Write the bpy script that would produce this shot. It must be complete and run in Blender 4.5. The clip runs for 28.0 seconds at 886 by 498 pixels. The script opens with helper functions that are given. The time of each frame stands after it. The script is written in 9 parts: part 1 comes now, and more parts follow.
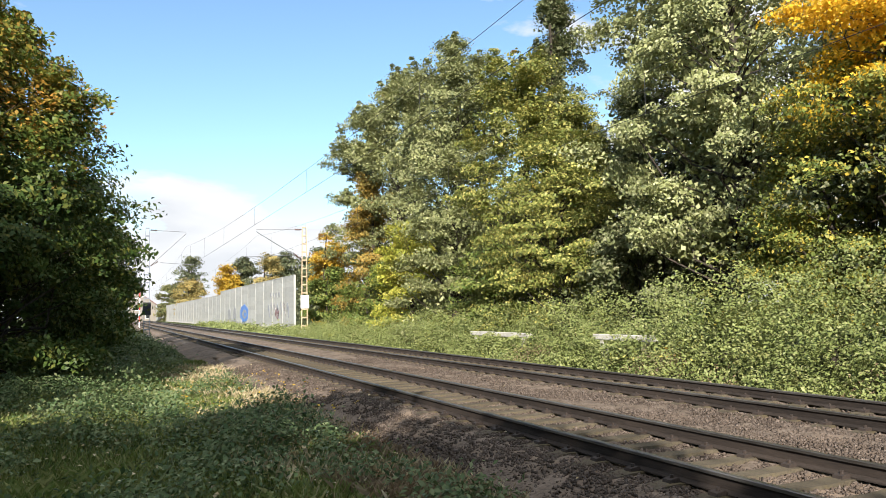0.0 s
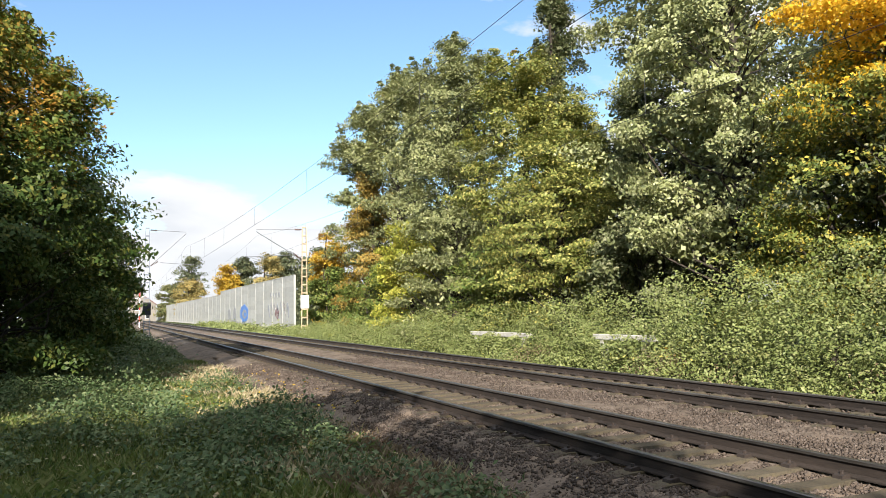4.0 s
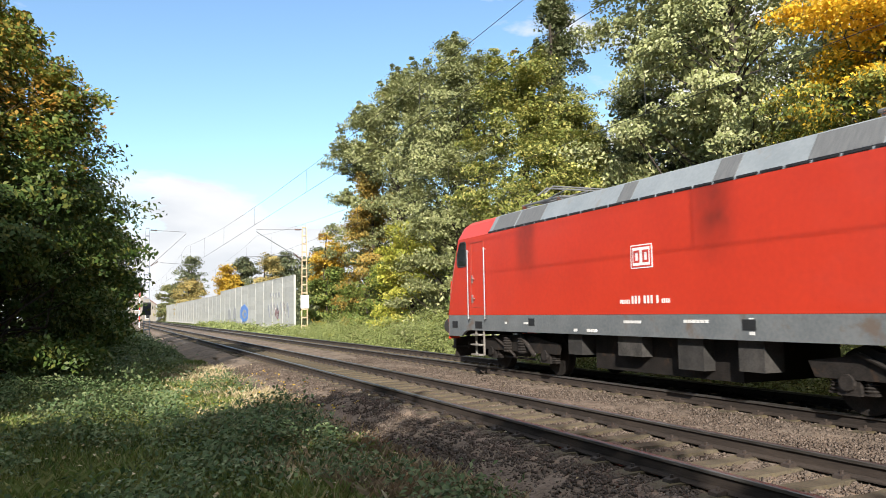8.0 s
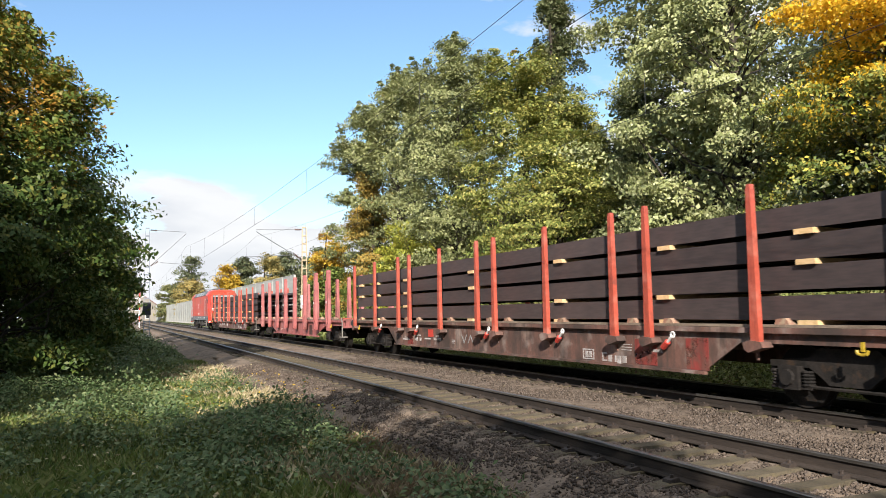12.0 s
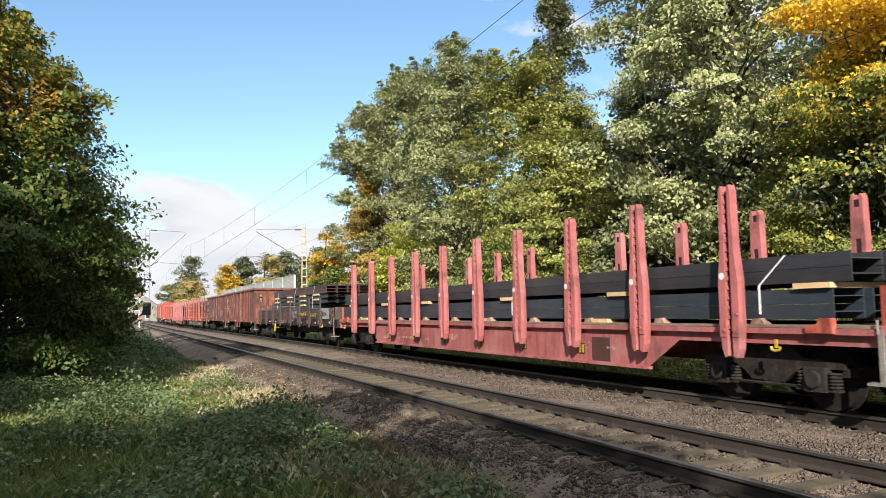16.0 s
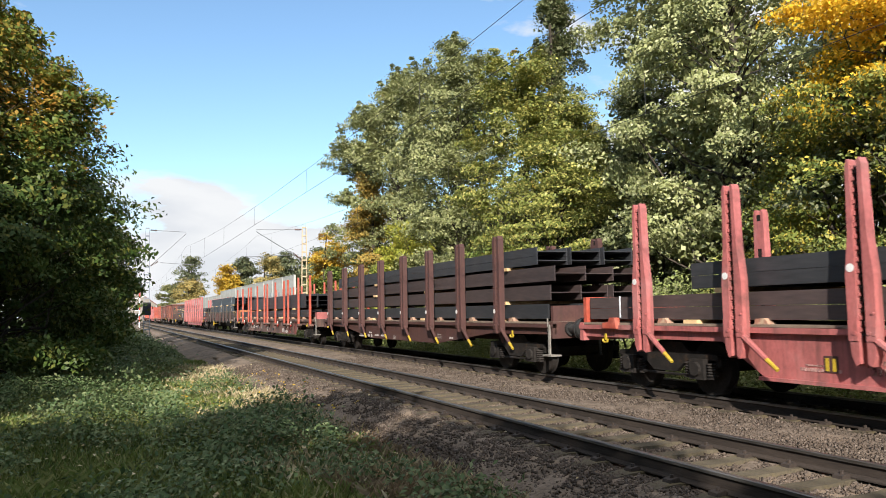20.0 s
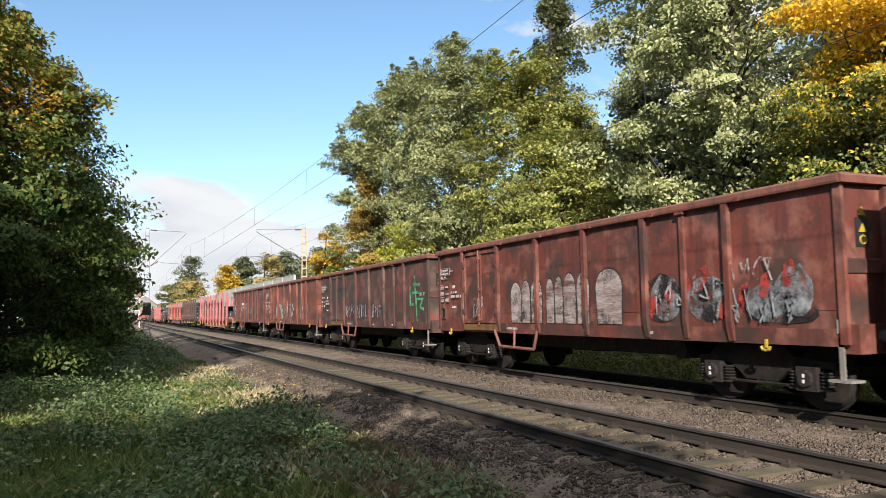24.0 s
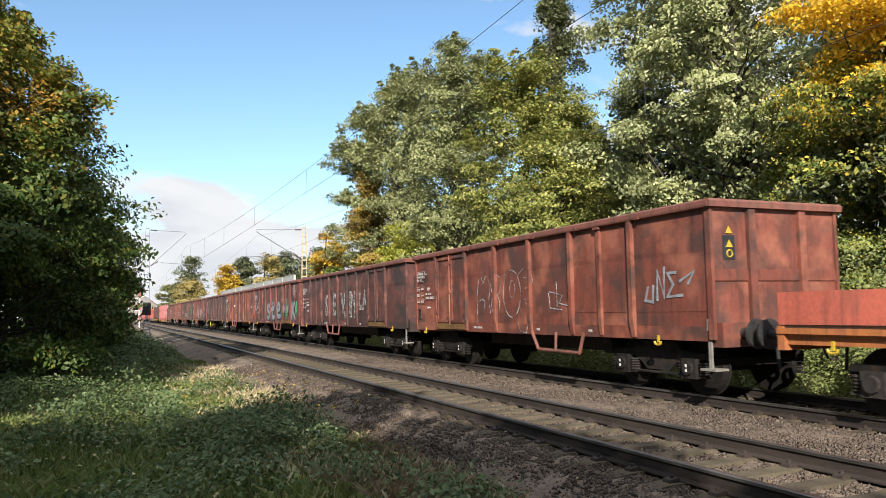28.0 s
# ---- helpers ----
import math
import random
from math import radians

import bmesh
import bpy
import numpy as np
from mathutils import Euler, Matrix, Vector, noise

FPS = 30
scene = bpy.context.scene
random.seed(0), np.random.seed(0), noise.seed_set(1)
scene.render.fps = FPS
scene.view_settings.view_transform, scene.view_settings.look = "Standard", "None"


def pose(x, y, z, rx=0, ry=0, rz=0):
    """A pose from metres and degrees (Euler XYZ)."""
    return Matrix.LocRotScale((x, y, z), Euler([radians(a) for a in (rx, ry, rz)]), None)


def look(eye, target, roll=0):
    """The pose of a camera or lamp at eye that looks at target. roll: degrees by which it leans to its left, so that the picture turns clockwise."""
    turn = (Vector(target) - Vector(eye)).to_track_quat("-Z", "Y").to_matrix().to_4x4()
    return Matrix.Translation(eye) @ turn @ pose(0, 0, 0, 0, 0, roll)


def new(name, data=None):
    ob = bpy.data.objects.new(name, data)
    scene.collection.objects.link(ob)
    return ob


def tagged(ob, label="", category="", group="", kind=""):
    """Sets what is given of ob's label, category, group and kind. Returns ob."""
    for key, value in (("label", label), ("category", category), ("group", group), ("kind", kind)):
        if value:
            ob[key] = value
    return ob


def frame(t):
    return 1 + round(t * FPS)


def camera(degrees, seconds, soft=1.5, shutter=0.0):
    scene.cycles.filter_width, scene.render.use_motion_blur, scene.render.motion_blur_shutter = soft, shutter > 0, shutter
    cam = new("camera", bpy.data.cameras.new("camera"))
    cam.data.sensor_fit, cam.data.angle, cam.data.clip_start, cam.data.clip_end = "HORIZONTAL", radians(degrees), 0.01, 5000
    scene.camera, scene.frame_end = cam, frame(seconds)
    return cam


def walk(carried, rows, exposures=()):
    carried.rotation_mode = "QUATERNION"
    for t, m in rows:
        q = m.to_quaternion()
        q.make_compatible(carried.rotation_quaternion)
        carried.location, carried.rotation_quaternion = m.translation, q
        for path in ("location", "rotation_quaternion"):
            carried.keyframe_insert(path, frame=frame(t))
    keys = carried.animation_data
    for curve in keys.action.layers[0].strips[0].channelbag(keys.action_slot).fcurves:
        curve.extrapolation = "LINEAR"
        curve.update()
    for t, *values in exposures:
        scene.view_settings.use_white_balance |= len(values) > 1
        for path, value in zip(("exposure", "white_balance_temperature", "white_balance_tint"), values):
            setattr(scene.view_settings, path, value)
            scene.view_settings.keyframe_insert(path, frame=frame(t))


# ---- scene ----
# Axes: y runs along the straight railway, x across it, z = 0 at the top of the rails.
cam = camera(59.904, 28.0, soft=0.75, shutter=0.05)
EYE = Vector((0.0, 0.0, 1.484))
YAW, PITCH = radians(23.395), radians(4.591)
AIM = EYE + Vector((math.sin(YAW) * math.cos(PITCH), math.cos(YAW) * math.cos(PITCH), math.sin(PITCH)))
STAND = look(EYE, AIM, -1.01)
walk(cam, [(0.0, STAND), (28.0, STAND)], exposures=[(0.0, 1.17), (8.0, 1.14), (16.0, 1.05), (28.0, 1.0)])

# ---- light: low autumn sun behind the camera, blue sky with a bank of cloud ----
SUN_TURN, SUN_UP = radians(28.0), radians(27.0)   # light travels towards +y turned to +x
sun = new("sun", bpy.data.lights.new("sun", "SUN"))
sun.data.energy, sun.data.angle, sun.data.color = 4.15, radians(0.53), (1.0, 0.945, 0.87)
flow = Vector((math.sin(SUN_TURN) * math.cos(SUN_UP), math.cos(SUN_TURN) * math.cos(SUN_UP), -math.sin(SUN_UP)))
sun.matrix_world = look((0, -20, 40), Vector((0, -20, 40)) + flow)

world = bpy.data.worlds.new("sky")
scene.world = world
world.use_nodes = True
wn, wl = world.node_tree.nodes, world.node_tree.links
wn.clear()
w_out = wn.new("ShaderNodeOutputWorld")
w_bg = wn.new("ShaderNodeBackground")
w_bg.inputs["Strength"].default_value = 0.103
w_sky = wn.new("ShaderNodeTexSky")
w_sky.sky_type = "NISHITA"
w_sky.sun_disc = False
w_sky.sun_elevation, w_sky.sun_rotation = SUN_UP, math.pi + SUN_TURN
w_sky.air_density, w_sky.dust_density, w_sky.ozone_density = 1.0, 0.15, 0.9
w_geo = wn.new("ShaderNodeTexCoord")
w_sep = wn.new("ShaderNodeSeparateXYZ")
wl.new(w_geo.outputs["Generated"], w_sep.inputs[0])
w_map = wn.new("ShaderNodeMapping")
w_map.inputs["Scale"].default_value = (1.0, 1.0, 2.6)
wl.new(w_geo.outputs["Generated"], w_map.inputs[0])
w_noise = wn.new("ShaderNodeTexNoise")
w_noise.inputs["Scale"].default_value, w_noise.inputs["Detail"].default_value = 3.1, 9.0
w_noise.inputs["Roughness"].default_value = 0.56
wl.new(w_map.outputs[0], w_noise.inputs["Vector"])
# cloud cover falls off with height above the horizon
w_up = wn.new("ShaderNodeMapRange")
w_up.inputs["From Min"].default_value, w_up.inputs["From Max"].default_value = 0.09, 0.185
w_up.inputs["To Min"].default_value, w_up.inputs["To Max"].default_value = 0.24, -0.10
wl.new(w_sep.outputs["Z"], w_up.inputs["Value"])
w_high_fill = wn.new("ShaderNodeMapRange")          # unseen broken cloud high overhead, added to brighten the shade
w_high_fill.inputs["From Min"].default_value, w_high_fill.inputs["From Max"].default_value = 0.42, 0.66
w_high_fill.inputs["To Min"].default_value, w_high_fill.inputs["To Max"].default_value = 0.0, 0.30
wl.new(w_sep.outputs["Z"], w_high_fill.inputs["Value"])
w_cover = wn.new("ShaderNodeMath")
w_cover.operation = "ADD"
wl.new(w_up.outputs[0], w_cover.inputs[0])
wl.new(w_high_fill.outputs[0], w_cover.inputs[1])
w_east = wn.new("ShaderNodeMapRange")          # the bank of cloud rises behind the wood
w_east.inputs["From Min"].default_value, w_east.inputs["From Max"].default_value = 0.44, 0.72
w_east.inputs["To Min"].default_value, w_east.inputs["To Max"].default_value = 0.0, 0.22
wl.new(w_sep.outputs["X"], w_east.inputs["Value"])
w_all = wn.new("ShaderNodeMath")
w_all.operation = "ADD"
wl.new(w_cover.outputs[0], w_all.inputs[0])
wl.new(w_east.outputs[0], w_all.inputs[1])
w_add = wn.new("ShaderNodeMath")
w_add.operation = "ADD"
wl.new(w_noise.outputs["Fac"], w_add.inputs[0])
wl.new(w_all.outputs[0], w_add.inputs[1])
w_ramp = wn.new("ShaderNodeValToRGB")
w_ramp.color_ramp.elements[0].position, w_ramp.color_ramp.elements[1].position = 0.555, 0.63
wl.new(w_add.outputs[0], w_ramp.inputs[0])
w_mix = wn.new("ShaderNodeMix")
w_mix.data_type = "RGBA"
wl.new(w_ramp.outputs[0], w_mix.inputs["Factor"])
w_blue = wn.new("ShaderNodeMix")                # clear washed autumn blue
w_blue.data_type, w_blue.blend_type = "RGBA", "MULTIPLY"
w_blue.inputs["Factor"].default_value = 1.0
w_blue.inputs["B"].default_value = (0.74, 0.86, 0.93, 1)
wl.new(w_sky.outputs[0], w_blue.inputs["A"])
wl.new(w_blue.outputs["Result"], w_mix.inputs["A"])
# lit tops and greyer hollows within the cloud
w_puff = wn.new("ShaderNodeTexNoise")
w_puff.inputs["Scale"].default_value, w_puff.inputs["Detail"].default_value = 6.5, 7.0
wl.new(w_map.outputs[0], w_puff.inputs["Vector"])
w_tone = wn.new("ShaderNodeValToRGB")
w_tone.color_ramp.elements[0].position, w_tone.color_ramp.elements[0].color = 0.38, (3.75, 3.9, 4.15, 1)
w_tone.color_ramp.elements[1].position, w_tone.color_ramp.elements[1].color = 0.58, (4.4, 4.48, 4.6, 1)
wl.new(w_puff.outputs["Fac"], w_tone.inputs[0])
wl.new(w_tone.outputs[0], w_mix.inputs["B"])
wl.new(w_mix.outputs["Result"], w_bg.inputs["Color"])
wl.new(w_bg.outputs[0], w_out.inputs["Surface"])


# ---- materials ----
def ramp(nodes, links, fac, stops):
    r = nodes.new("ShaderNodeValToRGB")
    e = r.color_ramp.elements
    while len(e) < len(stops):
        e.new(0.5)
    for k, (pos, col) in enumerate(stops):
        e[k].position, e[k].color = pos, (*col, 1)
    links.new(fac, r.inputs[0])
    return r.outputs[0]


def surf(name, c1, c2, scale=3.0, rough=0.7, metal=0.0, bump=0.0, fine=40.0, spots=None, spot_scale=1.2, spot_at=0.58,
         jitter=0.0, island=0.0, stretch=(1, 1, 1), spec=0.5, tint=None, trans=0.0, streak=None, grime=()):
    """Two colours mixed by noise at two sizes; spots: a third colour in patches; jitter: brightness that differs
    from object to object; island: from loose piece to loose piece, towards tint."""
    m = bpy.data.materials.new(name)
    m.use_nodes = True
    n, l = m.node_tree.nodes, m.node_tree.links
    b = n["Principled BSDF"]
    tc = n.new("ShaderNodeTexCoord")
    mp = n.new("ShaderNodeMapping")
    mp.inputs["Scale"].default_value = stretch
    l.new(tc.outputs["Object"], mp.inputs[0])
    big = n.new("ShaderNodeTexNoise")
    big.inputs["Scale"].default_value, big.inputs["Detail"].default_value = scale, 6
    small = n.new("ShaderNodeTexNoise")
    small.inputs["Scale"].default_value, small.inputs["Detail"].default_value = fine, 4
    l.new(mp.outputs[0], big.inputs["Vector"])
    l.new(mp.outputs[0], small.inputs["Vector"])
    mean = n.new("ShaderNodeMath")
    mean.operation = "MULTIPLY_ADD"
    l.new(small.outputs["Fac"], mean.inputs[0])
    mean.inputs[1].default_value = 0.45
    half = n.new("ShaderNodeMath")
    half.operation = "MULTIPLY"
    l.new(big.outputs["Fac"], half.inputs[0])
    half.inputs[1].default_value = 0.55
    l.new(half.outputs[0], mean.inputs[2])
    col = ramp(n, l, mean.outputs[0], [(0.36, c1), (0.64, c2)])
    if spots:
        sp = n.new("ShaderNodeTexNoise")
        sp.inputs["Scale"].default_value, sp.inputs["Detail"].default_value = spot_scale, 8
        sp.inputs["Roughness"].default_value = 0.65
        l.new(mp.outputs[0], sp.inputs["Vector"])
        f = n.new("ShaderNodeMapRange")
        f.inputs["From Min"].default_value, f.inputs["From Max"].default_value = spot_at, spot_at + 0.09
        l.new(sp.outputs["Fac"], f.inputs["Value"])
        mx = n.new("ShaderNodeMix")
        mx.data_type = "RGBA"
        l.new(f.outputs[0], mx.inputs["Factor"])
        l.new(col, mx.inputs["A"])
        mx.inputs["B"].default_value = (*spots, 1)
        col = mx.outputs["Result"]
    if streak:
        # run-off: long upright stains, broken up along their length
        sm = n.new("ShaderNodeMapping")
        sm.inputs["Scale"].default_value = (4.0, 4.0, 0.35)
        l.new(tc.outputs["Object"], sm.inputs[0])
        st = n.new("ShaderNodeTexNoise")
        st.inputs["Scale"].default_value, st.inputs["Detail"].default_value = 1.6, 7
        st.inputs["Roughness"].default_value = 0.7
        l.new(sm.outputs[0], st.inputs["Vector"])
        sf = n.new("ShaderNodeMapRange")
        sf.inputs["From Min"].default_value, sf.inputs["From Max"].default_value = 0.47, 0.66
        sf.inputs["To Max"].default_value = 0.85
        l.new(st.outputs["Fac"], sf.inputs["Value"])
        mx = n.new("ShaderNodeMix")
        mx.data_type = "RGBA"
        l.new(sf.outputs[0], mx.inputs["Factor"])
        l.new(col, mx.inputs["A"])
        mx.inputs["B"].default_value = (*streak, 1)
        col = mx.outputs["Result"]
    for c3, sc, lo, hi, most in grime:
        # soft clouds of dirt or wear that differ from piece to piece
        who = n.new("ShaderNodeObjectInfo")
        far = n.new("ShaderNodeVectorMath")
        far.operation = "MULTIPLY_ADD"
        l.new(who.outputs["Random"], far.inputs[0])
        far.inputs[1].default_value = (31.0, 17.0, 23.0)
        l.new(tc.outputs["Object"], far.inputs[2])
        cn = n.new("ShaderNodeTexNoise")
        cn.inputs["Scale"].default_value, cn.inputs["Detail"].default_value = sc, 7
        cn.inputs["Roughness"].default_value = 0.6
        l.new(far.outputs[0], cn.inputs["Vector"])
        cf = n.new("ShaderNodeMapRange")
        cf.inputs["From Min"].default_value, cf.inputs["From Max"].default_value = lo, hi
        cf.inputs["To Max"].default_value = most
        l.new(cn.outputs["Fac"], cf.inputs["Value"])
        mx = n.new("ShaderNodeMix")
        mx.data_type = "RGBA"
        l.new(cf.outputs[0], mx.inputs["Factor"])
        l.new(col, mx.inputs["A"])
        mx.inputs["B"].default_value = (*c3, 1)
        col = mx.outputs["Result"]
    if island:
        g = n.new("ShaderNodeNewGeometry")
        mx = n.new("ShaderNodeMix")
        mx.data_type = "RGBA"
        pw = n.new("ShaderNodeMath")
        pw.operation = "POWER"
        l.new(g.outputs["Random Per Island"], pw.inputs[0])
        pw.inputs[1].default_value = 1.0 / max(island, 0.01)
        l.new(pw.outputs[0], mx.inputs["Factor"])
        l.new(col, mx.inputs["A"])
        mx.inputs["B"].default_value = (*(tint or c2), 1)
        col = mx.outputs["Result"]
    if jitter:
        oi = n.new("ShaderNodeObjectInfo")
        hs = n.new("ShaderNodeHueSaturation")
        r = n.new("ShaderNodeMapRange")
        r.inputs["To Min"].default_value, r.inputs["To Max"].default_value = 1 - jitter, 1 + jitter
        l.new(oi.outputs["Random"], r.inputs["Value"])
        l.new(r.outputs[0], hs.inputs["Value"])
        l.new(col, hs.inputs["Color"])
        col = hs.outputs["Color"]
    l.new(col, b.inputs["Base Color"])
    b.inputs["Roughness"].default_value, b.inputs["Metallic"].default_value = rough, metal
    b.inputs["Specular IOR Level"].default_value = spec
    if bump:
        bp = n.new("ShaderNodeBump")
        bp.inputs["Strength"].default_value, bp.inputs["Distance"].default_value = min(1.0, bump), 0.02
        l.new(mean.outputs[0], bp.inputs["Height"])
        l.new(bp.outputs[0], b.inputs["Normal"])
    if trans:
        t = n.new("ShaderNodeBsdfTranslucent")
        l.new(col, t.inputs["Color"])
        ms = n.new("ShaderNodeMixShader")
        ms.inputs[0].default_value = trans
        l.new(b.outputs[0], ms.inputs[1])
        l.new(t.outputs[0], ms.inputs[2])
        l.new(ms.outputs[0], n["Material Output"].inputs["Surface"])
    return m


M = {}
M["grass_ground"] = surf("soil_and_grass", (0.030, 0.040, 0.012), (0.085, 0.095, 0.032), 1.5, 0.95, bump=1.0, fine=25,
                         spots=(0.10, 0.085, 0.04), spot_scale=0.8, spot_at=0.60, spec=0.1)
M["bed"] = surf("ballast_bed", (0.090, 0.068, 0.050), (0.235, 0.182, 0.140), 2.5, 0.95, bump=1.0, fine=22,
                spots=(0.240, 0.176, 0.124), spot_scale=0.6, spot_at=0.54, spec=0.15)
M["stone"] = surf("ballast_stone", (0.054, 0.040, 0.031), (0.116, 0.088, 0.068), 1.2, 0.92, bump=0.4, fine=60, island=0.3,
                  tint=(0.180, 0.141, 0.114), spec=0.15)
M["rail_side"] = surf("rusted_rail", (0.020, 0.015, 0.012), (0.050, 0.037, 0.029), 5, 0.85, bump=0.3, fine=70, stretch=(1, 0.1, 1), spec=0.3)
M["rail_head"] = surf("worn_rail_head", (0.10, 0.088, 0.078), (0.26, 0.24, 0.22), 3, 0.42, metal=0.8, fine=50, stretch=(1, 0.05, 1))
M["sleeper"] = surf("sleeper_concrete", (0.066, 0.053, 0.036), (0.130, 0.106, 0.070), 4, 0.9, bump=0.5, fine=50, jitter=0.18,
                    spots=(0.125, 0.098, 0.052), spot_scale=3, spot_at=0.57, spec=0.2)
M["clip"] = surf("rusty_clip", (0.022, 0.015, 0.011), (0.048, 0.032, 0.023), 20, 0.8, fine=90)
M["wall_panel"] = surf("noise_wall_panel", (0.33, 0.325, 0.29), (0.43, 0.42, 0.38), 0.6, 0.75, bump=0.15, fine=30, jitter=0.07,
                       spots=(0.30, 0.285, 0.245), spot_scale=0.4, spot_at=0.55)
M["wall_post"] = surf("galvanised_post", (0.38, 0.37, 0.335), (0.47, 0.46, 0.42), 3, 0.7, fine=40)
M["steel_grey"] = surf("galvanised_steel", (0.20, 0.21, 0.215), (0.34, 0.35, 0.36), 6, 0.55, metal=0.5, fine=60)
M["steel_rust"] = surf("rust_brown_mast_paint", (0.42, 0.31, 0.18), (0.58, 0.46, 0.31), 3, 0.7, fine=40, spots=(0.32, 0.19, 0.09))
M["steel_dark"] = surf("tarnished_mast_steel", (0.17, 0.19, 0.225), (0.28, 0.30, 0.34), 4, 0.7, metal=0.2, fine=40)
M["wire"] = surf("weathered_copper_wire", (0.03, 0.03, 0.032), (0.06, 0.058, 0.055), 10, 0.6, metal=0.6)
M["black"] = surf("black_plate", (0.012, 0.012, 0.013), (0.03, 0.03, 0.032), 8, 0.6)
M["white"] = surf("white_enamel", (0.70, 0.70, 0.68), (0.82, 0.82, 0.80), 8, 0.5, fine=40)
M["insulator"] = surf("brown_porcelain", (0.07, 0.03, 0.02), (0.12, 0.06, 0.04), 5, 0.25)
M["concrete"] = surf("pale_concrete", (0.42, 0.39, 0.34), (0.62, 0.58, 0.52), 5, 0.9, bump=0.4, fine=40)


# ---- building helpers ----
def box(bm, x0, x1, y0, y1, z0, z1, m=None):
    v = [bm.verts.new((m @ Vector(q)) if m else q) for q in
         ((x0, y0, z0), (x1, y0, z0), (x1, y1, z0), (x0, y1, z0), (x0, y0, z1), (x1, y0, z1), (x1, y1, z1), (x0, y1, z1))]
    for f in ((3, 2, 1, 0), (4, 5, 6, 7), (0, 1, 5, 4), (1, 2, 6, 5), (2, 3, 7, 6), (3, 0, 4, 7)):
        bm.faces.new([v[i] for i in f])
    return v


def prism(bm, outline, axis, a, b):
    """An outline of (p, q) pairs drawn out along axis from a to b: x -> (y, z), y -> (x, z), z -> (x, y)."""
    put = {"x": lambda p, q, w: (w, p, q), "y": lambda p, q, w: (p, w, q), "z": lambda p, q, w: (p, q, w)}[axis]
    lo = [bm.verts.new(put(p, q, a)) for p, q in outline]
    hi = [bm.verts.new(put(p, q, b)) for p, q in outline]
    n = len(outline)
    for i in range(n):
        bm.faces.new((lo[i], lo[(i + 1) % n], hi[(i + 1) % n], hi[i]))
    bm.faces.new(lo[::-1])
    bm.faces.new(hi)


def tube(bm, p0, p1, r0, r1=None, n=8, caps=True):
    p0, p1 = Vector(p0), Vector(p1)
    r1 = r0 if r1 is None else r1
    d = (p1 - p0).normalized()
    s = d.orthogonal().normalized()
    t = d.cross(s)
    rings = []
    for p, r in ((p0, r0), (p1, r1)):
        rings.append([bm.verts.new(p + (s * math.cos(2 * math.pi * i / n) + t * math.sin(2 * math.pi * i / n)) * r) for i in range(n)])
    for i in range(n):
        bm.faces.new((rings[0][i], rings[0][(i + 1) % n], rings[1][(i + 1) % n], rings[1][i]))
    if caps:
        bm.faces.new(rings[0][::-1])
        bm.faces.new(rings[1])


def ring(bm, c, axis, R, r, n=18, k=6):
    """A torus round c; axis x, y or z."""
    idx = {"x": (1, 2, 0), "y": (0, 2, 1), "z": (0, 1, 2)}[axis]
    rows = []
    for i in range(n):
        a = 2 * math.pi * i / n
        row = []
        for j in range(k):
            b = 2 * math.pi * j / k
            q = [0, 0, 0]
            q[idx[0]], q[idx[1]], q[idx[2]] = (R + r * math.cos(b)) * math.cos(a), (R + r * math.cos(b)) * math.sin(a), r * math.sin(b)
            row.append(bm.verts.new(Vector(c) + Vector(q)))
        rows.append(row)
    for i in range(n):
        for j in range(k):
            bm.faces.new((rows[i][j], rows[(i + 1) % n][j], rows[(i + 1) % n][(j + 1) % k], rows[i][(j + 1) % k]))


def mesh_of(bm, name, material, smooth=False):
    bmesh.ops.recalc_face_normals(bm, faces=bm.faces)
    me = bpy.data.meshes.new(name)
    bm.to_mesh(me)
    bm.free()
    me.materials.append(material)
    if smooth:
        for f in me.polygons:
            f.use_smooth = True
    return me


def part(name, bm, material, parent, label="", smooth=False):
    ob = new(name, mesh_of(bm, name, material, smooth))
    ob.parent = parent
    if label:
        ob["label"] = label
    return ob


def again(ob, m=None, parent=None):
    """One more part on the same mesh."""
    o = new(ob.name.split(".")[0], ob.data)
    o.parent = parent or ob.parent
    if m is not None:
        o.matrix_basis = m
    if "label" in ob:
        o["label"] = ob["label"]
    return o


def thing(name, label, category, group="", kind="", at=None):
    e = new(name)
    e.empty_display_size = 0.3
    if at is not None:
        e.matrix_basis = at
    return tagged(e, label, category, group, kind)


def cloud_mesh(name, verts, faces, material):
    """A mesh from numpy arrays of vertices and equal-sized faces."""
    me = bpy.data.meshes.new(name)
    k = faces.shape[1]
    me.vertices.add(len(verts))
    me.vertices.foreach_set("co", np.ascontiguousarray(verts, dtype=np.float32).ravel())
    me.loops.add(faces.size)
    me.loops.foreach_set("vertex_index", np.ascontiguousarray(faces, dtype=np.int32).ravel())
    me.polygons.add(len(faces))
    me.polygons.foreach_set("loop_start", np.arange(0, faces.size, k, dtype=np.int32))
    me.update(calc_edges=True)
    me.validate()
    me.materials.append(material)
    return me


# ---- ground, ballast and the two tracks ----
NEAR_X, FAR_X = 5.053 + 0.7535, 9.216 + 0.7535     # centre lines of the tracks
rng = np.random.default_rng(4)


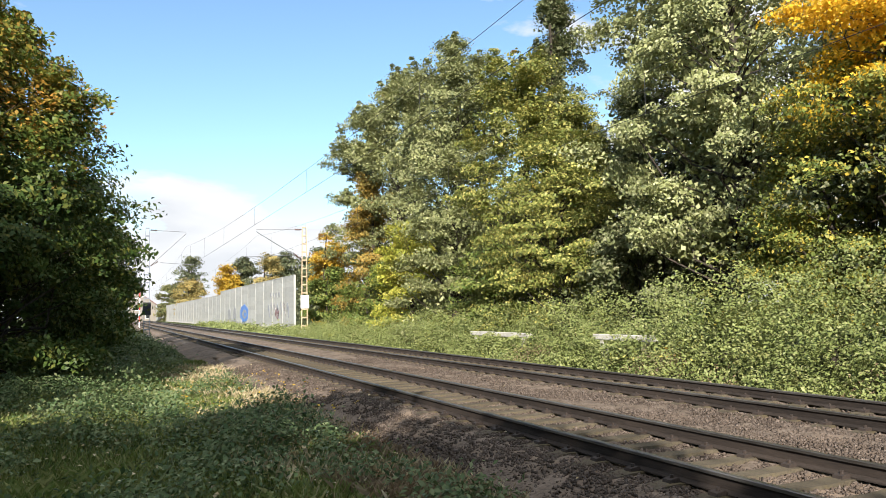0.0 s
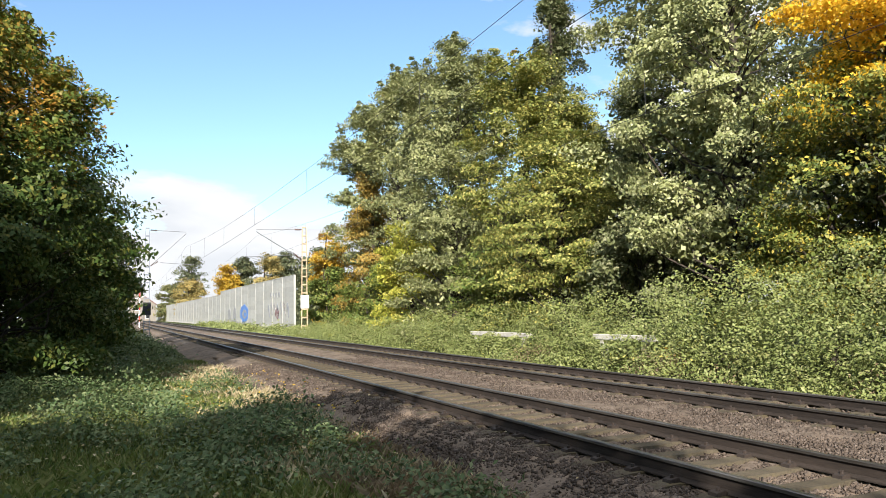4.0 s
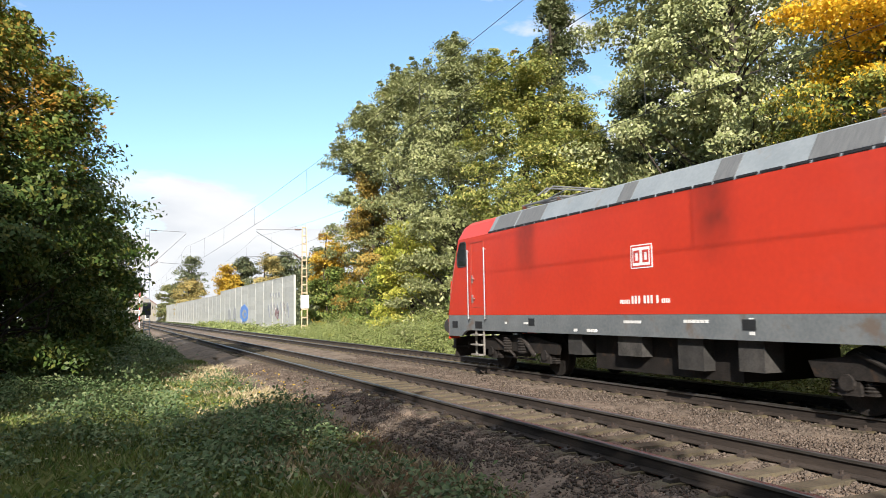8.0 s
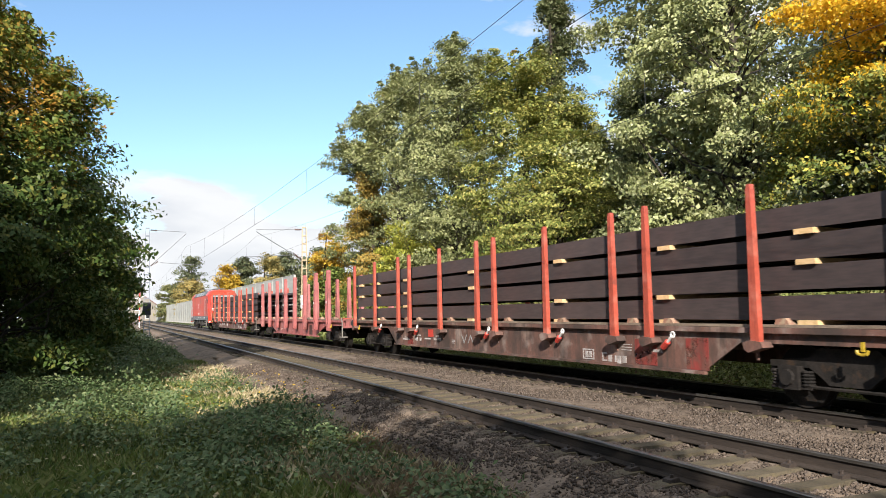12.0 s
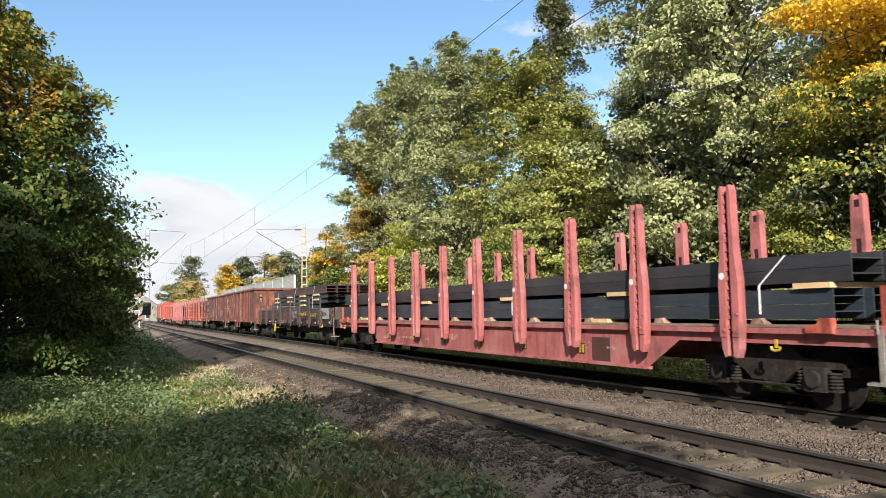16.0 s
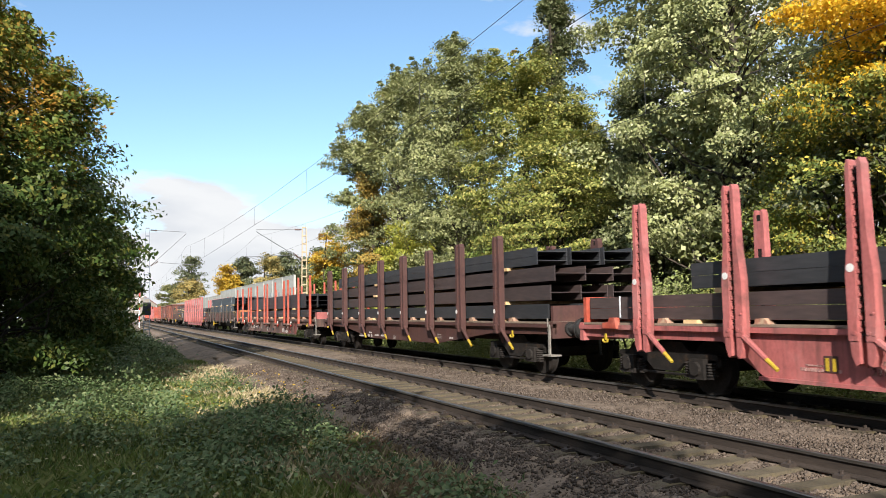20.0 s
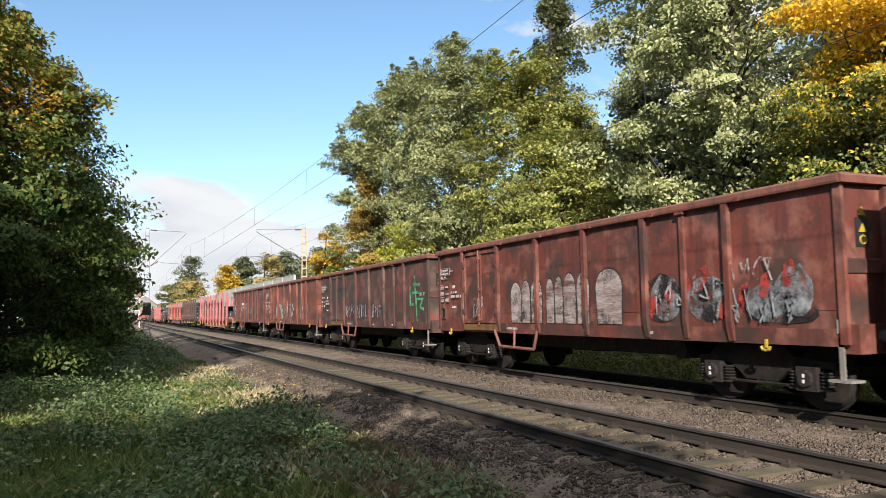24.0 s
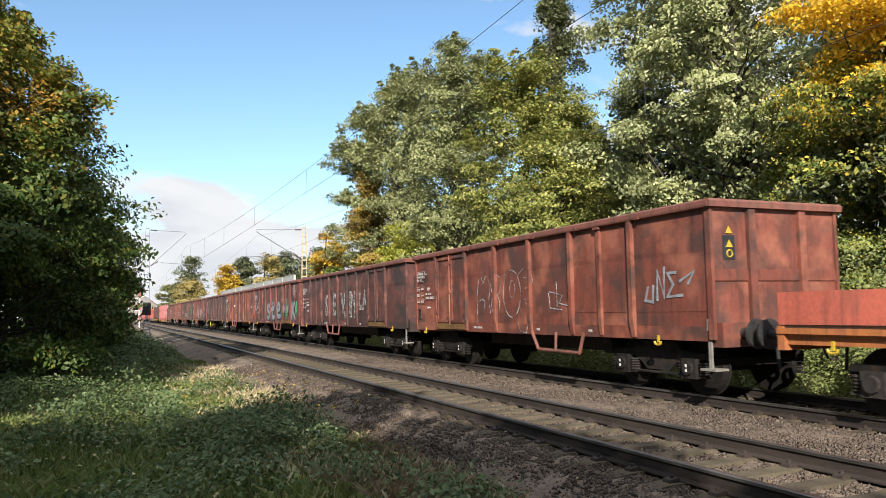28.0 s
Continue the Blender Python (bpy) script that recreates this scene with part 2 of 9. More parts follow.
def lift(x, y):
    """Height of the ground beside the line."""
    x, y = np.asarray(x, float), np.asarray(y, float)
    far = np.hypot(x, y)
    bumps = 0.05 * np.sin(0.9 * x + 0.4 * y) * np.sin(0.7 * y - 0.3 * x) + 0.03 * np.sin(2.3 * x + 1.1) * np.sin(1.9 * y)
    bank = 0.35 * np.clip((x - 12.0) / 3.0, 0, 1) + 0.25 * np.clip((0.5 - x) / 6, 0, 1)
    return -0.47 + np.where(far < 120, bumps, 0) * np.clip(1 - np.exp(-np.minimum(abs(x - 3.2), abs(x - 11.9))), 0.15, 1) + bank


def ground():
    xs = np.unique(np.concatenate([np.linspace(-14, 30, 111), np.linspace(-60, -14, 24), np.linspace(30, 90, 24),
                                   -np.geomspace(60, 2500, 10), np.geomspace(90, 2500, 10)]))
    ys = np.unique(np.concatenate([np.linspace(-12, 60, 145), np.linspace(60, 200, 36), -np.geomspace(12, 1500, 10), np.geomspace(200, 3500, 12)]))
    X, Y = np.meshgrid(xs, ys)
    Z = lift(X, Y)
    under = (X > 3.3) & (X < 11.9)
    Z = np.where(under, -0.52, Z)
    v = np.stack([X.ravel(), Y.ravel(), Z.ravel()], 1)
    w = len(xs)
    i, j = np.meshgrid(np.arange(w - 1), np.arange(len(ys) - 1))
    a = (j * w + i).ravel()
    f = np.stack([a, a + 1, a + w + 1, a + w], 1)
    g = new("ground", cloud_mesh("ground", v, f, M["grass_ground"]))
    for q in g.data.polygons:
        q.use_smooth = True
    tagged(g, "grassy soil with autumn weeds beside the railway", "ground", kind="structure")


def bed_height(x):
    """Cross-section of the ballast: shoulder, near track, hollow, far track, shoulder."""
    px = [3.25, 3.7, 4.35, 4.75, 5.15, 5.3, 6.3, 6.45, 6.9, 7.3, 8.5, 8.9, 9.35, 9.5, 10.5, 10.65, 11.0, 11.3, 11.8, 12.3]
    pz = [-0.50, -0.40, -0.215, -0.20, -0.21, -0.232, -0.232, -0.21, -0.20, -0.19, -0.19, -0.20, -0.21, -0.232, -0.232, -0.21, -0.205, -0.21, -0.38, -0.52]
    return np.interp(x, px, pz)


def ballast_bed():
    xs = np.linspace(3.25, 12.3, 60)
    ys = np.concatenate([np.linspace(-12, 40, 261), np.linspace(41, 120, 40), np.linspace(130, 700, 20)])
    X, Y = np.meshgrid(xs, ys)
    rough = rng.normal(0, 0.012, X.shape) * (Y < 45)
    wave = 0.03 * np.sin(1.3 * Y + 2 * X) * np.sin(0.37 * Y) * (abs(X - 7.9) < 0.7)
    edge = (X < 3.4) | (X > 12.2)
    Z = bed_height(X) + np.where(edge, 0, rough + wave)
    Xs = X + np.where(X < 4.0, 0.18 * np.sin(0.8 * Y) + 0.1 * np.sin(2.1 * Y + 1), 0)
    v = np.stack([Xs.ravel(), Y.ravel(), Z.ravel()], 1)
    w = len(xs)
    i, j = np.meshgrid(np.arange(w - 1), np.arange(len(ys) - 1))
    a = (j * w + i).ravel()
    ob = new("ballast_bed", cloud_mesh("ballast_bed", v, np.stack([a, a + 1, a + w + 1, a + w], 1), M["bed"]))
    tagged(ob, "brownish crushed-stone ballast bed under both tracks", "ballast", kind="structure")


def stones(n, x0, x1, y0, y1, size, name, label, material, height, skip_rails=True, falloff=0.0):
    """Many small angular stones lying on a surface; one object."""
    t = rng.random(n)
    Y = y0 + (y1 - y0) * (t ** (1 + falloff))
    X = rng.uniform(x0, x1, n)
    if skip_rails:
        keep = np.ones(n, bool)
        for c in (NEAR_X, FAR_X):
            d = abs(X - c)
            keep &= ~(abs(d - 0.7535) < 0.085)
            on = (d < 1.02) & (((Y + 0.12) % 0.6) < 0.24)
            keep &= ~(on & (rng.random(n) < 0.96))
        X, Y = X[keep], Y[keep]
    n = len(X)
    s = size * rng.uniform(0.55, 1.35, n)
    base = np.array([(1, 0, 0), (-0.5, 0.87, 0), (-0.5, -0.87, 0), (0, 0, 0.95), (0, 0, -0.95)], float)
    tris = np.array([(0, 1, 3), (1, 2, 3), (2, 0, 3), (1, 0, 4), (2, 1, 4), (0, 2, 4)])
    v = base[None] * (s[:, None, None] * rng.uniform(0.7, 1.2, (n, 5, 1))) + rng.normal(0, 0.2, (n, 5, 3)) * s[:, None, None]
    q = rng.normal(size=(n, 4))
    q /= np.linalg.norm(q, axis=1)[:, None]
    a, b, c, d = q.T
    R = np.stack([1 - 2 * (c * c + d * d), 2 * (b * c - a * d), 2 * (b * d + a * c), 2 * (b * c + a * d), 1 - 2 * (b * b + d * d),
                  2 * (c * d - a * b), 2 * (b * d - a * c), 2 * (c * d + a * b), 1 - 2 * (b * b + c * c)], 1).reshape(n, 3, 3)
    v = np.einsum("nij,nkj->nki", R, v)
    v += np.stack([X, Y, height(X, Y) + s * 0.25], 1)[:, None]
    f = (np.arange(n)[:, None, None] * 5 + tris[None]).reshape(-1, 3)
    ob = new(name, cloud_mesh(name, v.reshape(-1, 3), f, material))
    return tagged(ob, label, "ballast stones", kind="stuff")


def rail_profile(x):
    """Flat-bottomed rail, 172 mm high: (head outline, web and foot outline)."""
    head = [(-0.036, -0.036), (0.036, -0.036), (0.036, -0.009), (0.029, -0.001), (0.012, 0.0), (-0.012, 0.0), (-0.029, -0.001), (-0.036, -0.009)]
    web = [(-0.075, -0.172), (0.075, -0.172), (0.075, -0.160), (0.014, -0.138), (0.010, -0.06), (0.024, -0.037), (-0.024, -0.037),
           (-0.010, -0.06), (-0.014, -0.138), (-0.075, -0.160)]
    return [(x + a, b) for a, b in head], [(x + a, b) for a, b in web]


def track(name, centre, label):
    t = thing(name, label, "railway track", kind="structure")
    for side in (-0.7535, 0.7535):
        head, web = rail_profile(centre + side)
        bm = bmesh.new()
        prism(bm, web, "y", -12, 700)
        r = part("rail", bm, M["rail_side"], t, "rust-brown steel rail")
        bm = bmesh.new()
        prism(bm, head, "y", -12, 700)
        part("rail_head", bm, M["rail_head"], r, "worn shiny rail head")
    # concrete sleeper with sloping shoulders and a lower middle
    bm = bmesh.new()
    ol = [(-1.3, 0.0), (-1.3, 0.15), (-1.15, 0.185), (-0.95, 0.205), (-0.55, 0.205), (-0.35, 0.192), (0.35, 0.192), (0.55, 0.205), (0.95, 0.205), (1.15, 0.185), (1.3, 0.15), (1.3, 0.0)]
    n = len(ol)
    rows = [[bm.verts.new((x, y * (1.0 if z < 0.1 else 0.72), z)) for x, z in ol] for y in (-0.15, 0.15)]
    for i in range(n):
        bm.faces.new((rows[0][i], rows[0][(i + 1) % n], rows[1][(i + 1) % n], rows[1][i]))
    bm.faces.new(rows[0][::-1])
    bm.faces.new(rows[1])
    me = mesh_of(bm, "sleeper", M["sleeper"])
    bm = bmesh.new()
    for sx in (-0.7535, 0.7535):
        for k in (-1, 1):
            prism(bm, [(sx + k * 0.085, 0.2), (sx + k * 0.20, 0.2), (sx + k * 0.19, 0.235), (sx + k * 0.10, 0.25), (sx + k * 0.07, 0.235)], "y", -0.055, 0.055)
            tube(bm, (sx + k * 0.13, 0, 0.23), (sx + k * 0.13, 0, 0.275), 0.02, n=6)
    clips = mesh_of(bm, "rail_fastening", M["clip"])
    far_v, far_f = [], []
    for k in range(-12, 400):
        y = 0.6 * k + rng.normal(0, 0.008)
        if k < 136:
            s = new("sleeper", me)
            s.parent = t
            s.location = (centre + rng.normal(0, 0.012), y, -0.379)
            s.rotation_euler = (0, 0, rng.normal(0, 0.006))
            if -2 < y < 35:
                c = new("rail_fastening", clips)
                c.parent = s
        else:
            b = len(far_v)
            for dx, dy, z in ((-1.3, -0.11, -0.18), (1.3, -0.11, -0.18), (1.3, 0.11, -0.18), (-1.3, 0.11, -0.18)):
                far_v.append((centre + dx, y + dy, z))
            far_f.append((b, b + 1, b + 2, b + 3))
    o = new("distant_sleepers", cloud_mesh("distant_sleepers", np.array(far_v), np.array(far_f), M["sleeper"]))
    o.parent = t
    return t


ground()
ballast_bed()
track("railway_track_near", NEAR_X, "near railway track, rusty rails on concrete sleepers")
track("railway_track_far", FAR_X, "far railway track, rusty rails on concrete sleepers")
stones(74000, 3.35, 8.6, 2.5, 27, 0.024, "ballast_stones", "loose brown ballast stones on the near side", M["stone"], lambda x, y: bed_height(x), falloff=0.7)
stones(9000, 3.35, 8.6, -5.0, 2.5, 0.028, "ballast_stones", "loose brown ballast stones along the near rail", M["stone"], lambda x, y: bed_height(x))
stones(20000, 8.5, 12.0, 5.0, 30, 0.027, "ballast_stones", "loose brown ballast stones round the far track", M["stone"], lambda x, y: bed_height(x), falloff=0.6)

# ---- noise barrier: posts with stacked panels ----
def noise_wall():
    w = thing("noise_barrier", "pale grey panelled noise barrier with graffiti beside the line", "noise barrier", kind="structure")
    X, BAY = 15.0, 5.0
    bm = bmesh.new()
    box(bm, -0.06, 0.06, 0.07, BAY - 0.07, 0.0, 0.485)
    for z in (0.09, 0.21, 0.33, 0.44):          # shallow ribs along the panel
        box(bm, -0.070, -0.055, 0.08, BAY - 0.08, z - 0.035, z + 0.01)
    me = mesh_of(bm, "panel", M["wall_panel"])
    posts = {}
    for rows in (9, 10):
        bm = bmesh.new()
        z1 = 0.02 + 0.485 * rows
        prism(bm, [(-0.085, -0.07), (0.085, -0.07), (0.085, -0.05), (0.012, -0.045), (0.012, 0.045), (0.085, 0.05), (0.085, 0.07), (-0.085, 0.07), (-0.085, 0.05), (-0.012, 0.045), (-0.012, -0.045), (-0.085, -0.05)], "z", -0.1, z1)
        posts[rows] = mesh_of(bm, "post", M["wall_post"])
    bm = bmesh.new()
    box(bm, -0.09, 0.09, 0.072, BAY - 0.072, 0.0, 0.05)
    cap = mesh_of(bm, "cap_rail", M["wall_post"])
    for k in range(48):
        y = 68.0 + BAY * k
        rows = 10 if k < 10 else 9
        p = new("post", posts[rows])
        p.parent, p.location = w, (X, y, 0.0)
        c = new("cap_rail", cap)
        c.parent, c.location = w, (X, y, 0.024 + 0.485 * rows)
        if k < 22:
            for r in range(rows):
                o = new("panel", me)
                o.parent, o.location = w, (X, y, 0.02 + 0.485 * r)
        else:
            bm = bmesh.new()
            box(bm, -0.06, 0.06, 0.07, BAY - 0.07, 0, 0.485 * rows)
            o = part("panel", bm, M["wall_panel"], w)
            o.location = (X, y, 0.02)
    bm = bmesh.new()
    box(bm, X - 0.3, X + 0.3, 67.8, 310, -0.6, 0.015)
    part("plinth", bm, M["concrete"], w)
    return w


wall = noise_wall()


# ---- catenary masts and wires ----
def lattice(bm, x, y, z0, z1, w0, w1):
    """Two channels with rungs between: the flat lattice mast."""
    for s in (-1, 1):
        for q in (-1, 1):
            tube(bm, (x + s * w0 / 2, y + q * 0.09, z0), (x + s * w1 / 2, y + q * 0.07, z1), 0.028, 0.024, 4)
    n = int((z1 - z0) / 0.62)
    for i in range(n + 1):
        f = i / n
        z, w = z0 + (z1 - z0) * f, w0 + (w1 - w0) * f
        for q in (-0.08, 0.08):
            box(bm, x - w / 2, x + w / 2, y + q - 0.012, y + q + 0.012, z - 0.05, z + 0.05)


def mast(x, y, z0, z1, material, reach, label, board):
    m = thing("catenary_mast", label, "catenary mast", at=pose(x, y, z0))
    bm = bmesh.new()
    lattice(bm, 0, 0, 0.0, z1 - z0, 0.46, 0.30)
    part("lattice", bm, material, m)
    bm = bmesh.new()
    box(bm, -0.4, 0.4, -0.4, 0.4, -0.5, 0.25)
    part("foundation", bm, M["concrete"], m)
    d = 1 if reach > x else -1
    top, mid = z1 - z0 - 0.15, 5.95 - z0
    bm = bmesh.new()
    tube(bm, (d * 0.15, 0, top), (reach - x, 0, top - 0.1), 0.022, n=6)
    part("top_tie", bm, M["steel_grey"], m)
    bm = bmesh.new()
    tube(bm, (d * 0.2, 0, mid - 0.35), (reach - x, 0, top - 0.25), 0.032, n=6)
    part("bracket_tube", bm, M["steel_grey"], m)
    bm = bmesh.new()
    tube(bm, (d * 1.0, 0, mid - 0.02), (reach - x + d * 0.7, 0, mid - 0.20), 0.024, n=6)
    tube(bm, (reach - x + d * 0.55, 0, mid - 0.2), (reach - x - d * 0.3, 0, 5.46 - z0), 0.014, n=6)
    part("steady_arm", bm, M["steel_grey"], m)
    ins = None
    for a, b in (((d * 0.25, 0, top), (d * 0.75, 0, top - 0.02)), ((d * 0.3, 0, mid - 0.28), (d * 0.85, 0, mid + 0.1))):
        bm = bmesh.new()
        A, B = Vector(a), Vector(b)
        for i in range(6):
            tube(bm, A.lerp(B, i / 6), A.lerp(B, i / 6 + 0.1), 0.075, 0.05, 8)
        part("insulator", bm, M["insulator"], m, "ribbed dark insulator")
    bm = bmesh.new()
    box(bm, -0.32, 0.32, -0.14, -0.11, 1.95 if board == "white" else 1.85, 2.95 if board == "white" else 2.9)
    part("board", bm, M["white"] if board == "white" else M["black"], m, "plain %s board on the mast" % board)
    return m


mast(13.6, 58.3, -0.1, 8.05, M["steel_rust"], FAR_X, "rust-brown lattice catenary mast with a white board", "white")
mast(2.75, 68.5, -0.3, 8.8, M["steel_dark"], NEAR_X, "dark grey lattice catenary mast with a black board", "black")


def wires(centre, spans, label):
    w = thing("overhead_line", label, "overhead line", kind="structure")
    def sag(y):
        for a, b in spans:
            if a <= y <= b:
                return 6.15 + 1.15 * ((2 * (y - a) / (b - a) - 1) ** 2)
        return 7.3
    bm = bmesh.new()
    tube(bm, (centre, spans[0][0], 5.42), (centre, spans[-1][1], 5.42), 0.006, n=6)
    part("contact_wire", bm, M["wire"], w)
    bm = bmesh.new()
    drops = []
    for a, b in spans:
        ys = np.linspace(a, b, 15)
        for p, q in zip(ys[:-1], ys[1:]):
            tube(bm, (centre, p, sag(p)), (centre, q, sag(q)), 0.0055, n=6, caps=False)
        drops += list(np.arange(a + 4.5, b - 2, 10.0))
    part("catenary_wire", bm, M["wire"], w)
    for y in drops:
        bm = bmesh.new()
        tube(bm, (centre, y, 5.42), (centre, y, sag(y)), 0.006, n=5)
        part("dropper", bm, M["wire"], w)


wires(NEAR_X, [(-20.0, 68.5), (68.5, 140.0), (140.0, 210.0), (210.0, 280.0)], "overhead contact and catenary wire above the near track")
wires(FAR_X, [(-12.0, 58.3), (58.3, 128.0), (128.0, 200.0), (200.0, 270.0)], "overhead contact and catenary wire above the far track")


# ---- plants ----
def leaf_mat(name, dark, light, tint, share=0.3, trans=0.17, scale=0.35, rough=0.5, patch=None, patch_at=0.6):
    dark, light, tint = ((r, g, 1.1 * b) for r, g, b in (dark, light, tint))
    return surf(name, dark, light, scale, rough, fine=3.0, island=share, tint=tint, trans=trans, spec=0.24, spots=patch, spot_scale=0.45, spot_at=patch_at)


L = {
    "oak": leaf_mat("oak_leaves", (0.120, 0.138, 0.046), (0.285, 0.300, 0.105), (0.48, 0.47, 0.22), 0.26, scale=0.7, patch=(0.26, 0.19, 0.06), patch_at=0.64),
    # the same oak leaves, brightened in the colour to look sunlit
    "oak_lit": leaf_mat("silvery_oak_leaves", (0.150, 0.172, 0.058), (0.350, 0.370, 0.135), (0.56, 0.55, 0.27), 0.30, scale=0.7),
    # oak leaves darkened in the colour to stand for shade inside the wood
    "oak_shaded": leaf_mat("dark_oak_leaves", (0.065, 0.082, 0.028), (0.160, 0.178, 0.064), (0.34, 0.33, 0.17), 0.25, scale=0.7),
    "hornbeam": leaf_mat("hornbeam_leaves", (0.085, 0.117, 0.021), (0.216, 0.240, 0.050), (0.55, 0.48, 0.125), 0.33, patch=(0.36, 0.21, 0.035), patch_at=0.60),
    "green": leaf_mat("hazel_leaves", (0.080, 0.130, 0.022), (0.170, 0.215, 0.045), (0.32, 0.31, 0.08), 0.35),
    "yellow": leaf_mat("yellow_maple_leaves", (0.62, 0.37, 0.020), (0.82, 0.50, 0.030), (0.88, 0.58, 0.05), 0.6, trans=0.3),
    "gold": leaf_mat("golden_maple_leaves", (0.32, 0.22, 0.026), (0.52, 0.345, 0.040), (0.68, 0.43, 0.05), 0.45),
    "spray": leaf_mat("yellowing_spray_leaves", (0.085, 0.125, 0.024), (0.215, 0.245, 0.050), (0.74, 0.53, 0.08), 0.20, scale=0.9),
    # gold paled and dulled in the colour to imitate haze over distance
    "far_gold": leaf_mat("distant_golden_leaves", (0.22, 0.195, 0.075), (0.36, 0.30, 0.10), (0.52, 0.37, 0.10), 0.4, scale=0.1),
    "orange": leaf_mat("orange_autumn_leaves", (0.17, 0.145, 0.034), (0.31, 0.24, 0.055), (0.52, 0.31, 0.06), 0.45),
    "lime": leaf_mat("yellow_green_leaves", (0.22, 0.26, 0.030), (0.36, 0.375, 0.05), (0.54, 0.46, 0.08), 0.5),
    # maple leaves: darkened for the shaded lower crown, brightened for the sunlit top
    "left": leaf_mat("field_maple_leaves", (0.032, 0.062, 0.012), (0.072, 0.112, 0.022), (0.17, 0.165, 0.030), 0.22),
    "left_top": leaf_mat("turning_maple_leaves", (0.062, 0.105, 0.016), (0.150, 0.195, 0.032), (0.44, 0.24, 0.040), 0.28, scale=0.8, patch=(0.42, 0.21, 0.035), patch_at=0.54),
    "bramble": leaf_mat("bramble_leaves", (0.125, 0.160, 0.042), (0.265, 0.300, 0.085), (0.36, 0.36, 0.14), 0.22, scale=0.8, patch=(0.20, 0.17, 0.06), patch_at=0.62),
    "herb": leaf_mat("nettle_and_ivy_leaves", (0.040, 0.078, 0.024), (0.100, 0.145, 0.046), (0.21, 0.24, 0.10), 0.32, scale=1.2, patch=(0.15, 0.13, 0.05), patch_at=0.60),
    "grass": leaf_mat("grass_blades", (0.075, 0.120, 0.020), (0.160, 0.200, 0.040), (0.32, 0.30, 0.11), 0.36, scale=0.9),
    "dead": leaf_mat("dead_brown_stalks", (0.13, 0.085, 0.042), (0.24, 0.165, 0.085), (0.36, 0.27, 0.15), 0.4, scale=2),
    "straw": leaf_mat("dry_grass", (0.25, 0.195, 0.085), (0.45, 0.36, 0.18), (0.58, 0.49, 0.29), 0.5, scale=2),
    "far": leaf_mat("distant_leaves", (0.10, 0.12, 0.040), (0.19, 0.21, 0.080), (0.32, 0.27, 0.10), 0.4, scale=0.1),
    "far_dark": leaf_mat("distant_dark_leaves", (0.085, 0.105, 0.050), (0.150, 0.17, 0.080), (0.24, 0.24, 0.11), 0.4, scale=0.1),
}
BARK = surf("grey_brown_bark", (0.030, 0.024, 0.018), (0.085, 0.070, 0.055), 6, 0.95, bump=0.8, fine=40, stretch=(1, 1, 0.25), spec=0.1)
TWIG = surf("brown_twigs", (0.07, 0.045, 0.03), (0.14, 0.09, 0.06), 8, 0.9, fine=40, spec=0.1)


def leaf_cloud(gen, centres, normals, length, narrow=0.55, fold=0.15):
    """One folded four-cornered leaf at each centre, facing normals, with a random turn."""
    n = len(centres)
    N = normals / np.maximum(np.linalg.norm(normals, axis=1)[:, None], 1e-6)
    A = np.cross(N, gen.normal(size=(n, 3)))
    A /= np.maximum(np.linalg.norm(A, axis=1)[:, None], 1e-6)
    B = np.cross(N, A)
    Ln = (length * gen.uniform(0.6, 1.35, n))[:, None]
    v = np.stack([centres - A * Ln / 2, centres + B * Ln * narrow / 2 + N * Ln * fold, centres + A * Ln / 2, centres - B * Ln * narrow / 2 + N * Ln * fold], 1)
    return v.reshape(-1, 3), (np.arange(n)[:, None] * 4 + np.arange(4)[None])


PROFILE = {
    "oak": ([0, 0.12, 0.35, 0.6, 0.8, 0.93, 1.0], [0.45, 0.8, 1.0, 0.92, 0.72, 0.45, 0.12]),
    "cone": ([0, 0.1, 0.3, 0.55, 0.8, 1.0], [0.75, 0.95, 1.0, 0.78, 0.45, 0.06]),
    "bushy": ([0, 0.1, 0.42, 0.62, 0.82, 1.0], [0.95, 1.0, 1.0, 0.96, 0.74, 0.24]),
    "dome": ([0, 0.2, 0.43, 0.58, 0.77, 0.91, 1.0], [0.90, 0.95, 1.0, 0.92, 0.76, 0.36, 0.10]),
    "broad": ([0, 0.1, 0.4, 0.65, 0.85, 1.0], [0.8, 0.95, 1.0, 1.0, 0.9, 0.42]),
    "hedge": ([0, 0.1, 0.4, 0.7, 0.9, 1.0], [0.86, 0.95, 1.0, 0.9, 0.62, 0.25]),
}


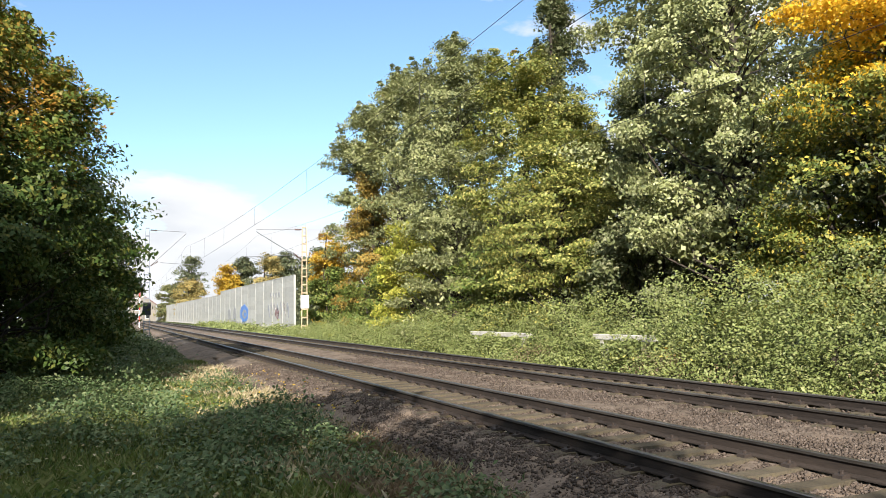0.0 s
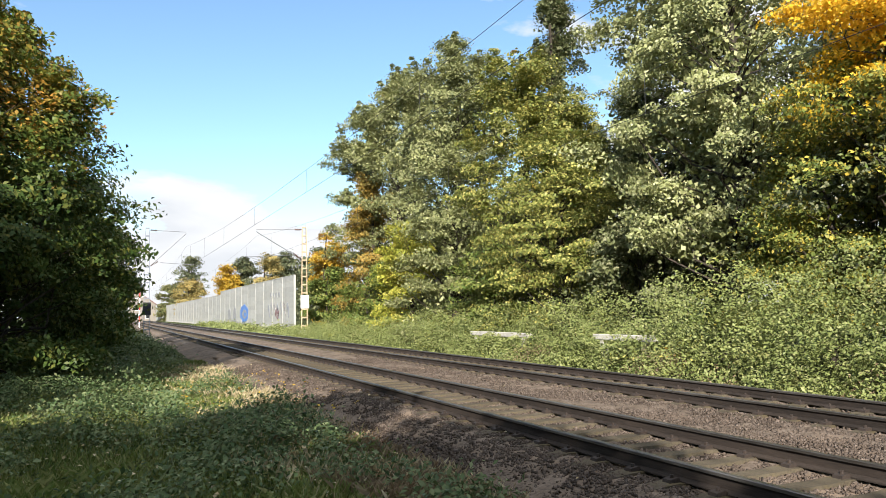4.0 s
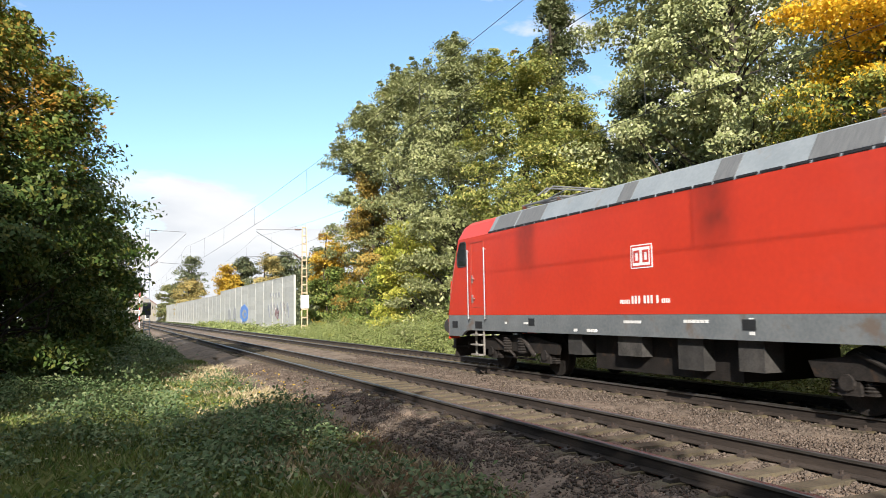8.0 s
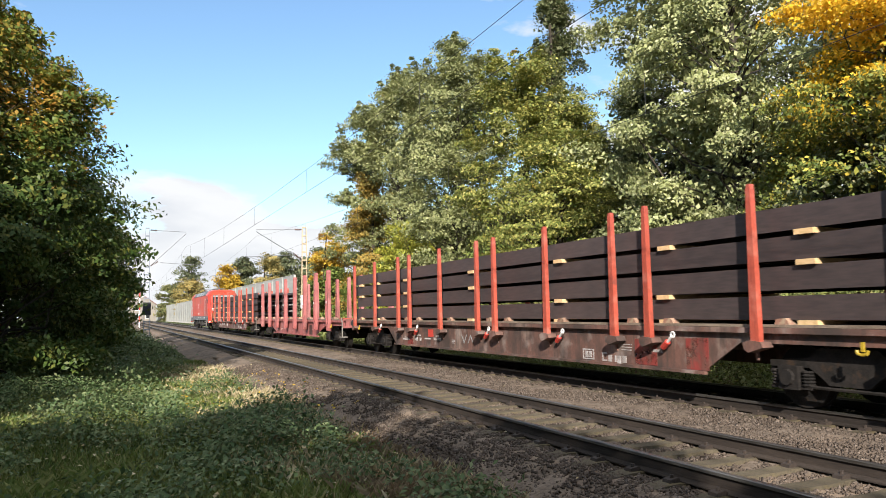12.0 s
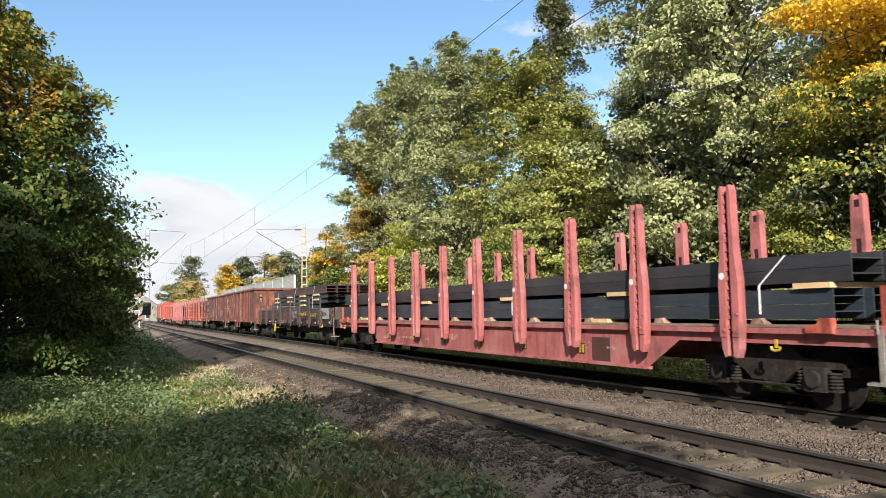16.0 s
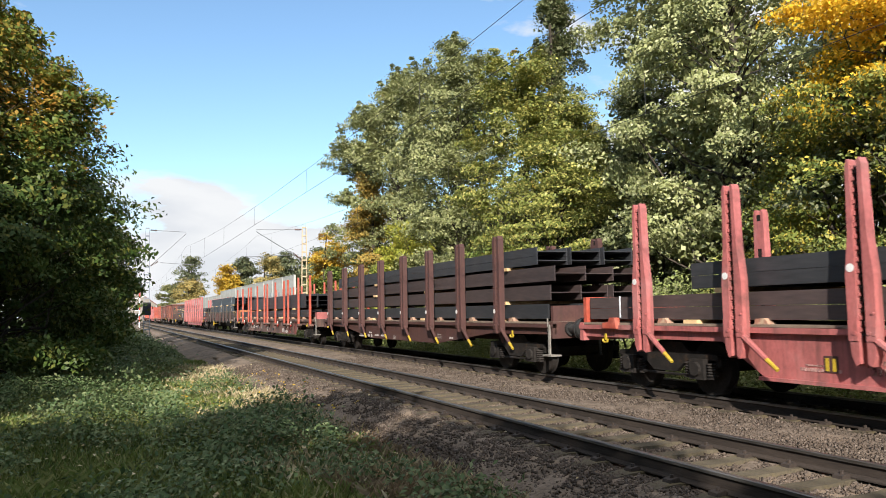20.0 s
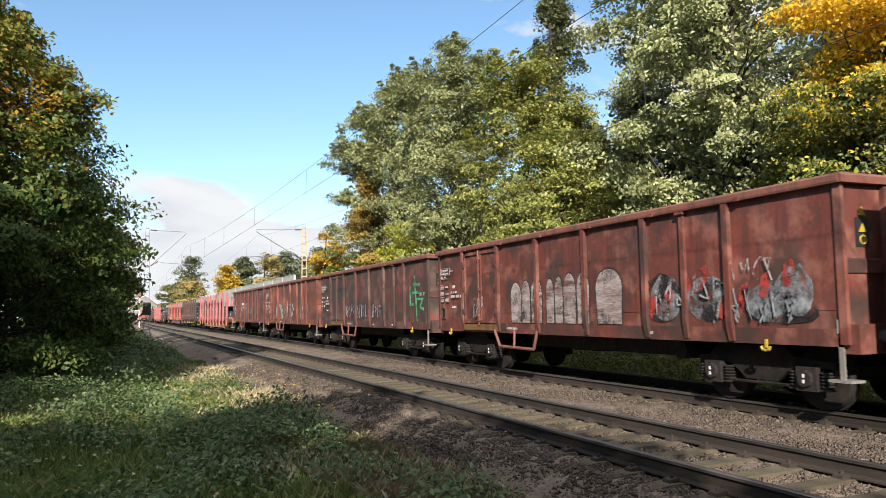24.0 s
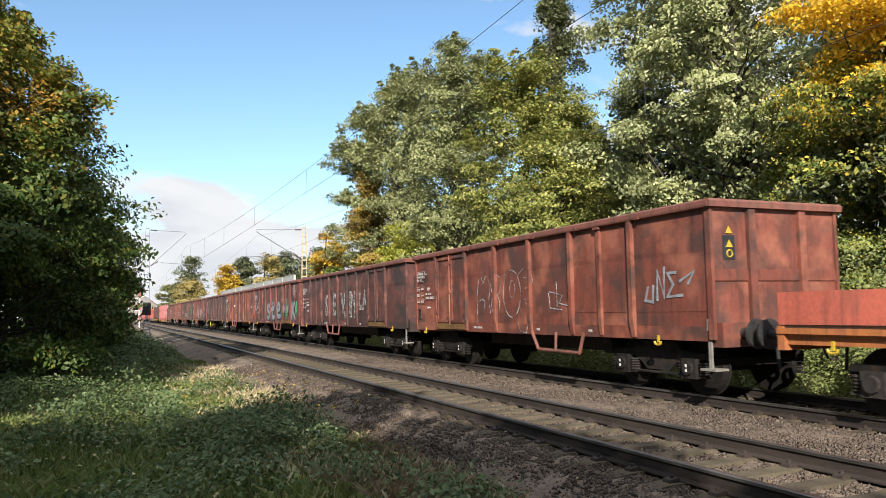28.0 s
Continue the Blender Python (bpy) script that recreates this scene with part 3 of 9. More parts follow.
def tree(kind, x, y, height, radius, base, leaves, label, seed, n_clump=330, per=60, leaf=0.17, spread=0.5, shape="oak", stems=1, droop=0.0,
         ground_z=None, fill=0.5, top=None, lean=(0, 0), core=10, sparse=None, shoots=0, tuft=7, wavy=0.75, flat=0.30, tight=1.0):
    """Tapered trunk(s) with limbs, and a crown of leafy sprays round the branch ends."""
    gen = np.random.default_rng(seed)
    gz = float(lift(x, y)) if ground_z is None else ground_z
    t = thing(kind, label, "tree", at=pose(x, y, gz - 0.05))
    hs, rs = PROFILE[shape]
    h = gen.random(n_clump) ** 0.85
    ang = gen.uniform(0, 2 * math.pi, n_clump)
    lump = 1 + wavy * (0.20 * np.sin(3 * ang + 5 * h + seed) + 0.16 * np.sin(5 * ang - 9 * h + 2 * seed) + 0.10 * np.sin(13 * h + 2 * ang))
    rad = radius * np.interp(h, hs, rs) * lump * (fill + (1 - fill) * gen.random(n_clump) ** 0.6)
    cz = base + (height - base) * h
    if sparse:                                                # a thin storey that lets the sky through
        far_off = (cz > sparse[0]) & (cz < sparse[1]) & (gen.random(n_clump) < sparse[2])
        cz = np.where(far_off, cz + (sparse[1] - sparse[0]) * gen.uniform(0.7, 1.3, n_clump), cz)
    C = np.stack([rad * np.cos(ang) + lean[0] * h, rad * np.sin(ang) + lean[1] * h, cz - droop * rad], 1)
    if tuft > 1:                                              # sprays gather in boughs with dark gaps between
        host = gen.integers(0, max(8, n_clump // tuft), n_clump)
        wide = tight * (0.13 * radius + 0.10) * gen.uniform(0.7, 1.25, n_clump)
        C = C[host] * np.array([0.94, 0.94, 1.0]) + np.clip(gen.normal(size=(n_clump, 3)), -1.5, 1.5) * np.array([1.0, 1.0, 0.50]) * wide[host][:, None]
        h, rad = h[host], rad[host]
        C[:, 2] = np.maximum(C[:, 2], 0.25)
    roots = np.unique(host, return_index=True)[1] if tuft > 1 else np.arange(0, n_clump, 4)
    small = np.ones(n_clump)
    if shoots:                                                # upright leading shoots that break the outline
        pick = np.nonzero((h > 0.42) & (rad > 0.55 * radius * np.interp(h, hs, rs)))[0]
        pick = gen.permutation(pick)[:shoots]
        for k in range(1, 4):
            C = np.concatenate([C, C[pick] + np.stack([gen.normal(0, 0.08, len(pick)), gen.normal(0, 0.08, len(pick)), k * 0.24 * spread / 0.5 * gen.uniform(0.8, 1.2, len(pick))], 1)])
            small = np.concatenate([small, np.full(len(pick), 0.80 - 0.17 * k)])
        n_clump = len(C)
    # trunk and limbs
    bm = bmesh.new()
    tr = 0.02 * height + 0.03
    trunks = []
    for s in range(stems):
        a = gen.uniform(0, 6.28)
        foot = np.array([0.25 * (stems > 1) * math.cos(a), 0.25 * (stems > 1) * math.sin(a), -0.15])
        tip = np.array([lean[0] + (0.3 * radius * math.cos(a) if stems > 1 else gen.normal(0, 0.25)), lean[1] + (0.3 * radius * math.sin(a) if stems > 1 else gen.normal(0, 0.25)), height * 0.93])
        bend = gen.normal(0, 0.035 * height, 3) * np.array([1, 1, 0])
        pts = [foot + (tip - foot) * f + bend * math.sin(math.pi * f) for f in np.linspace(0, 1, 8)]
        trunks.append(pts)
        rr = tr / math.sqrt(stems)
        for i in range(7):
            f0, f1 = i / 7, (i + 1) / 7
            tube(bm, pts[i], pts[i + 1], rr * (1.25 - 1.1 * f0 ** 0.8), rr * (1.25 - 1.1 * f1 ** 0.8), 8, caps=False)
    for k in roots:                                           # one bent limb to each bough
        pts = trunks[k % stems]
        c = C[k] * np.array([0.9, 0.9, 1.0])
        f = np.clip((c[2] - gen.uniform(0.25, 0.95) * math.hypot(c[0], c[1])) / (height * 0.93), 0.08, 0.95)
        i = int(f * 7)
        start = pts[i] + (pts[min(i + 1, 7)] - pts[i]) * (f * 7 - i)
        far = np.linalg.norm(c - start)
        one = start + (c - start) * 0.35 + gen.normal(0, 0.09 * far, 3) + np.array([0, 0, 0.05 * far])
        two = start + (c - start) * 0.7 + gen.normal(0, 0.08 * far, 3) + np.array([0, 0, 0.06 * far])
        r = tr * 0.15 * (1.05 - f)
        tube(bm, start, one, r + 0.012, r * 0.7 + 0.010, 5, caps=False)
        tube(bm, one, two, r * 0.7 + 0.010, r * 0.4 + 0.007, 4, caps=False)
        tube(bm, two, c, r * 0.4 + 0.007, 0.005, 4, caps=False)
    part("trunk", bm, BARK, t, smooth=True)
    # leaves
    cnt = n_clump * per
    turn_at = gen.normal(top[1], 0.8, n_clump) if top else np.zeros(n_clump)
    which = np.repeat(np.arange(n_clump), per)
    out = C - np.array([lean[0] * 0.5, lean[1] * 0.5, (base + height) * 0.45])
    out /= np.maximum(np.linalg.norm(out, axis=1)[:, None], 1e-6)
    size = 0.86 * spread * gen.uniform(0.6, 1.3, n_clump) * small
    off = gen.normal(size=(cnt, 3))
    off *= (np.minimum(np.linalg.norm(off, axis=1), 1.9) / np.maximum(np.linalg.norm(off, axis=1), 1e-6))[:, None]
    off *= np.array([0.66, 0.66, flat]) * size[which][:, None]
    off += out[which] * (gen.random(cnt) * 0.35 * size[which])[:, None]
    off[:, 2] -= 0.28 * np.hypot(off[:, 0], off[:, 1])           # sprays hang at their ends
    pos = C[which] + off
    pos[:, 2] = np.maximum(pos[:, 2], 0.12)
    nrm = (out * 0.7 + np.array([0, 0, 0.45]) + gen.normal(0, 0.5, (n_clump, 3)))[which] + gen.normal(0, 0.46, (cnt, 3))
    v, f = leaf_cloud(gen, pos, nrm, leaf)
    if core:                                                  # larger shaded foliage deep inside
        m = n_clump * core // 2
        pick = gen.integers(0, n_clump, m)
        deep = C[pick] * np.array([1, 1, 0]) * gen.uniform(0.05, 0.68, (m, 1)) + np.stack([gen.normal(0, 0.3, m), gen.normal(0, 0.3, m), np.maximum(C[pick][:, 2] - 0.05 * height * gen.random(m), 0.3)], 1)
        v2, _ = leaf_cloud(gen, deep, gen.normal(size=(m, 3)), leaf * 1.4, narrow=0.75)
        v = np.concatenate([v, v2])
        pos = np.concatenate([pos, deep])
        cnt += m
        which = np.concatenate([which, pick])
        f = np.arange(cnt * 4).reshape(-1, 4)
    if top:                                                   # the top has turned colour first; left maples' top also coloured as sunlit
        hi = pos[:, 2] > turn_at[which]
        for nm, mt, sel in (("crown", leaves, ~hi), ("turned_crown", top[0], hi)):
            idx = np.nonzero(sel)[0]
            vv = v.reshape(-1, 4, 3)[idx].reshape(-1, 3)
            o = new(nm, cloud_mesh(nm, vv, np.arange(len(vv)).reshape(-1, 4), mt))
            o.parent = t
    else:
        o = new("crown", cloud_mesh("crown", v, f, leaves))
        o.parent = t
    return t


# right side, behind the brambles
tree("oak_tree", 17.6, 18.5, 15.5, 4.1, 3.2, L["oak_lit"], "tall oak with grey-green leaves and gaps of sky", 11, 1200, 64, 0.140, 0.44, core=16, shoots=25, fill=0.40, tuft=7, sparse=(4.9, 7.0, 0.50), tight=0.62)
tree("oak_tree", 20.2, 25.8, 10.8, 2.3, 1.2, L["oak_shaded"], "added oak with leaves darkened as shade between other trees", 38, 420, 54, 0.17, 0.50, core=26, shoots=30, shape="hedge")
tree("oak_tree", 22.4, 24.0, 17.0, 2.7, 2.5, L["oak_shaded"], "oak with leaves darkened as shade behind other trees", 12, 400, 50, 0.19, 0.6, core=24)
tree("oak_tree", 23.5, 15.5, 15.0, 3.4, 4.5, L["oak_shaded"], "oak with shade-darkened leaves deep in the wood", 29, 300, 46, 0.22, 0.66, core=20)
tree("oak_tree", 22.0, 35.0, 18.2, 2.3, 3.0, L["oak_shaded"], "dark green tree with a ragged top", 13, 330, 56, 0.17, 0.55, shape="cone", shoots=60, core=16)
tree("hornbeam_tree", 17.6, 30.2, 13.0, 3.2, 0.6, L["hornbeam"], "yellow-green hornbeam with an open ragged top", 14, 620, 62, 0.130, 0.52, shape="broad", tight=0.7, shoots=70, core=20, droop=0.12, flat=0.17)
tree("hornbeam_tree", 16.3, 25.6, 8.6, 3.0, 0.5, L["hornbeam"], "spreading hornbeam with drooping layered sprays", 27, 560, 64, 0.120, 0.60, shape="hedge", droop=0.26, core=16, flat=0.13)
tree("oak_tree", 19.3, 42.5, 17.6, 4.1, 3.0, L["oak"], "tall grey-green oak in full leaf", 15, 680, 60, 0.17, 0.58, shape="broad", tight=0.7, shoots=80, tuft=5, core=12)
tree("oak_tree", 19.8, 50.5, 18.4, 3.5, 3.0, L["oak"], "tall grey-green oak beside another", 28, 540, 58, 0.19, 0.62, shape="broad", tight=0.7, shoots=80, tuft=5, core=12)
tree("oak_tree", 19.4, 59.5, 18.0, 3.3, 5.0, L["oak"], "tall grey-green oak at the end of the wood", 16, 480, 58, 0.20, 0.64, shape="broad", tight=0.7, shoots=60, tuft=5, core=12)
tree("hornbeam_tree", 16.4, 36.2, 10.4, 2.9, 0.5, L["oak"], "greyish green tree with low branches", 17, 480, 58, 0.155, 0.5, shape="hedge", droop=0.1, core=12)
tree("maple_tree", 17.2, 53.0, 11.6, 2.7, 0.6, L["orange"], "tree turning orange among green ones", 18, 360, 55, 0.18, 0.48, shape="cone", core=12)
tree("maple_tree", 15.2, 40.0, 6.6, 1.7, 0.5, L["lime"], "young bright yellow-green tree", 19, 260, 55, 0.15, 0.40, shape="hedge")
tree("maple_tree", 18.0, 66.5, 9.0, 1.9, 0.5, L["gold"], "small tree in full golden autumn colour", 20, 280, 55, 0.22, 0.5, shape="oak")
tree("hazel_bush", 16.4, 61.0, 5.0, 1.9, 0.2, L["green"], "dark green bush beside the barrier", 21, 220, 50, 0.2, 0.5, shape="hedge", stems=3)
tree("maple_tree", 16.8, 11.7, 12.0, 2.6, 2.8, L["spray"], "tree with yellow-green sprays and a golden top", 22, 720, 60, 0.110, 0.50, tight=0.7, shape="oak", droop=0.22, flat=0.15, top=(L["yellow"], 7.1), tuft=10, core=20)
tree("hornbeam_tree", 16.9, 14.2, 6.4, 1.9, 1.0, L["spray"], "hornbeam with drooping yellow-green sprays", 30, 440, 60, 0.10, 0.52, shape="hedge", droop=0.3, core=20, flat=0.12, tight=0.7)
tree("hazel_bush", 18.8, 13.3, 8.0, 3.2, 0.8, L["oak_shaded"], "green understorey tree with leaves darkened as shade", 23, 340, 55, 0.15, 0.5, shape="hedge", stems=2, core=16)
tree("hazel_bush", 17.4, 22.2, 4.6, 2.4, 0.4, L["oak_shaded"], "shaded dark understorey bush", 24, 260, 50, 0.15, 0.45, shape="hedge", stems=3)
tree("hazel_bush", 16.2, 31.5, 4.4, 2.2, 0.3, L["green"], "shaded green understorey bush", 25, 240, 50, 0.16, 0.45, shape="hedge", stems=3)
tree("hazel_bush", 15.6, 46.5, 4.6, 2.0, 0.3, L["green"], "shaded green understorey bush", 26, 240, 50, 0.17, 0.45, shape="hedge", stems=3)

# left side, beyond the grass
tree("maple_tree", -3.75, 24.0, 10.5, 4.0, 0.1, L["left"], "dense field maple, top orange-tinged and coloured as sunlit", 31, 1300, 72, 0.14, 0.52, shape="dome", top=(L["left_top"], 6.3), shoots=40, tuft=5, core=24, fill=0.74, wavy=0.2, tight=0.6)
tree("maple_tree", -6.8, 23.0, 9.8, 3.4, 0.3, L["left"], "dense field maple in a row", 32, 520, 66, 0.15, 0.65, shape="hedge", top=(L["left_top"], 7.6), shoots=40)
tree("maple_tree", -2.5, 30.0, 8.6, 2.9, 0.1, L["left"], "dense field maple in a row", 33, 460, 60, 0.17, 0.62, shape="hedge")
tree("maple_tree", -2.0, 36.5, 7.8, 2.7, 0.1, L["left"], "dense field maple in a row", 34, 260, 50, 0.22, 0.62, shape="hedge")
tree("hazel_bush", -1.5, 44.0, 7.2, 2.6, 0.1, L["left"], "tall hedge bush in a row", 35, 180, 45, 0.28, 0.62, shape="hedge", stems=3)
tree("hazel_bush", -1.2, 52.5, 6.6, 2.4, 0.1, L["left"], "tall hedge bush in a row", 36, 150, 45, 0.3, 0.65, shape="hedge", stems=3)
tree("hazel_bush", -0.9, 62.0, 6.0, 2.3, 0.1, L["left"], "tall hedge bush in a row", 37, 130, 45, 0.32, 0.65, shape="hedge", stems=3)
# out-of-view trees added to shade the grass, the ballast and the left maples
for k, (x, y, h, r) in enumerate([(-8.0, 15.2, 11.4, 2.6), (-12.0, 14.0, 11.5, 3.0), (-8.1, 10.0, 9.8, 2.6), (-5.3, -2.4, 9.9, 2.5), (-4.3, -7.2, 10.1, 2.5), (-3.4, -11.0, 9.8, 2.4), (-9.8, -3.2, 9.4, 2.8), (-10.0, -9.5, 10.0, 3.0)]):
    tree("maple_tree", x, y, h, r, 0.6, L["left"], "unseen leafy tree added to shade the foreground", 41 + k, 230, 42, 0.36, 0.95, shape="hedge", core=30)


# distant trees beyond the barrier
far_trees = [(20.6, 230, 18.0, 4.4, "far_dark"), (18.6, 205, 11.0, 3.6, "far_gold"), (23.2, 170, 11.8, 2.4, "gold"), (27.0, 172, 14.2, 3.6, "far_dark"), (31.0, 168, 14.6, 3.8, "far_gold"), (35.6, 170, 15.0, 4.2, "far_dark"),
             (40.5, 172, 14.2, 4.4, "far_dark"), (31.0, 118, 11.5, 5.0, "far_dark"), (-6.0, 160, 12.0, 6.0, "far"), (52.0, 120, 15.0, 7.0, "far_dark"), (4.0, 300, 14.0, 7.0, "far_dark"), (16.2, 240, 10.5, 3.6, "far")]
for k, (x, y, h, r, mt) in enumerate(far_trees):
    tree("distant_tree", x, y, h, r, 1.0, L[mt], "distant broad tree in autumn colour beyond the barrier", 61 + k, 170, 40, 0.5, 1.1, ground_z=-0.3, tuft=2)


def thicket(name, label, x0, x1, y0, y1, tall, n, leaf, material, seed, clump=0.6, falloff=0.0, lumps=0):
    """A low tangle of leafy shoots over a strip of ground; tall(x, y) is its height."""
    gen = np.random.default_rng(seed)
    m = int(n / 26)
    cy = y0 + (y1 - y0) * gen.random(m) ** (1 + falloff)
    cx = gen.uniform(x0, x1, m)
    if lumps:
        host = gen.integers(0, max(4, m // lumps), m)
        grow = gen.uniform(0.62, 1.2, m)[host]
        cx = np.clip(cx[host] + gen.normal(0, 0.22, m), x0, x1)
        cy = cy[host] + gen.normal(0, 0.26, m)
    else:
        grow = 1.0
    top = tall(cx, cy) * grow
    keep = top > 0.08
    cx, cy, top = cx[keep], cy[keep], top[keep]
    m = len(cx)
    cz = top * (1 - 0.85 * gen.random(m) ** 1.7)
    per = 26
    w = np.repeat(np.arange(m), per)
    off = gen.normal(size=(m * per, 3)) * np.array([0.24, 0.24, 0.13]) * clump / 0.6 * gen.uniform(0.6, 1.3, m)[w][:, None]
    off[:, 2] -= 0.25 * np.hypot(off[:, 0], off[:, 1])
    pos = np.stack([cx[w], cy[w], cz[w] + lift(cx, cy)[w]], 1) + off
    pos[:, 2] = np.maximum(pos[:, 2], lift(pos[:, 0], pos[:, 1]) + 0.02)
    nrm = (np.array([-0.25, -0.15, 0.75]) + gen.normal(0, 0.36, (m, 3)))[w] + gen.normal(0, 0.24, (m * per, 3))
    v, f = leaf_cloud(gen, pos, nrm, leaf)
    o = new(name, cloud_mesh(name, v, f, material))
    return tagged(o, label, "shrubs", kind="stuff")


def right_top(x, y):
    h = np.interp(y, [4, 9, 14, 20, 28, 36, 48, 58, 64], [2.35, 2.4, 2.3, 1.75, 1.5, 1.4, 1.1, 0.8, 0.45])
    ramp_in = np.clip((x - 12.1) / 1.2, 0.12, 1) ** 0.7
    by_rail = (x < 13.35) & (((y > 22.6) & (y < 28)) | ((y > 16.2) & (y < 19.4)))
    ramp_in = np.where(by_rail, ramp_in * 0.56, ramp_in)
    return h * ramp_in * (1 + 0.16 * np.sin(1.7 * y + x) + 0.12 * np.sin(3.9 * y - 1.3 * x) + 0.06 * np.sin(9 * y))


thicket("bramble_thicket", "tangle of green brambles and shrubs along the line", 12.0, 15.2, 3.5, 64, right_top, 190000, 0.082, L["bramble"], 71, falloff=0.8, lumps=4, clump=0.62)
thicket("dead_stalks", "dry brown stalks and leaves at the foot of the brambles", 12.0, 12.9, 5.0, 24, lambda x, y: 0.7 * (np.sin(0.9 * y + 0.6) + np.sin(2.1 * y + 2 * x) > 0.5) * np.clip((x - 11.9) / 0.5, 0.3, 1), 9000, 0.06, L["dead"], 78, clump=0.5)
thicket("yellowing_thicket", "yellowing leafy shoots among the brambles", 12.2, 14.8, 4.5, 60, lambda x, y: right_top(x, y) * 1.1 * (np.sin(0.8 * y + 1.1 * x) + np.sin(2.3 * y - x) > 0.7), 20000, 0.10, L["hornbeam"], 76, falloff=0.8, clump=0.5)
thicket("rail_weeds", "rank weeds in front of the concrete rails", 12.75, 13.1, 15.8, 28.6, lambda x, y: 0.86 + 0.12 * np.sin(3 * y), 9000, 0.085, L["bramble"], 77, clump=0.4)
thicket("undergrowth", "shaded undergrowth at the foot of the wood", 16.2, 21.0, 4, 64, lambda x, y: 1.7 + 0.5 * np.sin(1.3 * y + 2 * x), 30000, 0.15, L["green"], 72, clump=0.9)


# backdrop foliage whose dark colour stands for the shade deep in the wood
thicket("wood_interior", "wood behind the front row of trees, leaves darkened as shade", 20.5, 27.0, 3, 66, lambda x, y: 7.4 + 0.9 * np.sin(0.9 * y + x), 30000, 0.5, L["oak_shaded"], 75, clump=1.8)


def left_top(x, y):
    edge = np.clip((np.interp(y, [18, 26, 40], [1.9, 2.6, 3.3]) - x) / 1.6, 0, 1)
    return edge * np.interp(y, [18, 22, 27, 40, 66], [0.0, 0.55, 0.9, 1.0, 1.0]) * (1 + 0.2 * np.sin(2 * y + x))


thicket("hedge_foot", "dark weeds and ivy at the foot of the trees", -5, 3.3, 18.5, 75, left_top, 36000, 0.10, L["herb"], 73, falloff=0.5)
thicket("verge_weeds", "low weeds between the barrier and the track", 12.6, 14.6, 62, 130, lambda x, y: 0.5 + 0.3 * np.sin(0.7 * y) * np.sin(0.31 * y + x), 14000, 0.2, L["bramble"], 74, clump=0.8)


def blades(name, label, n, x0, x1, y0, y1, tall, material, seed, width=0.012, falloff=0.6, mask=None, lean=0.45):
    gen = np.random.default_rng(seed)
    Y = y0 + (y1 - y0) * gen.random(n) ** (1 + falloff)
    X = gen.uniform(x0, x1, n)
    if mask is not None:
        k = gen.random(n) < mask(X, Y)
        X, Y = X[k], Y[k]
    n = len(X)
    h = tall * gen.uniform(0.4, 1.25, n)
    a = gen.uniform(0, 2 * math.pi, n)
    b = gen.uniform(0, 2 * math.pi, n)
    w = width * gen.uniform(0.7, 1.5, n) * (1 + Y / 25)
    P = np.stack([X, Y, lift(X, Y) - 0.01], 1)
    side = np.stack([np.cos(a) * w, np.sin(a) * w, 0 * a], 1)
    ln = np.stack([np.cos(b), np.sin(b), 0 * b], 1) * (h * lean * gen.uniform(0.3, 1.4, n))[:, None]
    up = np.array([0, 0, 1.0]) * h[:, None]
    v = np.stack([P - side, P + side, P + side * 0.7 + ln * 0.35 + up * 0.6, P + ln + up * 0.9], 1).reshape(-1, 3)
    o = new(name, cloud_mesh(name, v, np.arange(n * 4).reshape(-1, 4), material))
    return tagged(o, label, "grass", kind="stuff")


def not_ballast(x, y):
    return np.clip((3.55 + 0.25 * np.sin(0.8 * y) - x) / 0.5, 0, 1)


blades("grass", "long uncut grass in autumn", 140000, -5, 3.6, 5.5, 34, 0.13, L["grass"], 81, width=0.007, mask=not_ballast)
blades("grass", "long uncut grass in the meadow", 26000, -5, 3.4, -5, 5.6, 0.12, L["grass"], 84, width=0.008, falloff=0.0, mask=not_ballast)
blades("dry_grass", "tufts of straw-coloured dry grass at the ballast edge", 70000, 0.4, 3.9, 5.5, 30, 0.20, L["straw"], 82, width=0.0042,
       mask=lambda x, y: np.clip(1 - abs(x - 2.8) / 1.5, 0, 1) * np.clip(0.30 + 0.9 * np.sin(0.9 * y + 1.2) * np.sin(0.35 * y + 0.4 + x), 0.05, 1))


def herb_top(x, y):
    patch = np.sin(0.9 * x + 0.5 * y) + np.sin(1.7 * x - 0.8 * y + 1) + 0.5 * np.sin(3.1 * y) + 0.4 * np.sin(4.3 * x + 1.7 * y)
    return np.where(x < 3.4 + 0.2 * np.sin(2 * y), 0.17 + 0.20 * patch, 0) * np.clip((3.7 - x) / 0.8, 0.3, 1)


thicket("ground_herbs", "low nettles, brambles and ivy in the grass", -4, 3.7, 5.5, 22, herb_top, 90000, 0.072, L["herb"], 83, clump=0.5, falloff=0.7)
blades("long_grass", "arching tufts of long green grass", 46000, -4, 3.3, 5.5, 20, 0.20, L["grass"], 85, width=0.0022, lean=0.9,
       mask=lambda x, y: np.clip(np.sin(1.1 * x + 0.7 * y + 2) + np.sin(2.3 * x - 1.1 * y) - 0.6, 0, 1))
blades("dead_grass", "brown withered stalks between grass and ballast", 22000, 1.9, 3.9, 6.0, 17, 0.18, L["dead"], 86, width=0.0025, lean=0.8,
       mask=lambda x, y: np.clip(1 - abs(x - 3.0) / 0.9, 0, 1) * np.clip(0.4 + np.sin(1.3 * y + 1.0) * np.sin(0.6 * y + 2 * x), 0.08, 1))


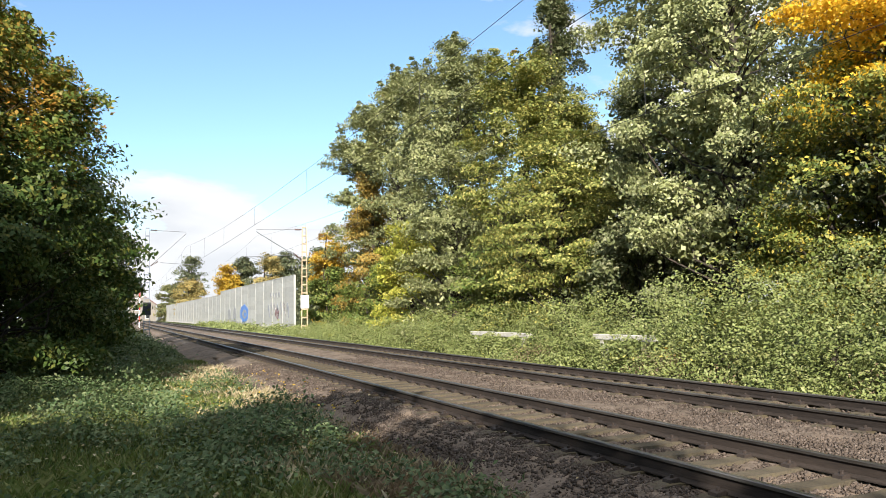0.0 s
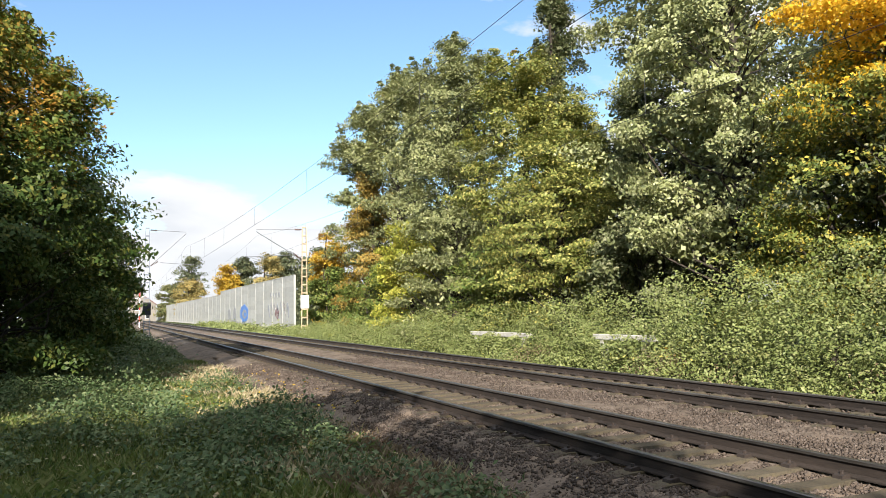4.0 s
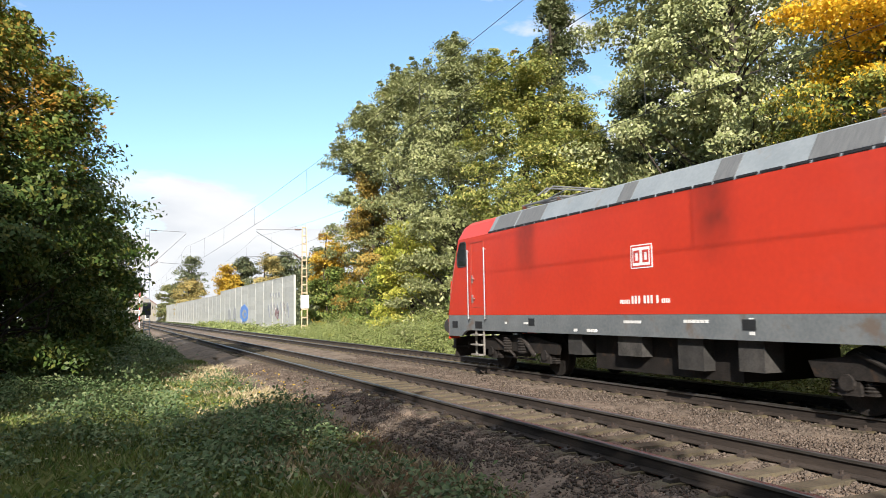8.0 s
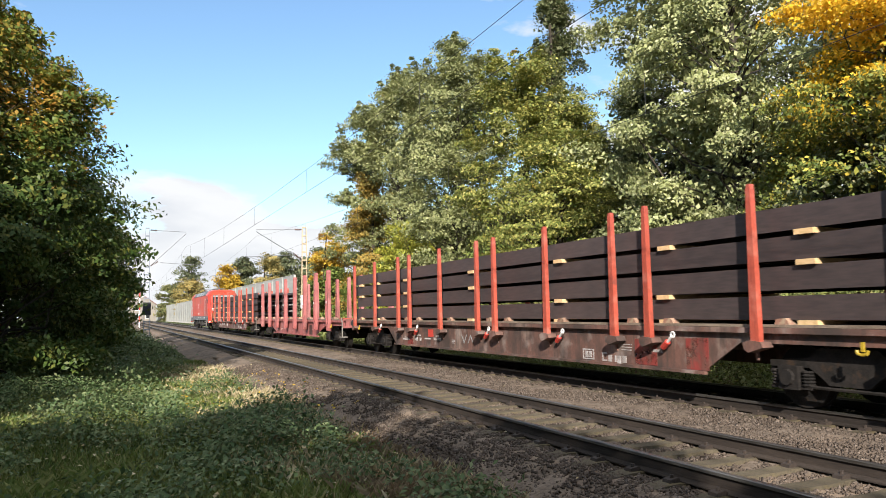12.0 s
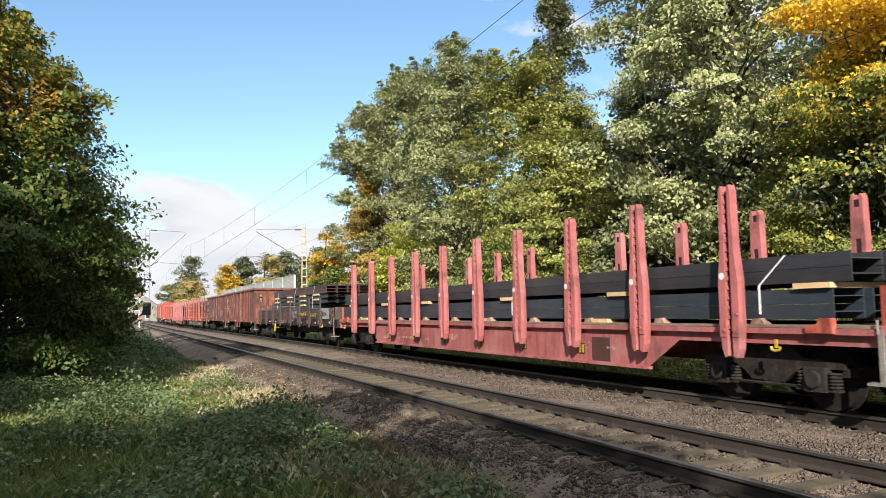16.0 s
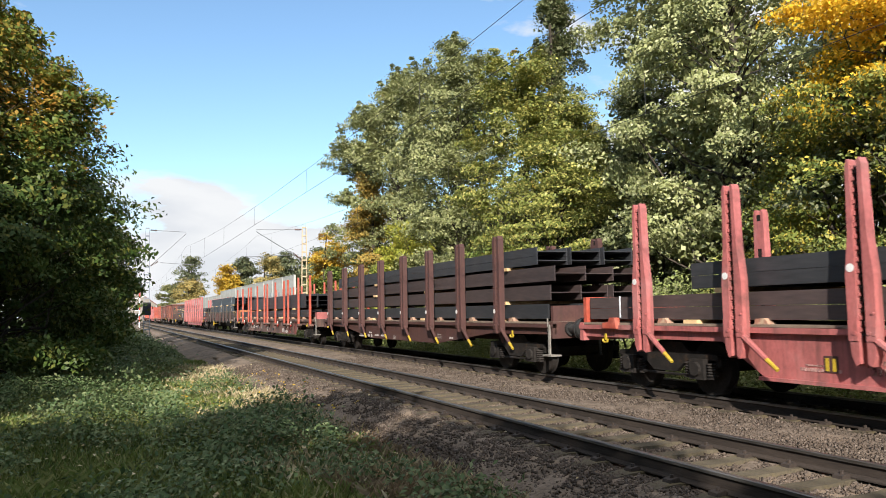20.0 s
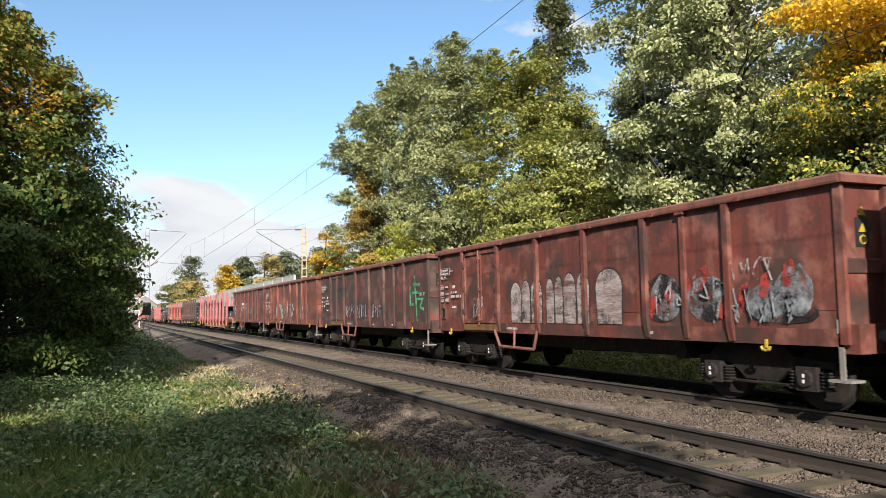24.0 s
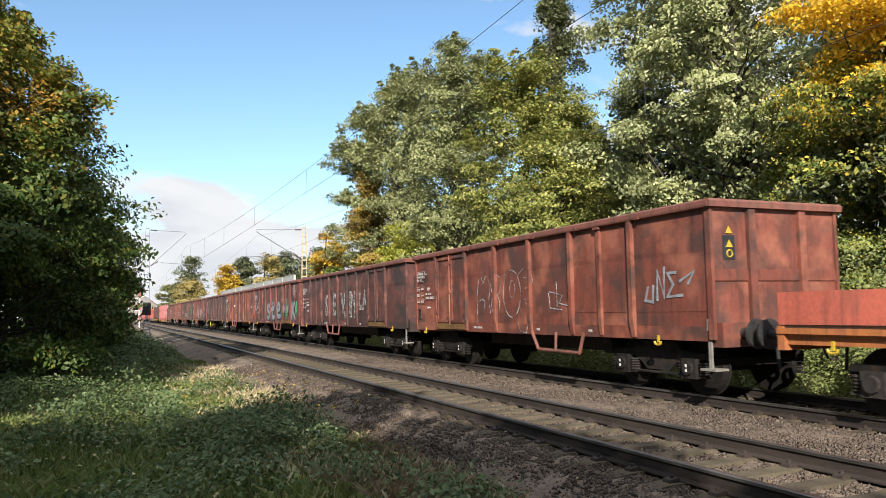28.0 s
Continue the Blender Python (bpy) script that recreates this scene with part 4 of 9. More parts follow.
# ---- the train: vehicles in their own space, y forwards, z = 0 on the rails ----
def paint(name, c, dark, rust, rough=0.55, at=0.60, scale=1.4, jitter=0.05, grime=0.55, clouds=()):
    return surf(name, c, tuple(0.62 * a for a in c), 1.6, rough, fine=26, bump=0.3, spots=rust, spot_scale=scale, spot_at=at, jitter=jitter,
                stretch=(1, 1, 0.6), streak=tuple(grime * a + 0.004 for a in rust), grime=clouds)


T = {
    "gon_a": paint("red_brown_wagon_paint", (0.178, 0.046, 0.031), 0, (0.105, 0.036, 0.026), 0.62, 0.52, 0.9, clouds=(((0.260, 0.105, 0.075), 2.0, 0.50, 0.64, 0.75), ((0.045, 0.028, 0.022), 1.2, 0.47, 0.62, 0.88))),
    "gon_b": paint("dark_rusty_wagon_paint", (0.120, 0.042, 0.032), 0, (0.060, 0.036, 0.029), 0.68, 0.50, 0.7, clouds=(((0.165, 0.092, 0.068), 1.7, 0.48, 0.64, 0.75), ((0.20, 0.045, 0.035), 1.5, 0.60, 0.63, 0.8), ((0.036, 0.027, 0.022), 1.1, 0.46, 0.60, 0.9))),
    "gon_c": paint("bright_rusty_wagon_paint", (0.205, 0.056, 0.034), 0, (0.120, 0.040, 0.027), 0.62, 0.52, 0.8, clouds=(((0.300, 0.105, 0.062), 1.0, 0.48, 0.60, 0.75), ((0.050, 0.030, 0.024), 1.2, 0.48, 0.64, 0.85))),
    "gon_d": paint("dull_brown_wagon_paint", (0.142, 0.047, 0.037), 0, (0.085, 0.036, 0.028), 0.58, 0.50, 0.8, clouds=(((0.205, 0.088, 0.068), 2.0, 0.52, 0.64, 0.75), ((0.034, 0.025, 0.021), 1.3, 0.45, 0.60, 0.9))),
    # rail paint lightened in the colour as if the sun lay on it
    "rim": paint("worn_top_rail_paint", (0.235, 0.085, 0.060), 0, (0.150, 0.075, 0.055), 0.6, 0.55, 3),
    "rim_pale": paint("chalky_top_rail_paint", (0.40, 0.31, 0.27), 0, (0.20, 0.075, 0.05), 0.7, 0.52, 2.5),
    "yellow_rust": paint("ochre_rust_sill", (0.20, 0.105, 0.026), 0, (0.095, 0.045, 0.026), 0.7, 0.55, 3),
    "flat": paint("dirty_brown_underframe", (0.190, 0.092, 0.068), 0, (0.260, 0.175, 0.140), 0.75, 0.53, 1.1, grime=0.22, clouds=(((0.30, 0.24, 0.21), 1.6, 0.56, 0.68, 0.7), ((0.045, 0.032, 0.026), 1.1, 0.46, 0.62, 0.85))),
    "pink": paint("faded_pink_red_paint", (0.45, 0.132, 0.122), 0, (0.27, 0.098, 0.086), 0.6, 0.56, 1.2, clouds=(((0.42, 0.20, 0.185), 1.0, 0.50, 0.68, 0.6), ((0.09, 0.045, 0.036), 1.3, 0.58, 0.72, 0.8))),
    "stake_red": paint("orange_red_stake_paint", (0.46, 0.085, 0.050), 0, (0.30, 0.06, 0.038), 0.5, 0.60, 4, clouds=(((0.50, 0.17, 0.12), 2.5, 0.52, 0.66, 0.6), ((0.12, 0.04, 0.03), 2.2, 0.60, 0.72, 0.7))),
    "brown": paint("dark_red_brown_paint", (0.088, 0.036, 0.030), 0, (0.095, 0.042, 0.03), 0.65, 0.56, 2.0),
    "drop": paint("dark_brown_dropside_paint", (0.075, 0.055, 0.040), 0, (0.105, 0.070, 0.050), 0.7, 0.54, 1.6, clouds=(((0.030, 0.026, 0.022), 0.9, 0.46, 0.62, 0.85),)),
    "wedge": paint("worn_timber_wedge", (0.30, 0.15, 0.10), 0, (0.40, 0.30, 0.20), 0.7, 0.5, 5, jitter=0.3),
    "flap": paint("sunlit_orange_red_paint", (0.56, 0.135, 0.085), 0, (0.40, 0.11, 0.075), 0.55, 0.56, 2.0),
    "orange": paint("orange_rusty_panel", (0.50, 0.17, 0.05), 0, (0.36, 0.12, 0.05), 0.65, 0.55, 3),
    # running gear darkened in the colour for the shadow under the vehicles
    "under": surf("greasy_running_gear", (0.010, 0.009, 0.008), (0.028, 0.023, 0.020), 5, 0.75, fine=40, jitter=0.3, spots=(0.045, 0.028, 0.018), spot_scale=4, spec=0.2),
    "gear_light": surf("dusty_axle_box", (0.012, 0.010, 0.009), (0.032, 0.026, 0.022), 9, 0.8, fine=40, jitter=0.45, spots=(0.10, 0.095, 0.085), spot_scale=7, spot_at=0.62, spec=0.25),
    "deck": surf("worn_deck_planks", (0.12, 0.085, 0.06), (0.25, 0.19, 0.14), 3, 0.85, bump=0.3, fine=40),
    "beam_brown": surf("dark_oxide_steel", (0.040, 0.029, 0.028), (0.082, 0.057, 0.052), 0.9, 0.55, fine=20, jitter=0.12, spots=(0.075, 0.042, 0.034), spot_scale=0.6, stretch=(1, 0.15, 1)),
    "beam_red": surf("red_oxide_steel", (0.046, 0.024, 0.022), (0.085, 0.044, 0.040), 0.9, 0.55, fine=20, jitter=0.12, stretch=(1, 0.15, 1)),
    "beam_blue": surf("blue_grey_mill_scale_steel", (0.028, 0.037, 0.045), (0.055, 0.067, 0.080), 0.9, 0.5, metal=0.2, fine=20, jitter=0.12, stretch=(1, 0.15, 1)),
    "beam_grey": surf("grey_mill_scale_steel", (0.028, 0.029, 0.032), (0.056, 0.056, 0.059), 0.9, 0.5, metal=0.2, fine=20, jitter=0.15, stretch=(1, 0.15, 1)),
    "timber": surf("pale_fresh_timber", (0.52, 0.33, 0.15), (0.72, 0.50, 0.27), 9, 0.8, fine=60, jitter=0.1),
    "strap": surf("white_strap", (0.70, 0.72, 0.74), (0.82, 0.83, 0.85), 8, 0.5),
    "yellow": surf("yellow_paint", (0.36, 0.24, 0.02), (0.48, 0.33, 0.03), 9, 0.5, jitter=0.06),
    "mark": surf("white_lettering", (0.55, 0.53, 0.50), (0.74, 0.72, 0.69), 9, 0.6),
    "faint": surf("faint_pale_stencil", (0.34, 0.17, 0.14), (0.50, 0.30, 0.27), 9, 0.7, fine=60),
    "stencil": surf("faded_white_stencil", (0.26, 0.22, 0.20), (0.50, 0.46, 0.44), 9, 0.7, fine=60),
    "silver": surf("silver_spray_paint", (0.17, 0.175, 0.19), (0.34, 0.355, 0.37), 4, 0.5, metal=0.2, fine=25, spots=(0.12, 0.09, 0.085), spot_scale=2.5, spot_at=0.62),
    "chalk": surf("white_spray_paint", (0.22, 0.20, 0.19), (0.52, 0.50, 0.49), 3, 0.7, fine=25, spots=(0.17, 0.09, 0.07), spot_scale=3, spot_at=0.60),
    "faded": surf("faded_white_spray_paint", (0.13, 0.075, 0.065), (0.40, 0.37, 0.36), 3, 0.75, fine=25, spots=(0.13, 0.055, 0.045), spot_scale=2.5, spot_at=0.54),
    "ochrespray": surf("yellow_spray_paint", (0.22, 0.13, 0.03), (0.42, 0.29, 0.06), 3, 0.65, fine=14, spots=(0.13, 0.05, 0.035), spot_scale=3, spot_at=0.55),
    "finger": surf("patchy_white_spray", (0.15, 0.085, 0.070), (0.40, 0.35, 0.33), 2.2, 0.75, fine=14, stretch=(1, 0.5, 3), spots=(0.10, 0.045, 0.036), spot_scale=1.6, spot_at=0.56),
    "mint": surf("pale_green_spray_paint", (0.30, 0.40, 0.36), (0.45, 0.54, 0.50), 4, 0.7, fine=25),
    "green": surf("green_spray_paint", (0.04, 0.26, 0.12), (0.10, 0.42, 0.20), 3, 0.65, fine=14, spots=(0.10, 0.07, 0.05), spot_scale=3, spot_at=0.57),
    "blue": surf("blue_spray_paint", (0.05, 0.14, 0.42), (0.12, 0.26, 0.55), 4, 0.6, fine=25),
    "pinkspray": surf("pink_spray_paint", (0.26, 0.11, 0.11), (0.46, 0.24, 0.25), 3, 0.65, fine=14, spots=(0.14, 0.05, 0.04), spot_scale=3, spot_at=0.56),
    "ink": surf("black_spray_paint", (0.010, 0.010, 0.011), (0.022, 0.022, 0.024), 5, 0.6),
    "redspot": surf("bright_red_patch", (0.45, 0.04, 0.03), (0.55, 0.06, 0.04), 5, 0.5),
    "red_worn": paint("scuffed_red_patch", (0.26, 0.045, 0.036), 0, (0.15, 0.06, 0.045), 0.6, 0.52, 3),
    "plate_grey": surf("grey_document_box", (0.20, 0.20, 0.20), (0.32, 0.32, 0.31), 7, 0.6),
    "buffer": surf("black_greased_buffer", (0.012, 0.012, 0.012), (0.035, 0.033, 0.031), 7, 0.45),
    "step": surf("pale_worn_step_iron", (0.15, 0.13, 0.11), (0.27, 0.25, 0.22), 7, 0.6),
    "loco_grey": surf("dusty_grey_loco_skirt", (0.105, 0.115, 0.120), (0.165, 0.172, 0.172), 1.6, 0.6, fine=18, spots=(0.13, 0.10, 0.08), spot_scale=1.5),
    "loco_roof": surf("pale_grey_loco_roof", (0.185, 0.207, 0.218), (0.245, 0.266, 0.276), 1.6, 0.55, fine=18, spots=(0.20, 0.19, 0.175), spot_scale=1.3),
    "grille": surf("dark_roof_grille", (0.095, 0.097, 0.098), (0.150, 0.150, 0.148), 4, 0.7, fine=70, stretch=(1, 6, 1)),
    "loco_under": surf("dusty_dark_equipment", (0.020, 0.018, 0.016), (0.052, 0.047, 0.042), 4, 0.75, fine=30, jitter=0.35),
    "glass": surf("dark_cab_glass", (0.012, 0.015, 0.017), (0.022, 0.026, 0.028), 2, 0.06, spec=0.8),
    "chrome": surf("bare_steel_handrail", (0.42, 0.42, 0.42), (0.58, 0.58, 0.58), 9, 0.35, metal=0.9),
    "lamp": surf("clear_headlamp_glass", (0.62, 0.62, 0.58), (0.80, 0.80, 0.76), 9, 0.15),
}


def loco_paint():
    """Traffic red with soot drawn down from two roof vents."""
    m = surf("traffic_red_loco_paint", (0.545, 0.040, 0.016), (0.470, 0.033, 0.014), 1.0, 0.42, fine=10)
    n, l = m.node_tree.nodes, m.node_tree.links
    b = n["Principled BSDF"]
    src = b.inputs["Base Color"].links[0].from_socket
    tc = n.new("ShaderNodeTexCoord")
    sp = n.new("ShaderNodeSeparateXYZ")
    l.new(tc.outputs["Object"], sp.inputs[0])
    ns = n.new("ShaderNodeTexNoise")
    ns.inputs["Scale"].default_value = 2.2
    l.new(tc.outputs["Object"], ns.inputs["Vector"])
    total = None
    for y0 in (-1.75, 4.15):
        d = n.new("ShaderNodeMath")
        d.operation = "SUBTRACT"
        l.new(sp.outputs["Y"], d.inputs[0])
        d.inputs[1].default_value = y0
        a = n.new("ShaderNodeMath")
        a.operation = "ABSOLUTE"
        l.new(d.outputs[0], a.inputs[0])
        k = n.new("ShaderNodeMapRange")
        k.interpolation_type = "SMOOTHSTEP"
        k.inputs["From Min"].default_value, k.inputs["From Max"].default_value = 0.12, 0.62
        k.inputs["To Min"].default_value, k.inputs["To Max"].default_value = 1.0, 0.0
        l.new(a.outputs[0], k.inputs["Value"])
        if total is None:
            total = k.outputs[0]
        else:
            s = n.new("ShaderNodeMath")
            s.operation = "MAXIMUM"
            l.new(total, s.inputs[0])
            l.new(k.outputs[0], s.inputs[1])
            total = s.outputs[0]
    up = n.new("ShaderNodeMapRange")
    up.inputs["From Min"].default_value, up.inputs["From Max"].default_value = 2.0, 2.9
    l.new(sp.outputs["Z"], up.inputs["Value"])
    p1 = n.new("ShaderNodeMath")
    p1.operation = "MULTIPLY"
    l.new(total, p1.inputs[0])
    l.new(up.outputs[0], p1.inputs[1])
    p2 = n.new("ShaderNodeMath")
    p2.operation = "MULTIPLY"
    l.new(p1.outputs[0], p2.inputs[0])
    l.new(ns.outputs["Fac"], p2.inputs[1])
    mx = n.new("ShaderNodeMix")
    mx.data_type = "RGBA"
    l.new(p2.outputs[0], mx.inputs["Factor"])
    l.new(src, mx.inputs["A"])
    mx.inputs["B"].default_value = (0.03, 0.012, 0.01, 1)
    l.new(mx.outputs["Result"], b.inputs["Base Color"])
    b.inputs["Coat Weight"].default_value = 0.15
    return m


def worn(name, lo, hi, scale, stretch=(1, 1, 1)):
    """Thin, patchy paint: bare where a noise falls below lo, full above hi."""
    m = T[name]
    n, l = m.node_tree.nodes, m.node_tree.links
    out = n["Material Output"].inputs["Surface"]
    src = out.links[0].from_socket
    tc = n.new("ShaderNodeTexCoord")
    mp = n.new("ShaderNodeMapping")
    mp.inputs["Scale"].default_value = stretch
    l.new(tc.outputs["Object"], mp.inputs[0])
    ns = n.new("ShaderNodeTexNoise")
    ns.inputs["Scale"].default_value, ns.inputs["Detail"].default_value, ns.inputs["Roughness"].default_value = scale, 9, 0.68
    l.new(mp.outputs[0], ns.inputs["Vector"])
    mr = n.new("ShaderNodeMapRange")
    mr.inputs["From Min"].default_value, mr.inputs["From Max"].default_value = lo, hi
    l.new(ns.outputs["Fac"], mr.inputs["Value"])
    tr = n.new("ShaderNodeBsdfTransparent")
    mx = n.new("ShaderNodeMixShader")
    l.new(mr.outputs[0], mx.inputs[0])
    l.new(tr.outputs[0], mx.inputs[1])
    l.new(src, mx.inputs[2])
    l.new(mx.outputs[0], out)


T["smear"] = surf("smeared_silver_spray", (0.10, 0.10, 0.105), (0.36, 0.36, 0.37), 5, 0.5, fine=18, metal=0.1)
T["soot"] = surf("smeared_black_spray", (0.010, 0.010, 0.011), (0.03, 0.028, 0.028), 5, 0.6)
T["flick"] = surf("thin_red_spray", (0.30, 0.035, 0.028), (0.44, 0.06, 0.045), 5, 0.6)
for nm_, lo_, hi_, sc_ in (("smear", 0.44, 0.60, 2.6), ("soot", 0.42, 0.58, 2.2), ("flick", 0.42, 0.60, 4.0), ("finger", 0.36, 0.50, 2.0), ("chalk", 0.42, 0.62, 6.0), ("silver", 0.30, 0.40, 2.5), ("faded", 0.38, 0.54, 3.0), ("mint", 0.38, 0.52, 3.0),
                          ("green", 0.38, 0.58, 2.4), ("pinkspray", 0.40, 0.62, 2.4), ("ochrespray", 0.42, 0.64, 2.4), ("red_worn", 0.34, 0.50, 3.0), ("stencil", 0.34, 0.44, 14.0), ("faint", 0.38, 0.52, 6.0)):
    worn(nm_, lo_, hi_, sc_)
T["loco_red"] = loco_paint()
T["white"] = M["white"]
T["loco_front"] = surf("bright_traffic_red_paint", (0.600, 0.048, 0.018), (0.53, 0.040, 0.016), 1.0, 0.4, fine=10)
SIDE = -1.394            # the side that faces the grass


def lettering(text, size, material, parent, y, z, x=SIDE - 0.012, name="inscription", label="", fat=0.0, stretch=1.0):
    """Flat writing on the side wall; y is where it begins, reading towards the rear of the train."""
    cu = bpy.data.curves.new("text", "FONT")
    cu.body, cu.size, cu.extrude, cu.offset = text, size, 0.002, fat
    ob = bpy.data.objects.new("text", cu)
    scene.collection.objects.link(ob)
    bpy.context.view_layer.update()
    me = bpy.data.meshes.new_from_object(ob.evaluated_get(bpy.context.evaluated_depsgraph_get()))
    bpy.data.objects.remove(ob)
    bpy.data.curves.remove(cu)
    me.materials.clear()
    me.materials.append(material)
    o = new(name, me)
    o.parent = parent
    # text runs along -y, stands up along z and faces -x
    o.matrix_basis = Matrix(((0, 0, -1, x), (-stretch, 0, 0, y), (0, 1, 0, z), (0, 0, 0, 1)))
    if label:
        o["label"] = label
    return o


def bars(parent, y, z, rows, material=None, x=SIDE - 0.006, name="inscription", label="white stencilled inscription"):
    """Rows of small bars: (how far along, height above z, lengths..., height of a bar)."""
    bm = bmesh.new()
    for along, up, tall, lengths in rows:
        p = y - along
        for w in lengths:
            if w > 0:
                box(bm, x - 0.004, x + 0.004, p - w, p, z + up, z + up + tall)
            p -= abs(w) + tall * 0.35
    return tagged(part(name, bm, material or T["mark"], parent, label), kind="stuff")


def strokes(parent, y, z, lines, wide, material, x=SIDE - 0.008, name="graffiti", label="sprayed graffiti"):
    """Sprayed lines on the side wall, each a run of (along, up) points."""
    for ln in lines:
        bm = bmesh.new()
        pts = [Vector((x, y - a, z + b)) for a, b in ln]
        pts = [pts[0]] + [q for p, q in zip(pts[:-1], pts[1:]) if (q - p).length > 1e-4]
        if len(pts) < 2:
            continue
        way = [(q - p).normalized() for p, q in zip(pts[:-1], pts[1:])]
        rows = []
        for i, p in enumerate(pts):          # one ribbon with mitred bends and stretched ends
            d0, d1 = way[max(i - 1, 0)], way[min(i, len(way) - 1)]
            n0, n1 = Vector((0, d0.z, -d0.y)), Vector((0, d1.z, -d1.y))
            m = n0 + n1
            m = m.normalized() if m.length > 0.35 else n1
            s = m * (wide / 2 / max(m.dot(n1), 0.55))
            p = p - way[0] * wide * 0.3 if i == 0 else p + way[-1] * wide * 0.3 if i == len(pts) - 1 else p
            rows.append([bm.verts.new(p + Vector((h, 0, 0)) + k) for h, k in ((-0.003, -s), (-0.003, s), (0.003, s), (0.003, -s))])
        for r0, r1 in zip(rows[:-1], rows[1:]):
            for j in range(4):
                bm.faces.new((r0[j], r0[(j + 1) % 4], r1[(j + 1) % 4], r1[j]))
        bm.faces.new(rows[0][::-1])
        bm.faces.new(rows[-1])
        part(name, bm, material, parent, label)


def scrawl(parent, y, z, n, w, h, wide, material, seed, label="sprayed graffiti", slant=0.0):
    """A row of n loose sprayed letters that spell nothing."""
    g = random.Random(seed)
    lines = []
    for k in range(n):
        a = w * k / n
        cw = 0.8 * w / n
        pts = []
        for i in range(g.choice((4, 5, 6))):
            f = g.random()
            u = g.choice((0, 0.5, 1)) + g.uniform(-0.15, 0.15)
            pts.append((a + cw * f + slant * u * h, h * u))
        lines.append(pts)
    return strokes(parent, y, z, lines, wide, material, label=label)


# running gear, shared by all wagons
def gear_meshes():
    d = {}
    bm = bmesh.new()
    for s in (-1, 1):
        tube(bm, (s * 0.69, 0, 0), (s * 0.815, 0, 0), 0.455, 0.45, 28)
        tube(bm, (s * 0.67, 0, 0), (s * 0.695, 0, 0), 0.48, 0.47, 28)
        tube(bm, (s * 0.80, 0, 0), (s * 0.86, 0, 0), 0.13, 0.11, 14)
        for k in range(4):      # dished web with four lugs
            a = k * math.pi / 2
            box(bm, s * 0.81 - 0.012, s * 0.81 + 0.012, math.cos(a) * 0.24 - 0.05, math.cos(a) * 0.24 + 0.05, math.sin(a) * 0.24 - 0.05, math.sin(a) * 0.24 + 0.05)
    tube(bm, (-1.05, 0, 0), (1.05, 0, 0), 0.08, n=10)
    d["wheelset"] = mesh_of(bm, "wheelset", T["under"])
    bm = bmesh.new()
    for s in (-1, 1):
        side = [(-1.30, 0.60), (-0.62, 0.60), (-0.45, 0.50), (-0.30, 0.38), (0.30, 0.38), (0.45, 0.50), (0.62, 0.60), (1.30, 0.60), (1.30, 0.69), (0.62, 0.74), (0.45, 0.88), (-0.45, 0.88), (-0.62, 0.74), (-1.30, 0.69)]
        prism(bm, side, "x", s * 1.0 - 0.035, s * 1.0 + 0.035)
        tube(bm, (s * 1.06, -0.75, 0.34), (s * 1.06, 0.75, 0.34), 0.025, n=6)
    box(bm, -1.0, 1.0, -0.16, 0.16, 0.55, 0.9)
    for e in (-1.28, 1.28):
        box(bm, -1.0, 1.0, e - 0.05, e + 0.05, 0.5, 0.62)
    d["frame"] = mesh_of(bm, "bogie_frame", T["under"])
    bm = bmesh.new()
    box(bm, -0.10, 0.07, -0.17, 0.17, -0.17, 0.16)
    tube(bm, (-0.10, 0, 0), (-0.15, 0, 0), 0.12, 0.11, 12)
    box(bm, -0.05, 0.05, -0.35, 0.35, -0.16, -0.125)
    d["axle_box"] = mesh_of(bm, "axle_box", T["gear_light"])
    bm = bmesh.new()
    for k in range(5):
        ring(bm, (0, 0, 0.045 * k), "z", 0.075, 0.02, 8, 4)
    d["spring"] = mesh_of(bm, "spring", T["gear_light"])
    bm = bmesh.new()
    tube(bm, (0, 0, 0), (0, 0.34, 0), 0.10, 0.085, 14)
    tube(bm, (0, 0.0, 0), (0, 0.06, 0), 0.15, 0.15, 14)
    tube(bm, (0, 0.34, 0), (0, 0.55, 0), 0.07, 0.07, 12)
    tube(bm, (0, 0.55, 0), (0, 0.60, 0), 0.235, 0.225, 20)
    d["buffer"] = mesh_of(bm, "buffer", T["buffer"])
    bm = bmesh.new()
    tube(bm, (0, 0, 0), (0, 0.24, 0), 0.10, 0.085, 14)
    tube(bm, (0, 0.0, 0), (0, 0.05, 0), 0.15, 0.15, 14)
    tube(bm, (0, 0.24, 0), (0, 0.38, 0), 0.07, 0.07, 12)
    tube(bm, (0, 0.38, 0), (0, 0.425, 0), 0.235, 0.225, 20)
    d["pressed_buffer"] = mesh_of(bm, "buffer", T["buffer"])
    bm = bmesh.new()
    box(bm, -0.035, 0.035, 0.0, 0.35, -0.04, 0.06)
    ring(bm, (0, 0.42, -0.04), "x", 0.11, 0.028, 12, 5)
    tube(bm, (0, 0.42, -0.1), (0, 0.30, -0.38), 0.025, n=6)
    d["coupling"] = mesh_of(bm, "screw_coupling", T["under"])
    bm = bmesh.new()
    tube(bm, (0.25, 0.0, -0.05), (0.25, 0.16, -0.12), 0.028, n=6)
    tube(bm, (0.25, 0.16, -0.12), (0.25, 0.20, -0.5), 0.028, n=6)
    d["hose"] = mesh_of(bm, "brake_hose", T["buffer"])
    return d


G = gear_meshes()
WHEELSETS = []          # (wheelset, centre of the vehicle along the train)


def child(name, me, parent, m):
    o = new(name, me)
    o.parent = parent
    o.matrix_basis = m
    return o


